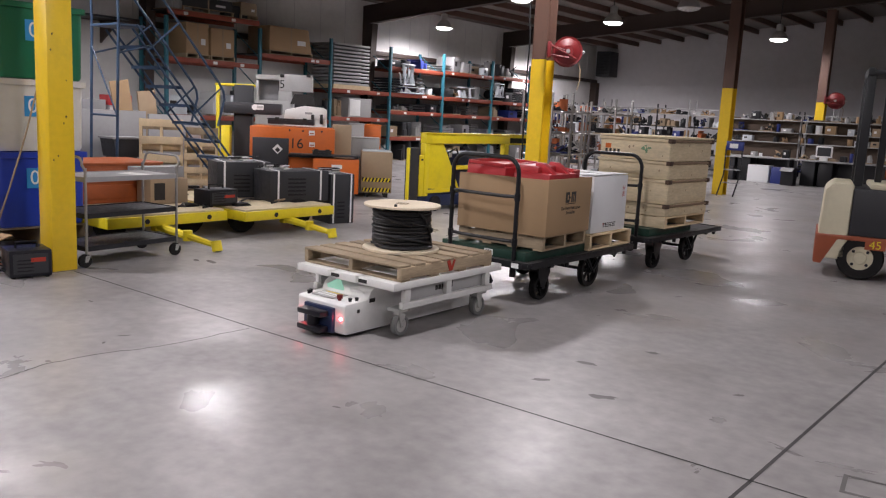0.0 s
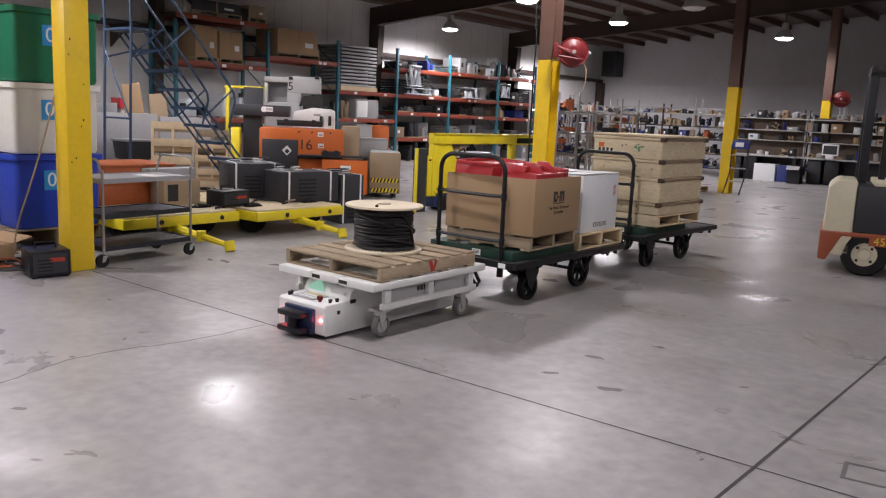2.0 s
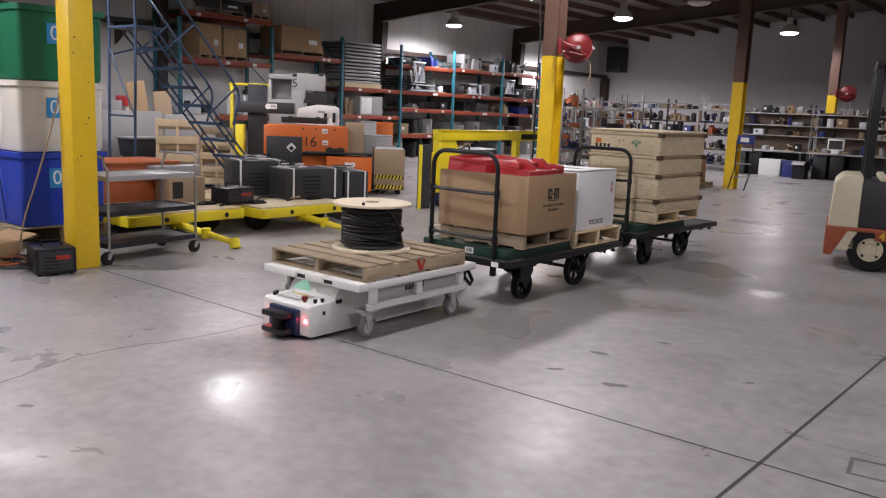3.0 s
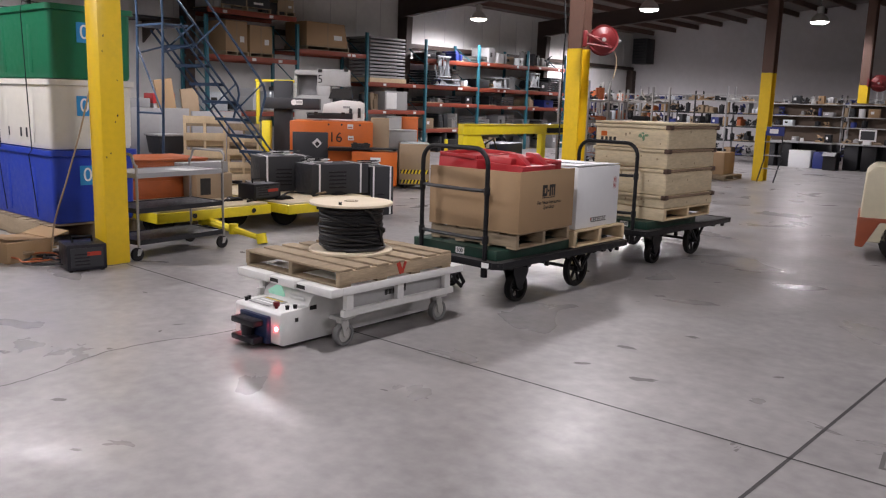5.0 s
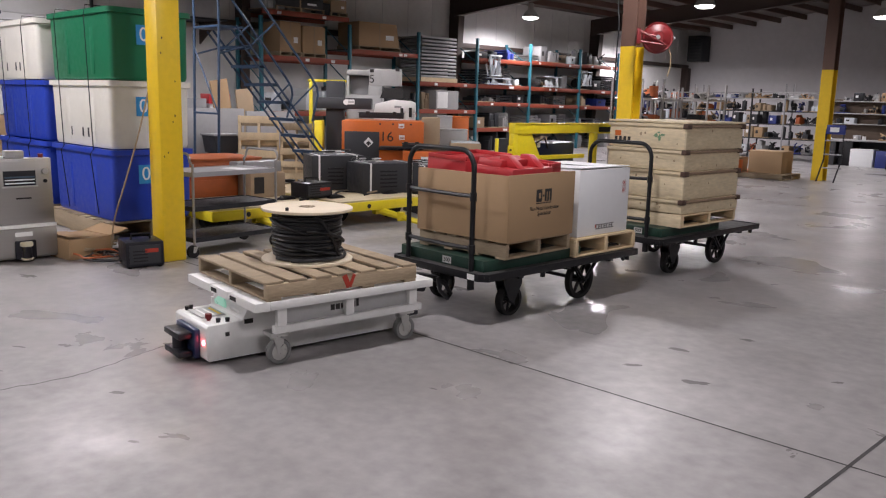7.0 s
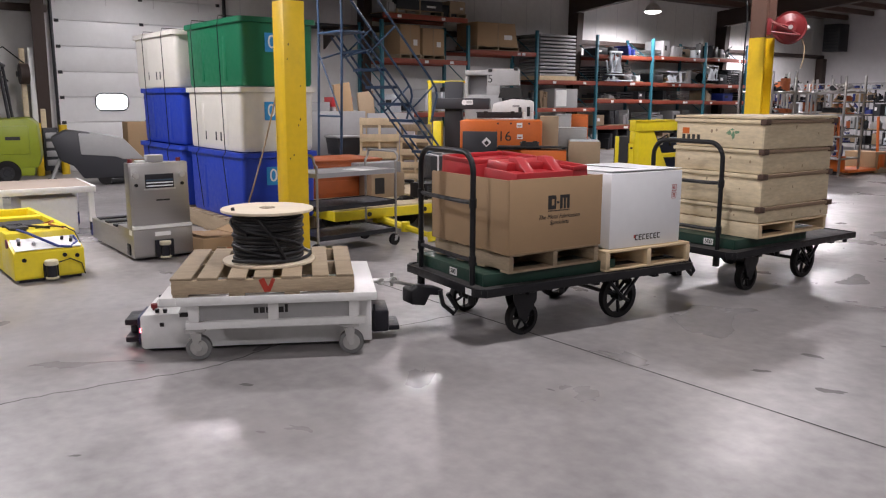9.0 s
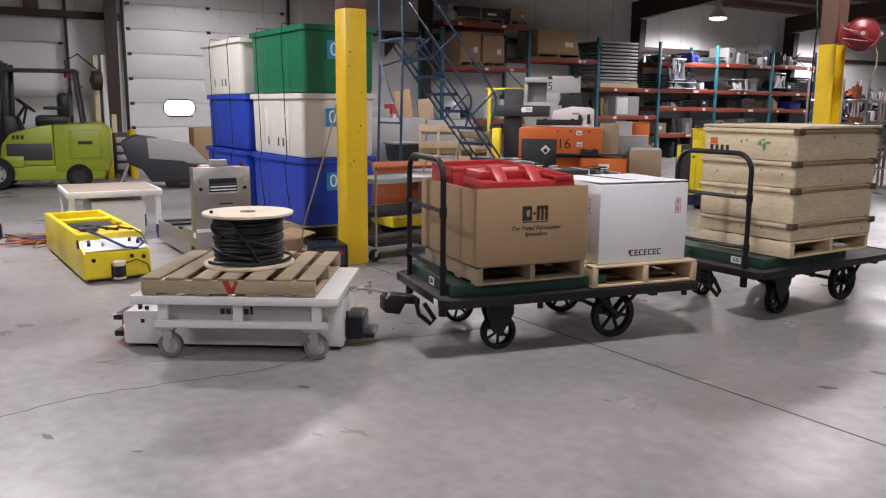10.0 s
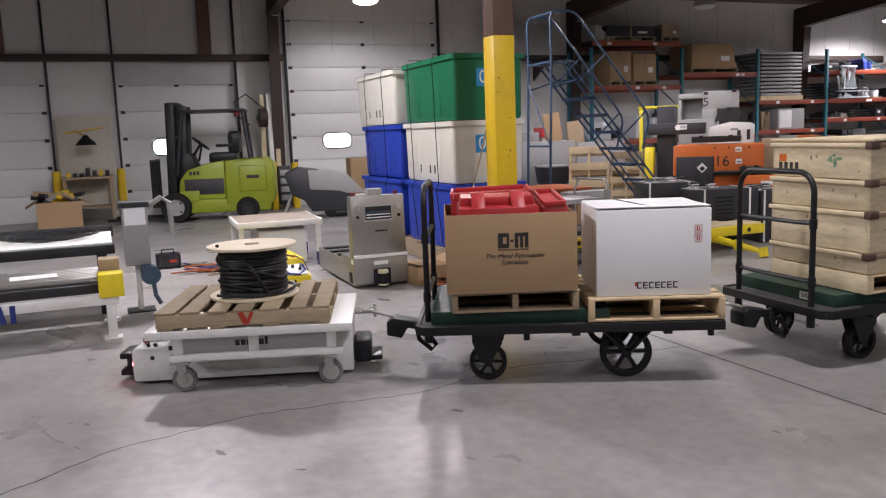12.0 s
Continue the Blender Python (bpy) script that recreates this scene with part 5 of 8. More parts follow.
orange_cabinet()
c = thing("control_box", "beige control box with a dark slot", "control box", pose(-8.75, 5.62, 0.323))
part("case", B(-0.15, 0.15, -0.25, 0.25, 0, 0.3, 0.01), M["tan"], c)
part("slot", B(0.15, 0.153, -0.2, -0.06, 0.05, 0.25), M["ink"], c)
part("bracket", B(-0.17, 0.02, -0.35, 0.28, 0.3, 0.43, 0.008), M["galv"], c)


def standing_pallet(x, y, h, w, lean, rnd, wood, rz=-35):
    p = thing("wooden_pallet", "pale wooden pallet standing upright on its edge", "pallet", pose(x, y, 0.02, 0, 0, rz) @ pose(0, 0, 0, 0, 90 - lean, 0) @ pose(-h / 2, 0, 0), "standing pallets")
    return pallet_parts(p, h, w, wood, 5, 0.1, rnd, 0.52)


standing_pallet(-11.35, 7.25, 1.22, 0.64, 5, 31, M["new_pallet"])
standing_pallet(-11.6, 7.42, 1.16, 0.64, 5, 32, M["pallet"])
standing_pallet(-11.0, 7.72, 0.92, 0.5, 9, 33, M["new_pallet"])
standing_pallet(-11.3, 7.95, 1.1, 0.5, 6, 34, M["pallet"])


def rolling_stair():
    """Warehouse ladder: channel stringers, open treads, back legs that run up into the guard rail, sloping handrails."""
    s = thing("rolling_ladder", "blue-grey steel rolling warehouse ladder with sloping handrails", "ladder", pose(-10.4, 0, 0))
    w, zt, y0 = 0.33, 2.48, 5.84
    run, rise, ya, za = 0.2115, 0.2475, 6.27, 2.222       # from tread to tread, and the uppermost tread
    u = Vector((0, run, -rise)).normalized()              # down the slope
    n = Vector((0, rise, run)).normalized()               # square to it
    yb = ya + run * 8.75
    zb = za - rise * 8.75
    for x in (-w, w):
        top, foot = Vector((x, ya - 0.2, za + 0.235)), Vector((x, yb, zb))
        bm = bmesh.new()
        for d in (-0.045, 0.04):
            rod(bm, top + n * d, foot + n * d, 0.016, 8)
        part("stringer", bm, M["ladder_blue"], s, "doubled tube stringer")
        rail = [Vector((x, y0, zt)), Vector((x, y0 - 0.01, 3.05)), Vector((x, y0 + 0.02, 3.12)), Vector((x, y0 + 0.09, 3.15)), Vector((x, 6.16, 3.15)), Vector((x, 6.25, 3.11)), Vector((x, 6.31, 3.05)),
                Vector((x, 6.70, 2.60)), Vector((x, 7.36, 1.83)), Vector((x, 7.45, 1.70)), Vector((x, 7.47, 1.58)), Vector((x, 7.36, 1.2))]
        hr = part("handrail", pipe(bmesh.new(), rail, 0.017, 8), M["ladder_blue"], s, "bent tube handrail")
        for y, z in ((6.72, 2.57), (7.42, 1.75)):
            a = Vector((x, y, z))
            part("rail_stay", rod(bmesh.new(), a, a - n * 0.6, 0.014, 6), M["ladder_blue"], hr)
        bm = bmesh.new()
        rod(bm, (x, y0, zt), (x, y0 - 0.06, 0.08), 0.019, 8)
        part("back_leg", bm, M["ladder_blue"], s)
        part("base_rail", rod(bmesh.new(), (x, y0 - 0.06, 0.1), (x, yb, 0.1), 0.019, 8), M["ladder_blue"], s)
        part("platform_strut", rod(bmesh.new(), (x, y0 - 0.01, 2.1), (x, ya + 0.05, za + 0.02), 0.013, 6), M["ladder_blue"], s)
    for k in range(9):
        y, z = ya + run * k, za - rise * k
        bm = bmesh.new()
        box(bm, -w + 0.01, w - 0.01, y - 0.085, y + 0.085, z - 0.006, z + 0.008, 0.003)
        for d in (-0.085, 0.08):
            box(bm, -w + 0.01, w - 0.01, y + d, y + d + 0.006, z - 0.035, z + 0.002)
        part("tread", bm, M["ladder_blue"], s, "folded steel tread")
    bm = bmesh.new()
    box(bm, -w, w, y0 - 0.02, ya - 0.05, zt - 0.03, zt, 0.004)
    part("platform", bm, M["ladder_blue"], s)
    for z in (0.42, 1.30):
        part("crossbar", rod(bmesh.new(), (-w, y0 - 0.035, z), (w, y0 - 0.035, z), 0.014, 6), M["ladder_blue"], s)
    part("guard_crossbar", rod(bmesh.new(), (-w, y0 + 0.05, 3.14), (w, y0 + 0.05, 3.14), 0.016, 8), M["ladder_blue"], s)
    part("back_brace", rod(bmesh.new(), (-w, y0 - 0.01, 2.2), (w, y0 - 0.035, 1.3), 0.011, 6), M["ladder_blue"], s)
    for x in (-w, w):
        for y in (y0 - 0.06, yb):
            part("caster", rod(bmesh.new(), (x - 0.015, y, 0.05), (x + 0.015, y, 0.05), 0.05, 14), M["rubber"], s)
    return s


rolling_stair()
for i, (y0, y1, h) in enumerate(((6.3, 7.7, 1.33), (7.75, 8.75, 1.29))):
    b = thing("barrier_panel", "flat grey partition panel standing on feet", "panel", group="grey panels")
    part("panel", B(-12.55, -12.5, y0, y1, 0.06, h, 0.006), M["galv"], b)
    for y in (y0 + 0.1, y1 - 0.1):
        part("foot", B(-12.8, -12.25, y - 0.03, y + 0.03, 0, 0.06, 0.005), M["dark_metal"], b)


t = thing("side_table", "grey steel side table standing behind the partition panels", "table", pose(-14.1, 7.7, 0))
part("top", B(-0.35, 0.35, -0.75, 0.75, 1.28, 1.31, 0.005), M["galv"], t)
for x in (-0.3, 0.3):
    for y in (-0.7, 0.7):
        part("leg", B(x - 0.02, x + 0.02, y - 0.02, y + 0.02, 0, 1.279), M["dark_metal"], t)
b = thing("red_tray", "shallow red plastic tray standing on the side table", "tray", pose(-14.05, 8.04, 1.311))
bm = bmesh.new()
for x0, x1, y0, y1, z0, z1 in ((-0.15, 0.15, -0.2, 0.2, 0.08, 0.09), (-0.16, -0.15, -0.22, 0.22, 0.08, 0.26), (0.15, 0.16, -0.22, 0.22, 0.08, 0.26), (-0.15, 0.15, -0.22, -0.2, 0.08, 0.26), (-0.15, 0.15, 0.2, 0.22, 0.08, 0.26)):
    box(bm, x0, x1, y0, y1, z0, z1)
part("tray", bm, M["red_plastic"], b)
part("stand", B(-0.12, 0.12, -0.18, 0.18, 0, 0.079, 0.004), M["white_card"], b, "white box under the tray")
carton("storage_box", "grey-green plastic box on the side table", -14.05, 7.52, 1.311, 0.3, 0.5, 0.17, 0, "galv")
for y, h, lean, mt in ((7.95, 1.78, 9, "cardboard"), (8.35, 1.62, 6, "tan")):
    solid("board_sheet", B(-0.02, 0.02, -0.17, 0.17, 0, h, 0.003), M[mt], "brown board sheet standing on end", "board", "standing boards", m=pose(-13.3, y, 0.06, lean, 0, 0))
b = thing("plastic_tub", "dark grey-green plastic tub on a stand before the panels", "tub", pose(-12.1, 7.02, 0))
bm = bmesh.new()
prism(bm, [(-0.2, 0.62), (0.2, 0.62), (0.25, 0.92), (-0.25, 0.92)], -0.2, 0.2, Matrix.Rotation(radians(90), 4, "Z"), 0.01)
part("tub", bm, M["dark_grey"], b)
part("rim", B(-0.22, 0.22, -0.27, 0.27, 0.9, 0.93, 0.006), M["galv"], b, "grey rim")
part("stand", B(-0.17, 0.17, -0.17, 0.17, 0, 0.619, 0.01), M["dark_metal"], b)
carton("stored_case", "large grey case on the wall shelf above the ladder platform", -17.9, 9.55, 3.3, 0.7, 1.2, 0.75, 0, "galv")
r = thing("wall_shelf", "dark steel wall shelf on brackets", "shelf", pose(-18.0, 9.6, 3.25))
part("board", B(-0.48, 0.45, -0.8, 0.8, 0, 0.045, 0.004), M["dark_metal"], r)
for y in (-0.6, 0.6):
    part("bracket", prism(bmesh.new(), [(-0.48, 0), (0.4, 0), (-0.48, -0.5)], y - 0.02, y + 0.02), M["dark_brown"], r)


# ---------------------------------------------------------------- orange machines
def machine_base(name, label, x0, x1, y0, y1, z0, z1, mt, category="machine", m=None):
    c = thing(name, label, category, m)
    part("body", B(x0, x1, y0, y1, z0 + 0.08, z1, 0.015), M[mt], c)
    for x in (x0 + 0.1, x1 - 0.1):
        for y in (y0 + 0.1, y1 - 0.1):
            part("foot", rod(bmesh.new(), (x, y, z0), (x, y, z0 + 0.081), 0.04, 10), M["dark_metal"], c)
    return c


YARD = pose(-11, 9.7, 0, 0, 0, -44)  # parked machines stand askew to the walls
m = machine_base("orange_machine", "orange floor vehicle with a black side panel and number sixteen", -1.10, 0.00, -0.83, 0.63, 0, 1.17, "orange", m=YARD)
part("battery_hatch", B(0.000, 0.030, -0.78, -0.16, 0.27, 0.98, 0.01), M["dark_grey"], m, "black battery hatch")
bm = bmesh.new()
box(bm, 0, 0.003, -0.062, 0.062, -0.062, 0.062, m=pose(0.031, -0.35, 0.79, 45))
part("hazard_label", bm, M["paper"], m, "white diamond hazard label")
bm = bmesh.new()
box(bm, 0, 0.002, -0.035, 0.03, -0.03, 0.035, m=pose(0.0345, -0.345, 0.775, 45))
part("label_print", bm, M["ink"], m)
lettering("16", 0.25, M["ink"], m, Matrix.Translation((0.003, -0.03, 0.89)) @ FACE_EAST, "number")
for y, z in ((0.23, 1.09), (0.24, 0.89)):
    part("label", B(0, 0.003, y - 0.05, y + 0.05, z - 0.04, z + 0.04), M["paper"], m)
    part("label_print", B(0.003, 0.005, y - 0.035, y + 0.035, z - 0.02, z + 0.0), M["rust_orange"], m)
part("rub_rail", B(0, 0.05, -0.17, 0.62, 0.66, 0.71, 0.005), M["dark_metal"], m)
for y in (-0.15, 0.08, 0.4):
    part("bolt", rod(bmesh.new(), (0, y, 1.12), (0.012, y, 1.12), 0.018, 8), M["ink"], m)
m = machine_base("orange_machine", "orange machine half with a steel top and white mark", 0.07, 0.36, 0.27, 1.06, 0, 0.68, "orange", m=YARD)
part("top_plate", B(0.06, 0.39, -0.13, 1.07, 0.715, 0.740, 0.004), M["dark_metal"], m)
part("mark", B(0.365, 0.368, 0.59, 0.77, 0.51, 0.58, 0), M["paper"], m)
m = machine_base("board_box", "tall brown board box behind the orange machine", -0.65, -0.15, 0.59, 0.92, 0, 1.25, "tan", "box", m=YARD)
m = machine_base("grey_cabinet", "tan-grey steel cabinet with hazard stripes beside the orange machine", -0.65, -0.04, 1.11, 1.66, 0, 0.81, "tan", "cabinet", m=YARD)
for z in (0.1, 0.28):
    band = part("hazard_band", B(-0.04, -0.036, 1.13, 1.64, z, z + 0.07), M["ink"], m, "black and yellow hazard band")
    for k in range(8):
        part("stripe", prism(bmesh.new(), [(1.14 + 0.062 * k, z), (1.17 + 0.062 * k, z), (1.195 + 0.062 * k, z + 0.07), (1.165 + 0.062 * k, z + 0.07)], 0.036, 0.033, Matrix.Rotation(radians(90), 4, "Z")), M["bright_yellow"], band)
part("film_cover", B(-0.6, -0.06, 1.13, 1.64, 0.811, 0.83, 0.004), M["film_wrap"], m, "crumpled clear film")
m = machine_base("black_machine", "dark grey machine head on a mast with a white mark", -1.65, -1.35, -1.27, -0.93, 0, 1.88, "dark_grey", m=YARD)
part("head", B(-1.650, -1.200, -1.44, -0.39, 1.35, 1.56, 0.02), M["dark_grey"], m)
part("mark", B(-1.2, -1.196, -0.87, -0.71, 1.44, 1.53), M["paper"], m)
part("mark", rod(bmesh.new(), (-1.2, -0.87, 1.48), (-1.195, -0.87, 1.48), 0.055, 10), M["paper"], m)
part("mark_print", B(-1.196, -1.194, -0.83, -0.72, 1.46, 1.51), M["grey_side"], m)
m = thing("white_machine", "light grey machine hood with a recess and number five", "machine", YARD)
part("hood", B(-3.010, -2.410, -0.52, 0.14, 1.82, 2.16, 0.02), M["grey_side"], m)
part("hood_top", B(-3.010, -2.410, -0.98, -0.51, 2.03, 2.13, 0.012), M["grey_side"], m)
part("side_cheek", B(-3.012, -2.412, -0.98, -0.92, 0.0, 2.01, 0.008), M["grey_side"], m)
part("body", B(-2.995, -2.415, -0.95, -0.24, 0.0, 1.63, 0.015), M["grey_side"], m)
# a darker grey than the hood paints the recess's inner shade
part("recess", B(-2.950, -2.750, -0.98, -0.52, 1.62, 2.04, 0.008), M["galv"], m, "recess with its shade put into a greyer sheet")
part("neck", B(-2.970, -2.420, -0.53, -0.25, 1.59, 1.83, 0.01), M["grey_side"], m)
lettering("5", 0.23, M["ink"], m, Matrix.Translation((-2.407, -0.46, 1.95)) @ FACE_EAST, "number")
part("bracket", B(-2.410, -2.380, -0.50, -0.42, 2.09, 2.15, 0.004), M["ink"], m)
part("bracket", B(-2.410, -2.380, 0.02, 0.10, 2.12, 2.18, 0.004), M["ink"], m)
part("window", prism(bmesh.new(), [(-0.29, 1.57), (0.20, 1.57), (0.18, 1.78), (-0.21, 1.78)], 2.40, 2.34, Matrix.Rotation(radians(90), 4, "Z")), M["ink"], m, "dark slanted window")
m = machine_base("white_machine", "white wedge-shaped machine cover with dark grips", -2.2, -1.84, -0.38, 0.45, 0, 1.29, "white", m=YARD)
part("cover", prism(bmesh.new(), [(-0.38, 1.29), (0.45, 1.29), (0.45, 1.49), (0.37, 1.53), (0.02, 1.55), (-0.35, 1.46)], 2.2, 1.84, Matrix.Rotation(radians(90), 4, "Z"), 0.012), M["white"], m, "sloping white cover")
part("badge", B(-1.84, -1.837, 0.03, 0.17, 1.39, 1.43), M["galv"], m)
part("grip", B(-1.830, -1.780, 0.15, 0.21, 1.20, 1.39, 0.01), M["ink"], m)
part("grip", B(-1.830, -1.780, 0.32, 0.38, 1.21, 1.40, 0.01), M["ink"], m)
for x, y, z, L, W, H, mt, lab in (
    (-0.50, -0.15, 1.21, 0.40, 0.81, 0.10, "dark_metal", "dark steel gearbox lying on the orange machine"),
    (-1.90, 1.04, 0.00, 0.60, 0.29, 1.26, "light_grey", "light grey upright equipment case"),
    (-2.25, 1.35, 0.00, 0.70, 0.36, 1.25, "orange", "orange steel parts cabinet"),
    (-0.95, 1.19, 0.00, 0.50, 0.52, 1.03, "light_grey", "light grey low machine"),
    (0.25, 0.42, 0.72, 0.20, 0.32, 0.09, "dark_metal", "flat dark plate lying on the steel top"),
):
    c = thing("equipment_box", lab, "equipment", YARD @ pose(x, y, z))
    part("case", B(-L / 2, L / 2, -W / 2, W / 2, 0, H - 0.02, 0.015), M[mt], c)
    part("lid", B(-L / 2 - 0.008, L / 2 + 0.008, -W / 2 - 0.008, W / 2 + 0.008, H - 0.02, H, 0.006), M[mt], c)
    for k in (-0.3, 0.3):
        part("latch", B(L / 2, L / 2 + 0.012, W * k - 0.035, W * k + 0.035, H * 0.6, H * 0.6 + 0.06), M["ink"], c)

frame_thing = thing("gantry_mast", "yellow square tube mast frame standing on the floor", "frame", YARD)
for y0, y1 in ((-1.69, -1.62), (-1.15, -1.05)):
    part("post", B(-2.06, -2.0, y0, y1, 0, 1.86, 0.008), M["bright_yellow"], frame_thing)
part("crossbar", B(-2.07, -1.99, -1.71, -0.94, 1.86, 1.91, 0.01), M["bright_yellow"], frame_thing)
solid("yellow_post", B(-1.2, -0.9, -1.44, -1.28, 0, 1.13, 0.015, YARD), M["bright_yellow"], "yellow steel post with a square section", "post")

# ---------------------------------------------------------------- yellow stacker by the second column
def stacker():
    s = thing("yellow_stacker", "yellow steel gantry stacker with a raised beam and legs", "stacker", pose(-8.35, 0.1, 0))
    flat = Matrix.Rotation(radians(90), 4, "Z")
    part("gusset", prism(bmesh.new(), [(9.93, 0.36), (10.81, 0.28), (10.33, 1.05), (10.33, 1.08), (9.86, 1.08)], -0.03, 0.03, flat, 0.006), M["bright_yellow"], s, "bright yellow welded side plate")
    part("gusset_edge", B(0.03, 0.06, 9.9, 10.78, 0.28, 0.34, 0.006), M["bright_yellow"], s)
    part("top_beam", B(-0.06, 0.06, 9.84, 12.16, 1.065, 1.22, 0.01), M["bright_yellow"], s)
    part("beam_flange", B(-0.08, 0.08, 9.84, 12.16, 1.221, 1.235, 0.003), M["bright_yellow"], s)
    part("leg", B(-0.05, 0.05, 12.02, 12.15, 0.0, 1.064, 0.008), M["bright_yellow"], s)
    part("leg", B(-0.05, 0.05, 9.84, 9.95, 0.24, 1.064, 0.008), M["bright_yellow"], s)
    part("channel_top", B(-0.06, 0.06, 12.162, 13.28, 1.17, 1.235, 0.005), M["bright_yellow"], s)
    part("channel_web", B(-0.05, -0.03, 12.162, 13.28, 1.075, 1.169), M["dark_metal"], s, "dark channel web")
    part("channel_lip", B(-0.06, 0.06, 12.162, 13.28, 1.05, 1.074, 0.004), M["bright_yellow"], s)
    part("leg", B(-0.05, 0.05, 13.18, 13.28, 0.0, 1.049, 0.008), M["bright_yellow"], s)
    part("side_rail", B(-0.2, -0.12, 10.4, 12.02, 0.62, 0.69, 0.006), M["bright_yellow"], s)
    part("machine_body", B(-0.75, -0.25, 10.7, 11.9, 0.14, 0.9, 0.05), M["navy"], s, "dark blue machine body")
    part("base_frame", B(-0.24, 0.05, 9.9, 11.2, 0.06, 0.25, 0.02), M["navy"], s, "dark blue base")
    part("hose", pipe(bmesh.new(), [(-0.23, 10.5, 0.75), (-0.18, 10.7, 0.9), (-0.2, 10.95, 0.98), (-0.24, 11.1, 0.8)], 0.015, 6), M["black"], s)
    part("tag", B(-0.249, -0.246, 10.82, 10.9, 0.82, 0.95), M["paper"], s)
    part("mast", B(-0.06, 0.03, 9.5, 9.73, 0.0, 1.0, 0.01), M["dark_grey"], s, "dark mast with a yellow edge")
    part("mast_edge", B(0.0, 0.04, 9.455, 9.499, 0.0, 1.0, 0.005), M["bright_yellow"], s)
    part("bracket", B(-0.05, 0.04, 9.732, 9.839, 0.24, 0.88, 0.008), M["bright_yellow"], s)
    part("bracket_hole", B(0.04, 0.043, 9.76, 9.81, 0.8, 0.83), M["ink"], s)
    for y in (10.1, 11.0):
        part("wheel", rod(bmesh.new(), (-0.1, y, 0.12), (0.1, y, 0.12), 0.12, 18), M["rubber"], s)
    return s


stacker()


def hose_reel(x, y, z, g, rz):
    """Spring reel: two dished red discs on a drum, a forked arm to the column, a stub of hose."""
    r = thing("hose_reel", "dull red steel hose reel mounted on the column", "hose reel", pose(x, y, z, 0, 0, rz), "hose reels")
    for yy, f in ((-0.1, -1), (0.1, 1)):
        prof = [(0.03, 0.05), (0.1 * g, 0.055), (0.13 * g, 0.03), (0.2 * g, 0.022), (0.24 * g, 0.0), (0.27 * g, 0.006), (0.275 * g, 0.0), (0.27 * g, -0.008), (0.2 * g, -0.004), (0.03, -0.004)]
        part("side_disc", lathe(bmesh.new(), prof, 32, Matrix.Translation((0, yy, 0)) @ Matrix.Rotation(radians(-90 * f), 4, "X")), M["red"], r, "dished red side disc")
    part("drum", rod(bmesh.new(), (0, -0.095, 0), (0, 0.095, 0), 0.215 * g, 24), M["rubber"], r, "wound black hose")
    part("hub", rod(bmesh.new(), (0, -0.2, 0), (0, 0.16, 0), 0.03, 14), M["zinc"], r)
    bm = bmesh.new()
    rod(bm, (0, -0.17, 0), (-0.27, -0.17, 0.07), 0.018, 8)
    rod(bm, (0.16 * g, -0.17, -0.14 * g), (-0.27, -0.17, 0.09), 0.018, 8)
    rod(bm, (0.16 * g, -0.17, -0.14 * g), (-0.27, -0.17, -0.06), 0.016, 8)
    box(bm, -0.31, -0.25, -0.19, 0.06, -0.1, 0.13, 0.008)
    part("bracket", bm, M["red"], r, "red forked mounting arm")
    part("hose_stop", lathe(bmesh.new(), [(0.01, -0.03), (0.035, -0.01), (0.035, 0.015), (0.01, 0.03)], 12, pose(0.29 * g, 0, 0.0)), M["lamp_off"], r, "pale hose stop ball")
    part("hose_tail", pipe(bmesh.new(), [(0.2 * g, -0.05, -0.17 * g), (0.26 * g, -0.05, -0.26), (0.26 * g, -0.05, -0.42), (0.22 * g, -0.05, -0.56)], 0.009, 6), M["tan"], r)
    return r


hose_reel(-6.58, 11.12, 2.555, 0.81, 34)
hose_reel(-6.475, 26.71, 2.5, 0.9, 6)
lead([(-7.2, 11.0, 4.2), (-7.22, 11.0, 3.2), (-7.18, 10.99, 2.7), (-7.2, 11.0, 2.2), (-7.2, 11.0, 0.6)], 0.012, "black", "dark conduit strapped to the second column")


# ---------------------------------------------------------------- pallet racking
def rack_bay(y0, y1, levels, x=-17.3, depth=1.05, top=3.45):
    r = thing("pallet_rack", "pallet rack bay with teal uprights and orange beams, filled with parts", "rack", group="pallet racking")
    for xx in (x, x - depth):
        for y in (y0,):
            part("upright", B(xx - 0.04, xx + 0.04, y - 0.04, y + 0.04, 0, top, 0.004), M["rack_teal"], r)
    bm = bmesh.new()
    for k in range(4):
        z = 0.3 + k * 0.8
        rod(bm, (x, y0, z), (x - depth, y0, z + 0.7), 0.015, 5)
    part("brace", bm, M["rack_teal"], r)
    for z in levels:
        for xx in (x, x - depth):
            part("beam", B(xx - 0.025, xx + 0.025, y0 + 0.04, y1 - 0.04, z - 0.12, z, 0.004), M["rack_orange"], r)
        part("shelf_deck", B(x - depth + 0.03, x - 0.03, y0 + 0.04, y1 - 0.04, z - 0.03, z - 0.003), M["dark_metal"], r)
        rr = random.Random(int(y0 * 7 + z * 31))
        for k in range(2):
            yy = rr.uniform(y0 + 0.3, y1 - 0.4)
            part("bay_label", B(x + 0.0255, x + 0.027, yy, yy + 0.12, z - 0.1, z - 0.03), M["paper"], r)
    return r


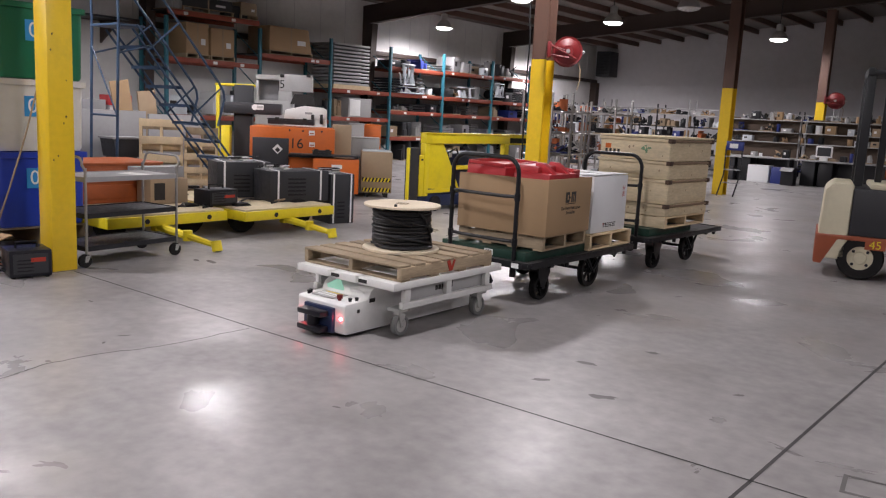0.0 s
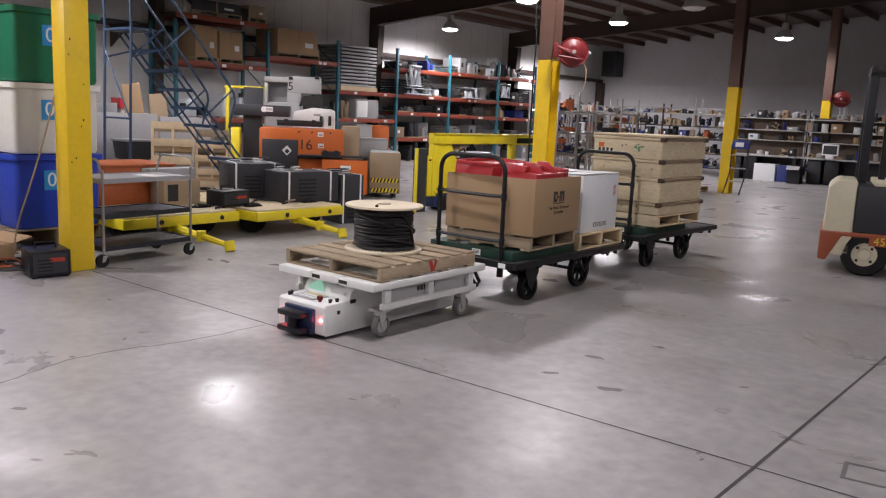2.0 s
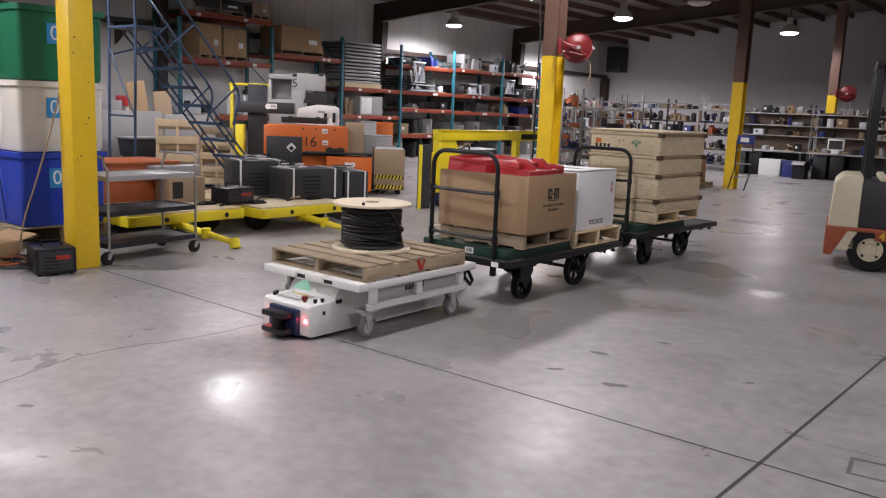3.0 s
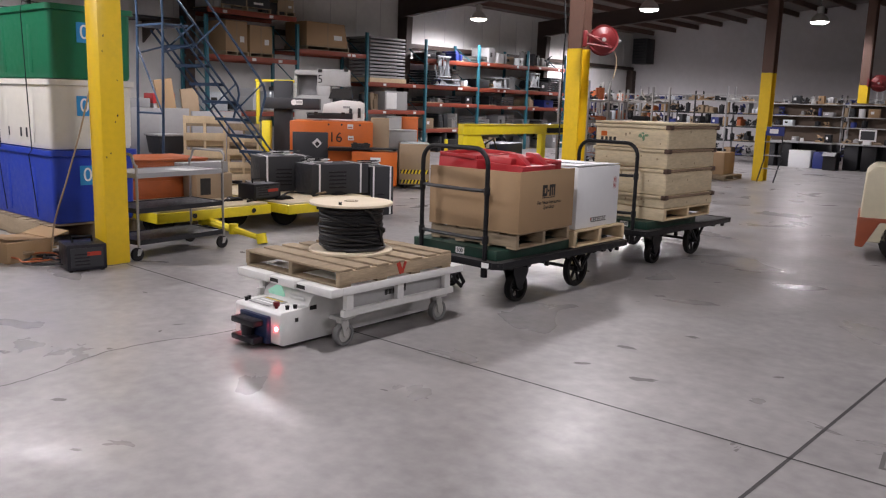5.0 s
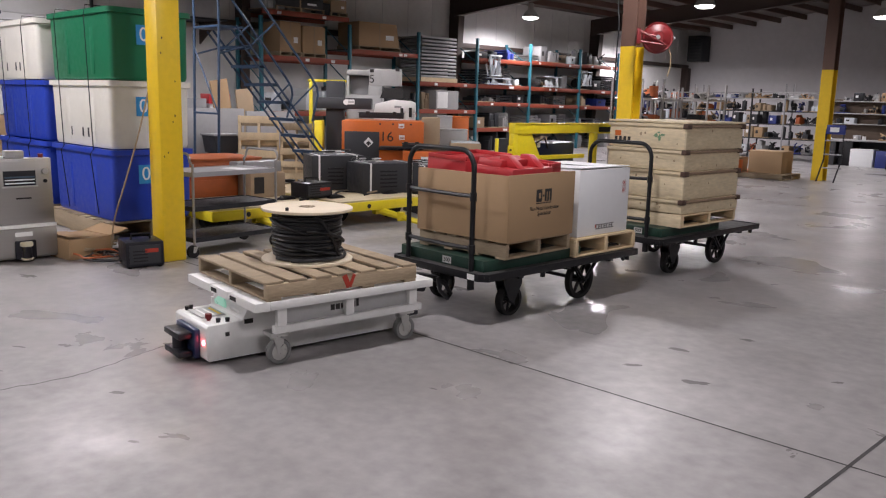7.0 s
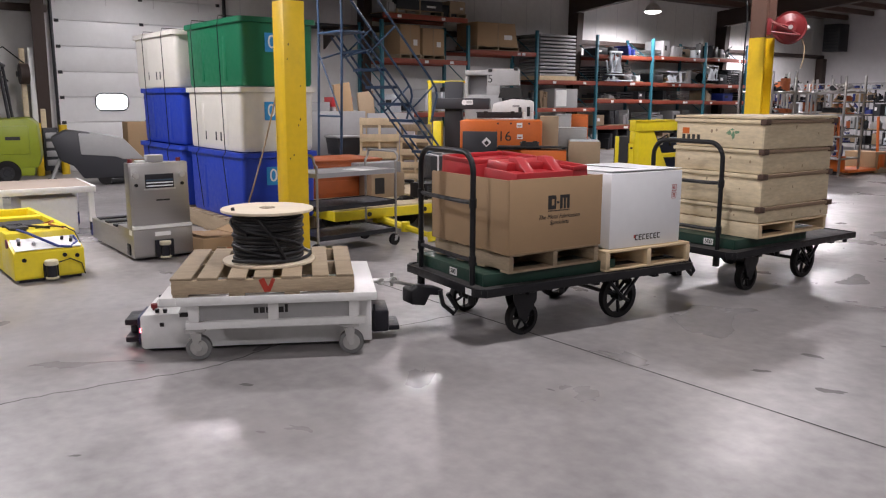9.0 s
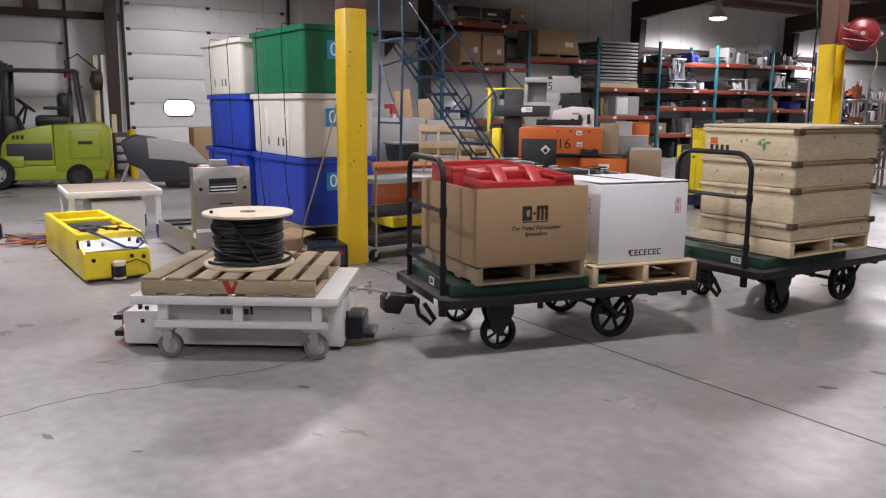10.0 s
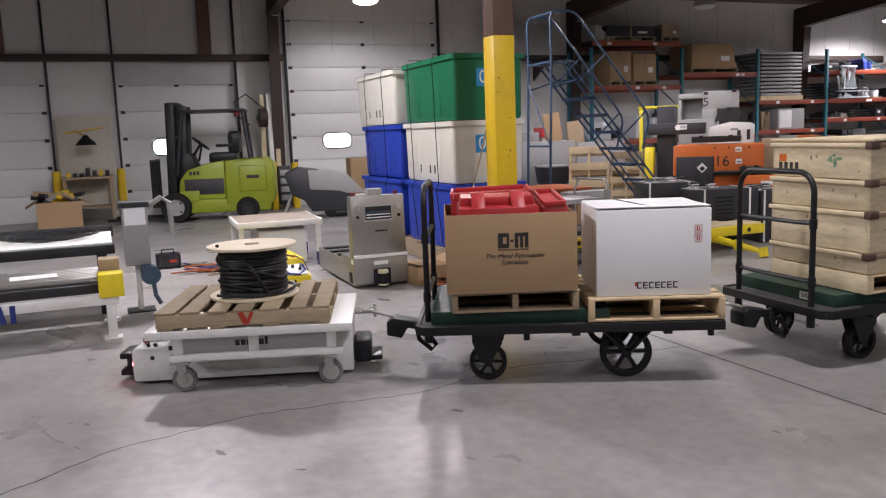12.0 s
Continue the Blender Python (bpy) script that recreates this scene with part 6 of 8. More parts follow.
BAYS = [(11.15, 13.86, (1.2, 2.54, 3.62)), (13.86, 16.35, (1.2, 2.84)), (16.35, 18.83, (1.3, 2.09)), (18.83, 21.41, (0.75, 1.55, 2.09, 2.88)), (21.41, 24.19, (0.75, 1.52, 2.08, 2.92)), (24.19, 26.6, (0.75, 1.5, 2.07, 2.95)), (26.6, 29.0, (0.75, 1.5, 2.07))]
for y0, y1, lv in BAYS:
    rack_bay(y0, y1, lv)

STOCK = ["cardboard", "dark_grey", "light_grey", "galv", "film_wrap", "dark_metal", "tan", "black", "blue_box", "white_card", "steel", "rust_orange"]


def stock_item(x, y, z, L, W, H, kind, mt, rnd):
    """A stored part: a carton, a wrapped bundle, a drum, a bracket or a stack of trays."""
    rr = random.Random(rnd)
    words = {"carton": "carton", "bundle": "wrapped bundle", "drum": "small drum", "bracket": "welded bracket", "trays": "stack of flat trays"}
    tone = {"cardboard": "brown cardboard", "dark_grey": "charcoal", "light_grey": "light grey", "galv": "grey steel", "film_wrap": "clear film-wrapped", "dark_metal": "dark steel", "tan": "tan board", "black": "black",
            "blue_box": "dark blue", "white_card": "white", "steel": "bright steel", "rust_orange": "orange"}[mt]
    ob = thing("stored_" + kind, "%s %s stored on the shelf" % (tone, words[kind]), kind, pose(x, y, z, 0, 0, rr.uniform(-6, 6)), "stored parts")
    if kind == "carton":
        part("carton", B(-L / 2, L / 2, -W / 2, W / 2, 0, H, 0.006), M[mt], ob)
        part("label", B(L / 2, L / 2 + 0.002, -W * 0.3, 0, H * 0.4, H * 0.7), M["paper" if rr.random() < 0.6 else "ink"], ob)
    elif kind == "bundle":
        bm = bmesh.new()
        for k in range(5):
            yy = rr.uniform(-W * 0.35, W * 0.35)
            box(bm, -L * 0.45, L * 0.45, yy - W * 0.12, yy + W * 0.12, 0, H * rr.uniform(0.5, 1), 0.02, pose(0, 0, 0, rr.uniform(-4, 4), 0, rr.uniform(-12, 12)))
        part("wrapping", bm, M[mt], ob)
        part("batten", B(-L / 2, L / 2, -W / 2, W / 2, -0.002, 0.03), M["pallet"], ob)
    elif kind == "drum":
        part("barrel", lathe(bmesh.new(), [(W * 0.3, 0), (W * 0.32, 0.01), (W * 0.32, H * 0.48), (W * 0.335, H * 0.5), (W * 0.32, H * 0.52), (W * 0.32, H), (W * 0.1, H)], 18), M[mt], ob)
        part("cap", rod(bmesh.new(), (0, 0, H), (0, 0, H + 0.03), W * 0.1, 10), M["black"], ob)
    elif kind == "bracket":
        bm = bmesh.new()
        for k in range(6):
            a = [rr.uniform(-0.5, 0.5) for _ in range(4)]
            rod(bm, (a[0] * L, a[1] * W, rr.uniform(0.02, H)), (a[2] * L, a[3] * W, rr.uniform(0.02, H)), 0.02, 6)
        box(bm, -L / 2, L / 2, -W / 2, W / 2, 0, 0.03)
        part("frame", bm, M[mt], ob)
        part("motor", rod(bmesh.new(), (0, -W * 0.2, H * 0.4), (0, W * 0.25, H * 0.45), H * 0.28, 12), M["dark_metal"], ob)
    else:
        n = max(3, int(H / 0.075))
        for k in range(n):
            part("tray", B(-L / 2, L / 2, -W / 2, W / 2, H * k / n, H * (k + 0.72) / n, 0.006), M[mt], ob)
    return ob


def fill(y0, y1, z, hmax, rnd, x=-17.8, dense=1.0, mix=None):
    rr = random.Random(rnd)
    y = y0 + 0.12
    while y < y1 - 0.3:
        W = rr.uniform(0.28, 0.75)
        if y + W > y1 - 0.08:
            break
        if rr.random() < dense:
            kind = rr.choice(["carton", "bundle", "bracket", "drum", "carton", "bundle", "trays"])
            mt = rr.choice(mix or STOCK)
            if kind == "trays":
                mt = rr.choice(["galv", "steel", "dark_metal"])
            H = rr.uniform(0.35, 1.0) * hmax
            stock_item(x + rr.uniform(-0.1, 0.15), y + W / 2, z, rr.uniform(0.5, 0.8), W, H, kind, mt, rr.randrange(10 ** 6))
        y += W + rr.uniform(0.02, 0.12)


DARK = ["dark_grey", "dark_metal", "black", "galv", "blue_box", "film_wrap", "tan", "light_grey", "dark_metal"]
for i, (y0, y1, lv) in enumerate(BAYS):
    for j, z in enumerate((0.0,) + lv):
        nxt = (list(lv) + [z + 0.75])[j]
        if i == 0 and z in (2.54,) or i == 1 and z in (2.84,) or i == 2 and z in (2.09,):
            continue
        if i < 3 and z < 1.25 and z > 0:
            fill(y0, y1, z, 0.7, 100 + i * 10 + j, mix=DARK + ["cardboard", "white_card"])
        elif z == 0:
            fill(y0, y1, 0, 0.85, 100 + i * 10 + j, mix=DARK + ["rust_orange"])
        else:
            fill(y0, y1, z, min(0.6, (nxt - z - 0.2)), 100 + i * 10 + j, mix=DARK)

# large pallet loads on the upper shelves
def pallet_load(y, z, W, H, label, L=0.9, mt="cardboard", slant=0.0):
    p = thing("wooden_pallet", "wooden pallet on the rack shelf", "pallet", pose(-17.75, y, z), "pallets on the rack")
    pallet_parts(p, 0.95, W + 0.04, M["pallet"], 5, 0.11, int(y * 10))
    c = thing("pallet_load", label, "pallet load", pose(-17.75, y, z + 0.112))
    bm = bmesh.new()
    prism(bm, [(-W / 2, 0), (W / 2, 0), (W / 2 - slant, H), (-W / 2, H)], -L / 2, L / 2, Matrix.Rotation(radians(90), 4, "Z"), 0.01)
    part("carton", bm, M[mt], c)
    part("corner_edge", B(L / 2, L / 2 + 0.003, -0.02, 0.02, 0, H), M["tan"], c)
    part("label", B(L / 2, L / 2 + 0.003, W * 0.15, W * 0.35, H * 0.3, H * 0.5), M["paper"], c)
    return c


pallet_load(12.0, 2.54, 0.62, 0.72, "tall brown carton on a pallet on the rack")
pallet_load(12.72, 2.54, 0.68, 0.66, "tall brown carton on a pallet on the rack")
pallet_load(14.9, 2.84, 1.45, 0.62, "wide brown carton with a slanted end on the rack", slant=0.12)
pallet_load(12.3, 3.62, 1.4, 0.25, "low dark load on the top shelf", mt="dark_grey")
pallet_load(13.5, 3.62, 0.5, 0.3, "small dark load on the top shelf", mt="tan")
tr = thing("stacked_steel_trays", "tall stack of ribbed grey steel trays on the rack", "tray stack", pose(-17.75, 17.2, 2.09))
for k in range(12):
    part("tray", B(-0.45, 0.45, -0.72, 0.72, 0.12 + k * 0.1, 0.12 + k * 0.1 + 0.062, 0.008), M["galv"], tr)
part("base_pallet", B(-0.48, 0.48, -0.75, 0.75, 0, 0.119), M["new_pallet"], tr, "pale wooden base")
c = thing("white_cabinet", "white metal cabinet stored on the rack", "cabinet", pose(-17.6, 17.3, 1.3))
part("body", B(-0.3, 0.3, -0.2, 0.75, 0, 0.55, 0.01), M["light_grey"], c)
part("door", B(0.3, 0.312, -0.15, 0.28, 0.04, 0.51, 0.004), M["white"], c)

# draped wrapping film hanging from a beam, built in stiff folds
rr = random.Random(2)
for i, (y, z, W, H) in enumerate(((19.6, 2.35, 0.6, 0.65), (19.8, 2.1, 1.2, 0.2), (22.6, 2.1, 0.9, 0.35), (24.6, 2.2, 0.5, 0.5))):
    sheet = thing("plastic_film", "crumpled clear plastic film draped over the rack beam", "plastic film", pose(-17.25, y, z), "plastic films")
    for k in range(9):
        a, w = rr.uniform(-0.5, 0.5) * W, rr.uniform(0.02, 0.06)
        part("fold", B(-0.01, 0.01, -w, w, 0, H * rr.uniform(0.4, 1.0), 0.006), M["film_wrap"], sheet, "", pose(rr.uniform(-0.06, 0.06), a, 0, rr.uniform(-25, 25), rr.uniform(-12, 12), rr.uniform(-60, 60)))
    part("upper_roll", B(-0.05, 0.05, -W / 2, W / 2, H * 0.92, H, 0.02), M["film_wrap"], sheet)
    part("lower_roll", B(-0.06, 0.06, -W / 2, W / 2, 0, 0.03, 0.01), M["film_wrap"], sheet)



# ---------------------------------------------------------------- north end: benches, shelving, small parts
def bench(x0, x1, y, z=0.75, d=0.8):
    b = thing("workbench", "dark steel workbench with an overhead parts shelf", "workbench", group="workbenches")
    part("worktop", B(x0, x1, y - d / 2, y + d / 2, z - 0.04, z, 0.006), M["galv"], b)
    for x in (x0 + 0.05, x1 - 0.05):
        for yy in (y - d / 2 + 0.05, y + d / 2 - 0.05):
            part("leg", B(x - 0.03, x + 0.03, yy - 0.03, yy + 0.03, 0, z - 0.04), M["dark_metal"], b)
    part("modesty_panel", B(x0 + 0.08, x1 - 0.08, y + d / 2 - 0.09, y + d / 2 - 0.07, 0.04, z - 0.041), M["dark_grey"], b, "dark under-bench panel")
    # back board colour is darkened to hold the deep shade around the benches
    part("back_panel", B(x0, x1, y + d / 2 + 0.001, y + d / 2 + 0.02, z - 0.04, 1.9), M["shade_board"], b, "brown back board, darkened for the deep shade at the bench")
    for k in (0.08, 0.55):
        part("drawer_unit", B(x0 + 0.1 + k, x0 + 0.48 + k, y - d / 2 + 0.12, y + d / 2 - 0.1, 0.0, z - 0.042, 0.01), M["dark_metal" if k < 0.3 else "black"], b, "dark drawer unit")
    for zz in (1.2, 1.5, 1.85):
        part("shelf", B(x0, x1, y + d / 2 - 0.3, y + d / 2, zz - 0.025, zz, 0.004), M["grey_side"], b)
    for x in (x0 + 0.03, x1 - 0.03):
        part("upright", B(x - 0.02, x + 0.02, y + d / 2 - 0.04, y + d / 2, z, 1.95), M["galv"], b)
    return b


for i, x0 in enumerate((-9.3, -7.0, -4.7)):
    bench(x0, x0 + 2.2, 25.4 + 0.05 * i)
    for z in (0.75, 1.2, 1.5, 1.85):
        rr = random.Random(500 + i * 7 + int(z * 10))
        x = x0 + 0.1
        while x < x0 + 2.0:
            w = rr.uniform(0.12, 0.35)
            if rr.random() < 0.8:
                o = stock_item(x + w / 2, 25.65 if z > 0.8 else 25.3, z, 0.2, w, rr.uniform(0.1, 0.26), rr.choice(["carton", "drum", "bundle", "bracket", "carton"]), rr.choice(DARK + ["cardboard", "white_card"]), rr.randrange(10 ** 6))
                o.matrix_basis = o.matrix_basis @ pose(0, 0, 0, 0, 0, -90)
            x += w + 0.04
carton("storage_box", "white plastic storage box under the bench", -7.95, 25.15, 0, 0.62, 0.45, 0.5, 0, "white_card")
carton("storage_box", "dark blue storage box under the bench", -7.4, 25.15, 0, 0.35, 0.45, 0.48, 0, "blue_box")
carton("waste_bin", "black waste bin standing before the bench", -7.0, 24.7, 0, 0.35, 0.35, 0.5, 0, "black", True)
carton("storage_box", "charcoal storage tub under the bench", -9.0, 25.2, 0, 0.6, 0.5, 0.4, 0, "dark_grey")
carton("cardboard_box", "brown cardboard box near the far column", -7.9, 18.7, 0.12, 0.75, 0.7, 0.5, 3)
carton("cardboard_box", "brown cardboard box near the far column", -8.75, 18.3, 0.0, 0.7, 0.6, 0.45, -4)
p = thing("wooden_pallet", "flat wooden pallet on the floor near the far column", "pallet", pose(-7.9, 18.6, 0), "floor pallets")
pallet_parts(p, 1.1, 1.0, M["pallet"], 7, 0.12, 71)
m = thing("monitor", "white computer monitor on the bench", "monitor", pose(-6.2, 25.0, 0.75))
part("screen", B(-0.22, 0.22, -0.02, 0.03, 0.1, 0.42, 0.01), M["white"], m)
part("display", B(-0.18, 0.18, -0.024, -0.02, 0.14, 0.38), M["dark_grey"], m, "dark blank screen")
part("stand", B(-0.1, 0.1, -0.06, 0.08, 0, 0.1, 0.01), M["white"], m)


def wire_shelving(x0, x1, y, seed, top=2.05):
    s = thing("parts_shelving", "grey steel shelving crowded with small machine parts", "shelving", group="parts shelving")
    n = int((x1 - x0) / 1.0)
    for k in range(n + 1):
        x = x0 + (x1 - x0) * k / n
        for yy in (y - 0.3, y + 0.3):
            part("post", B(x - 0.02, x + 0.02, yy - 0.02, yy + 0.02, 0, top + 0.15 * ((k * 7) % 3)), M["dark_metal" if k % 2 else "galv"], s)
    for z in (0.2, 0.65, 1.1, 1.5, 1.9):
        part("shelf", B(x0, x1, y - 0.31, y + 0.31, z - 0.03, z, 0.004), M["grey_side" if z > 1.6 else "dark_metal"], s)
    part("top_rail", B(x0, x1, y - 0.33, y - 0.30, top + 0.0, top + 0.035, 0.003), M["light_grey"], s, "pale top rail")
    rr = random.Random(seed)
    for z in (0.2, 0.65, 1.1, 1.5, 1.9):
        x = x0 + 0.05
        while x < x1 - 0.25:
            w = rr.uniform(0.12, 0.34)
            if rr.random() < 0.95:
                o = stock_item(x + w / 2, y - 0.05, z, 0.4, w, rr.uniform(0.2, 0.38) if z < 1.8 else rr.uniform(0.07, 0.18), rr.choice(["bracket", "bracket", "carton", "drum", "bundle"]), rr.choice(DARK + ["steel", "cardboard", "tan", "rust_orange", "cardboard"]), rr.randrange(10 ** 6))
                o.matrix_basis = o.matrix_basis @ pose(0, 0, 0, 0, 0, -90)
            x += w + 0.03


wire_shelving(-16.5, -13.0, 27.0, 801)
wire_shelving(-12.8, -9.6, 26.2, 802)
wire_shelving(-9.2, -5.0, 29.5, 803)
wire_shelving(-4.6, 0.5, 28.5, 804)


def tube_frame(x, y, seed):
    f = thing("tube_rack", "open rack of pale aluminium profile posts and rails", "tube rack", pose(x, y, 0), "profile racks")
    rr = random.Random(seed)
    for px, py in ((0, 0), (0.7, 0), (0, 0.8), (0.7, 0.8)):
        part("post", B(px - 0.02, px + 0.02, py - 0.02, py + 0.02, 0, 1.9 + 0.25 * rr.random(), 0.003), M["steel"], f)
    for z in (0.35, 0.8, 1.25, 1.7):
        bm = bmesh.new()
        for a in ((0, 0, 0.7, 0), (0, 0.8, 0.7, 0.8), (0, 0, 0, 0.8), (0.7, 0, 0.7, 0.8)):
            rod(bm, (a[0], a[1], z), (a[2], a[3], z), 0.018, 6)
        part("rail", bm, M["steel"], f)
        part("shelf", B(0.02, 0.68, 0.02, 0.78, z, z + 0.012), M["galv"], f)
    return f


for i, (x, y) in enumerate(((-9.6, 14.6), (-9.7, 15.6), (-10.8, 17.2), (-9.2, 16.6), (-11.6, 19.5))):
    tube_frame(x, y, i)
    for z in (0.36, 0.812, 1.262, 1.712):
        rr = random.Random(i * 9 + int(z * 10))
        for k in range(2):
            stock_item(x + 0.35, y + 0.2 + 0.38 * k, z, 0.4, 0.3, rr.uniform(0.12, 0.32), rr.choice(["bracket", "drum", "bracket", "bundle"]), rr.choice(["dark_metal", "steel", "blue_box", "galv", "film_wrap", "rust_orange"]), rr.randrange(10 ** 6))
for i, (x, y) in enumerate(((-8.7, 16.9), (-8.5, 18.2))):
    m = machine_base("orange_jack", "orange hand pallet jack parked on the floor", x - 0.12, x + 0.12, y - 0.12, y + 0.12, 0, 0.4, "orange")
    part("handle", rod(bmesh.new(), (x, y, 0.4), (x - 0.1, y + 0.1, 1.2), 0.03, 8), M["orange"], m)
    part("fork", B(x - 0.3, x + 0.3, y, y + 1.1, 0.06, 0.12, 0.01), M["orange"], m)
# stool ladder leaning at the third column
l = thing("step_stand", "slim dark step stand beside the yellow column", "step stand", pose(-6.7, 18.7, 0))
for x in (-0.05, 0.32):
    part("leg", pipe(bmesh.new(), [(x - 0.1, 0, 0), (x, 0.05, 0.5), (x, 0.05, 1.15)], 0.018, 6), M["dark_metal"], l)
for z in (0.3, 0.6, 0.9):
    part("step", B(-0.05, 0.32, 0.0, 0.1, z, z + 0.02), M["galv"], l)
part("clipboard", B(-0.05, 0.35, 0.03, 0.06, 1.05, 1.25, 0.01), M["blue_box"], l, "dark blue sign holder")
part("sheet", B(0.03, 0.22, 0.026, 0.03, 1.1, 1.2), M["paper"], l)
u = thing("unit_heater", "dark unit heater hung on the end wall", "heater", pose(-17.72, Y_N - 0.45, 3.5))
part("case", B(-0.34, 0.34, -0.3, 0.44, 0, 1.08, 0.02), M["dark_grey"], u)
for k in range(7):
    part("louvre", B(-0.29, 0.29, -0.33, -0.3, 0.1 + 0.13 * k, 0.16 + 0.13 * k), M["dark_metal"], u)


# ---------------------------------------------------------------- lift trucks
def tyre(parent, x, y, r, w, hub, axis="Y"):
    bm = bmesh.new()
    rot = Matrix.Rotation(radians(90), 4, "X") if axis == "Y" else Matrix.Rotation(radians(90), 4, "Y")
    lathe(bm, [(r * 0.55, -w / 2), (r * 0.92, -w / 2), (r, -w * 0.32), (r, w * 0.32), (r * 0.92, w / 2), (r * 0.55, w / 2), (r * 0.55, -w / 2 + 0.002)], 28, Matrix.Translation((x, y, r)) @ rot)
    t = part("wheel", bm, M["rubber"], parent, "solid rubber tyre")
    bm = bmesh.new()
    lathe(bm, [(0.02, -w * 0.4), (r * 0.25, -w * 0.42), (r * 0.3, -w * 0.3), (r * 0.56, -w * 0.34), (r * 0.56, w * 0.34), (r * 0.3, w * 0.3), (r * 0.25, w * 0.42), (0.02, w * 0.4)], 20, Matrix.Translation((x, y, r)) @ rot)
    part("rim", bm, M[hub], t, "painted steel rim")
    for k in range(4):
        a = radians(90 * k + 45)
        for s in (-1, 1):
            p, q = Vector((r * 0.42 * math.cos(a), r * 0.42 * math.sin(a), s * w * 0.33)), Vector((r * 0.42 * math.cos(a), r * 0.42 * math.sin(a), s * w * 0.4))
            mm = Matrix.Translation((x, y, r)) @ rot
            part("wheel_nut", rod(bmesh.new(), mm @ p, mm @ q, r * 0.07, 8), M["dark_metal"], t)
    return t


def cream_truck():
    """Older counterbalance truck, built facing +x with its tail at x = 0."""
    f = thing("forklift", "cream and burnt-orange electric forklift, parked", "forklift", pose(-2.36, 9.58, 0, 0, 0, 14))
    bm = bmesh.new()
    prism(bm, [(0.06, 0.2), (0.3, 0.2), (0.3, 1.03), (0.1, 1.03), (0.02, 0.95), (0.0, 0.45)], 0.0, 1.0, None, 0.03)
    part("counterweight", bm, M["cream"], f, "cream cast counterweight")
    bm = bmesh.new()
    prism(bm, [(-0.02, 0.15), (0.06, 0.14), (0.2, 0.42), (0.7, 0.42), (0.82, 0.14), (2.0, 0.14), (2.0, 0.47), (-0.02, 0.47)], -0.012, 1.012, None, 0.015)
    part("chassis", bm, M["truck_orange"], f, "burnt orange chassis skirt")
    part("battery_box", B(0.3, 1.7, 0.0, 1.0, 0.47, 0.98, 0.02), M["dark_grey"], f, "charcoal battery cover")
    part("seat_deck", B(0.45, 1.75, -0.01, 1.01, 0.98, 1.04, 0.02), M["cream"], f, "cream seat deck")
    n = part("number_patch", B(0.47, 0.67, -0.016, -0.012, 0.34, 0.44), M["truck_orange"], f)
    lettering("45", 0.12, M["bright_yellow"], n, Matrix.Translation((0.57, -0.018, 0.39)) @ Euler((radians(90), 0, 0)).to_matrix().to_4x4(), "figures")
    for y in (0.08, 0.92):
        tyre(f, 0.44, y, 0.235, 0.16, "cream")
        tyre(f, 1.75, y, 0.26, 0.18, "cream")
    for x, y in ((0.33, 0.12), (0.33, 0.88), (1.72, 0.12), (1.72, 0.88)):
        part("guard_post", B(x - 0.045, x + 0.045, y - 0.03, y + 0.03, 1.0, 2.17, 0.008), M["dark_metal"], f, "dark overhead guard post")
    part("inner_post", B(0.5, 0.57, 0.42, 0.48, 1.04, 2.17, 0.008), M["dark_metal"], f, "dark inner guard stay")
    bm = bmesh.new()
    for k in range(7):
        box(bm, 0.30, 1.78, 0.08 + 0.13 * k, 0.12 + 0.13 * k, 2.18, 2.23, 0.006)
    for x in (0.29, 1.72):
        box(bm, x, x + 0.06, 0.06, 0.94, 2.17, 2.25, 0.008)
    part("overhead_guard", bm, M["dark_metal"], f, "dark slatted overhead guard")
    part("seat", B(0.7, 1.15, 0.25, 0.75, 1.04, 1.2, 0.05), M["black"], f)
    part("seat_back", B(0.66, 0.78, 0.25, 0.75, 1.15, 1.6, 0.05), M["black"], f)
    bm = bmesh.new()
    for y in (0.2, 0.72):
        box(bm, 1.98, 2.08, y, y + 0.08, 0.1, 2.15, 0.008)
    for z in (0.4, 1.2, 2.05):
        box(bm, 1.98, 2.06, 0.2, 0.8, z, z + 0.08)
    part("mast", bm, M["dark_metal"], f)
    for y in (0.25, 0.68):
        part("fork", B(2.08, 3.1, y, y + 0.09, 0.05, 0.09), M["black"], f)
    return f


cream_truck()


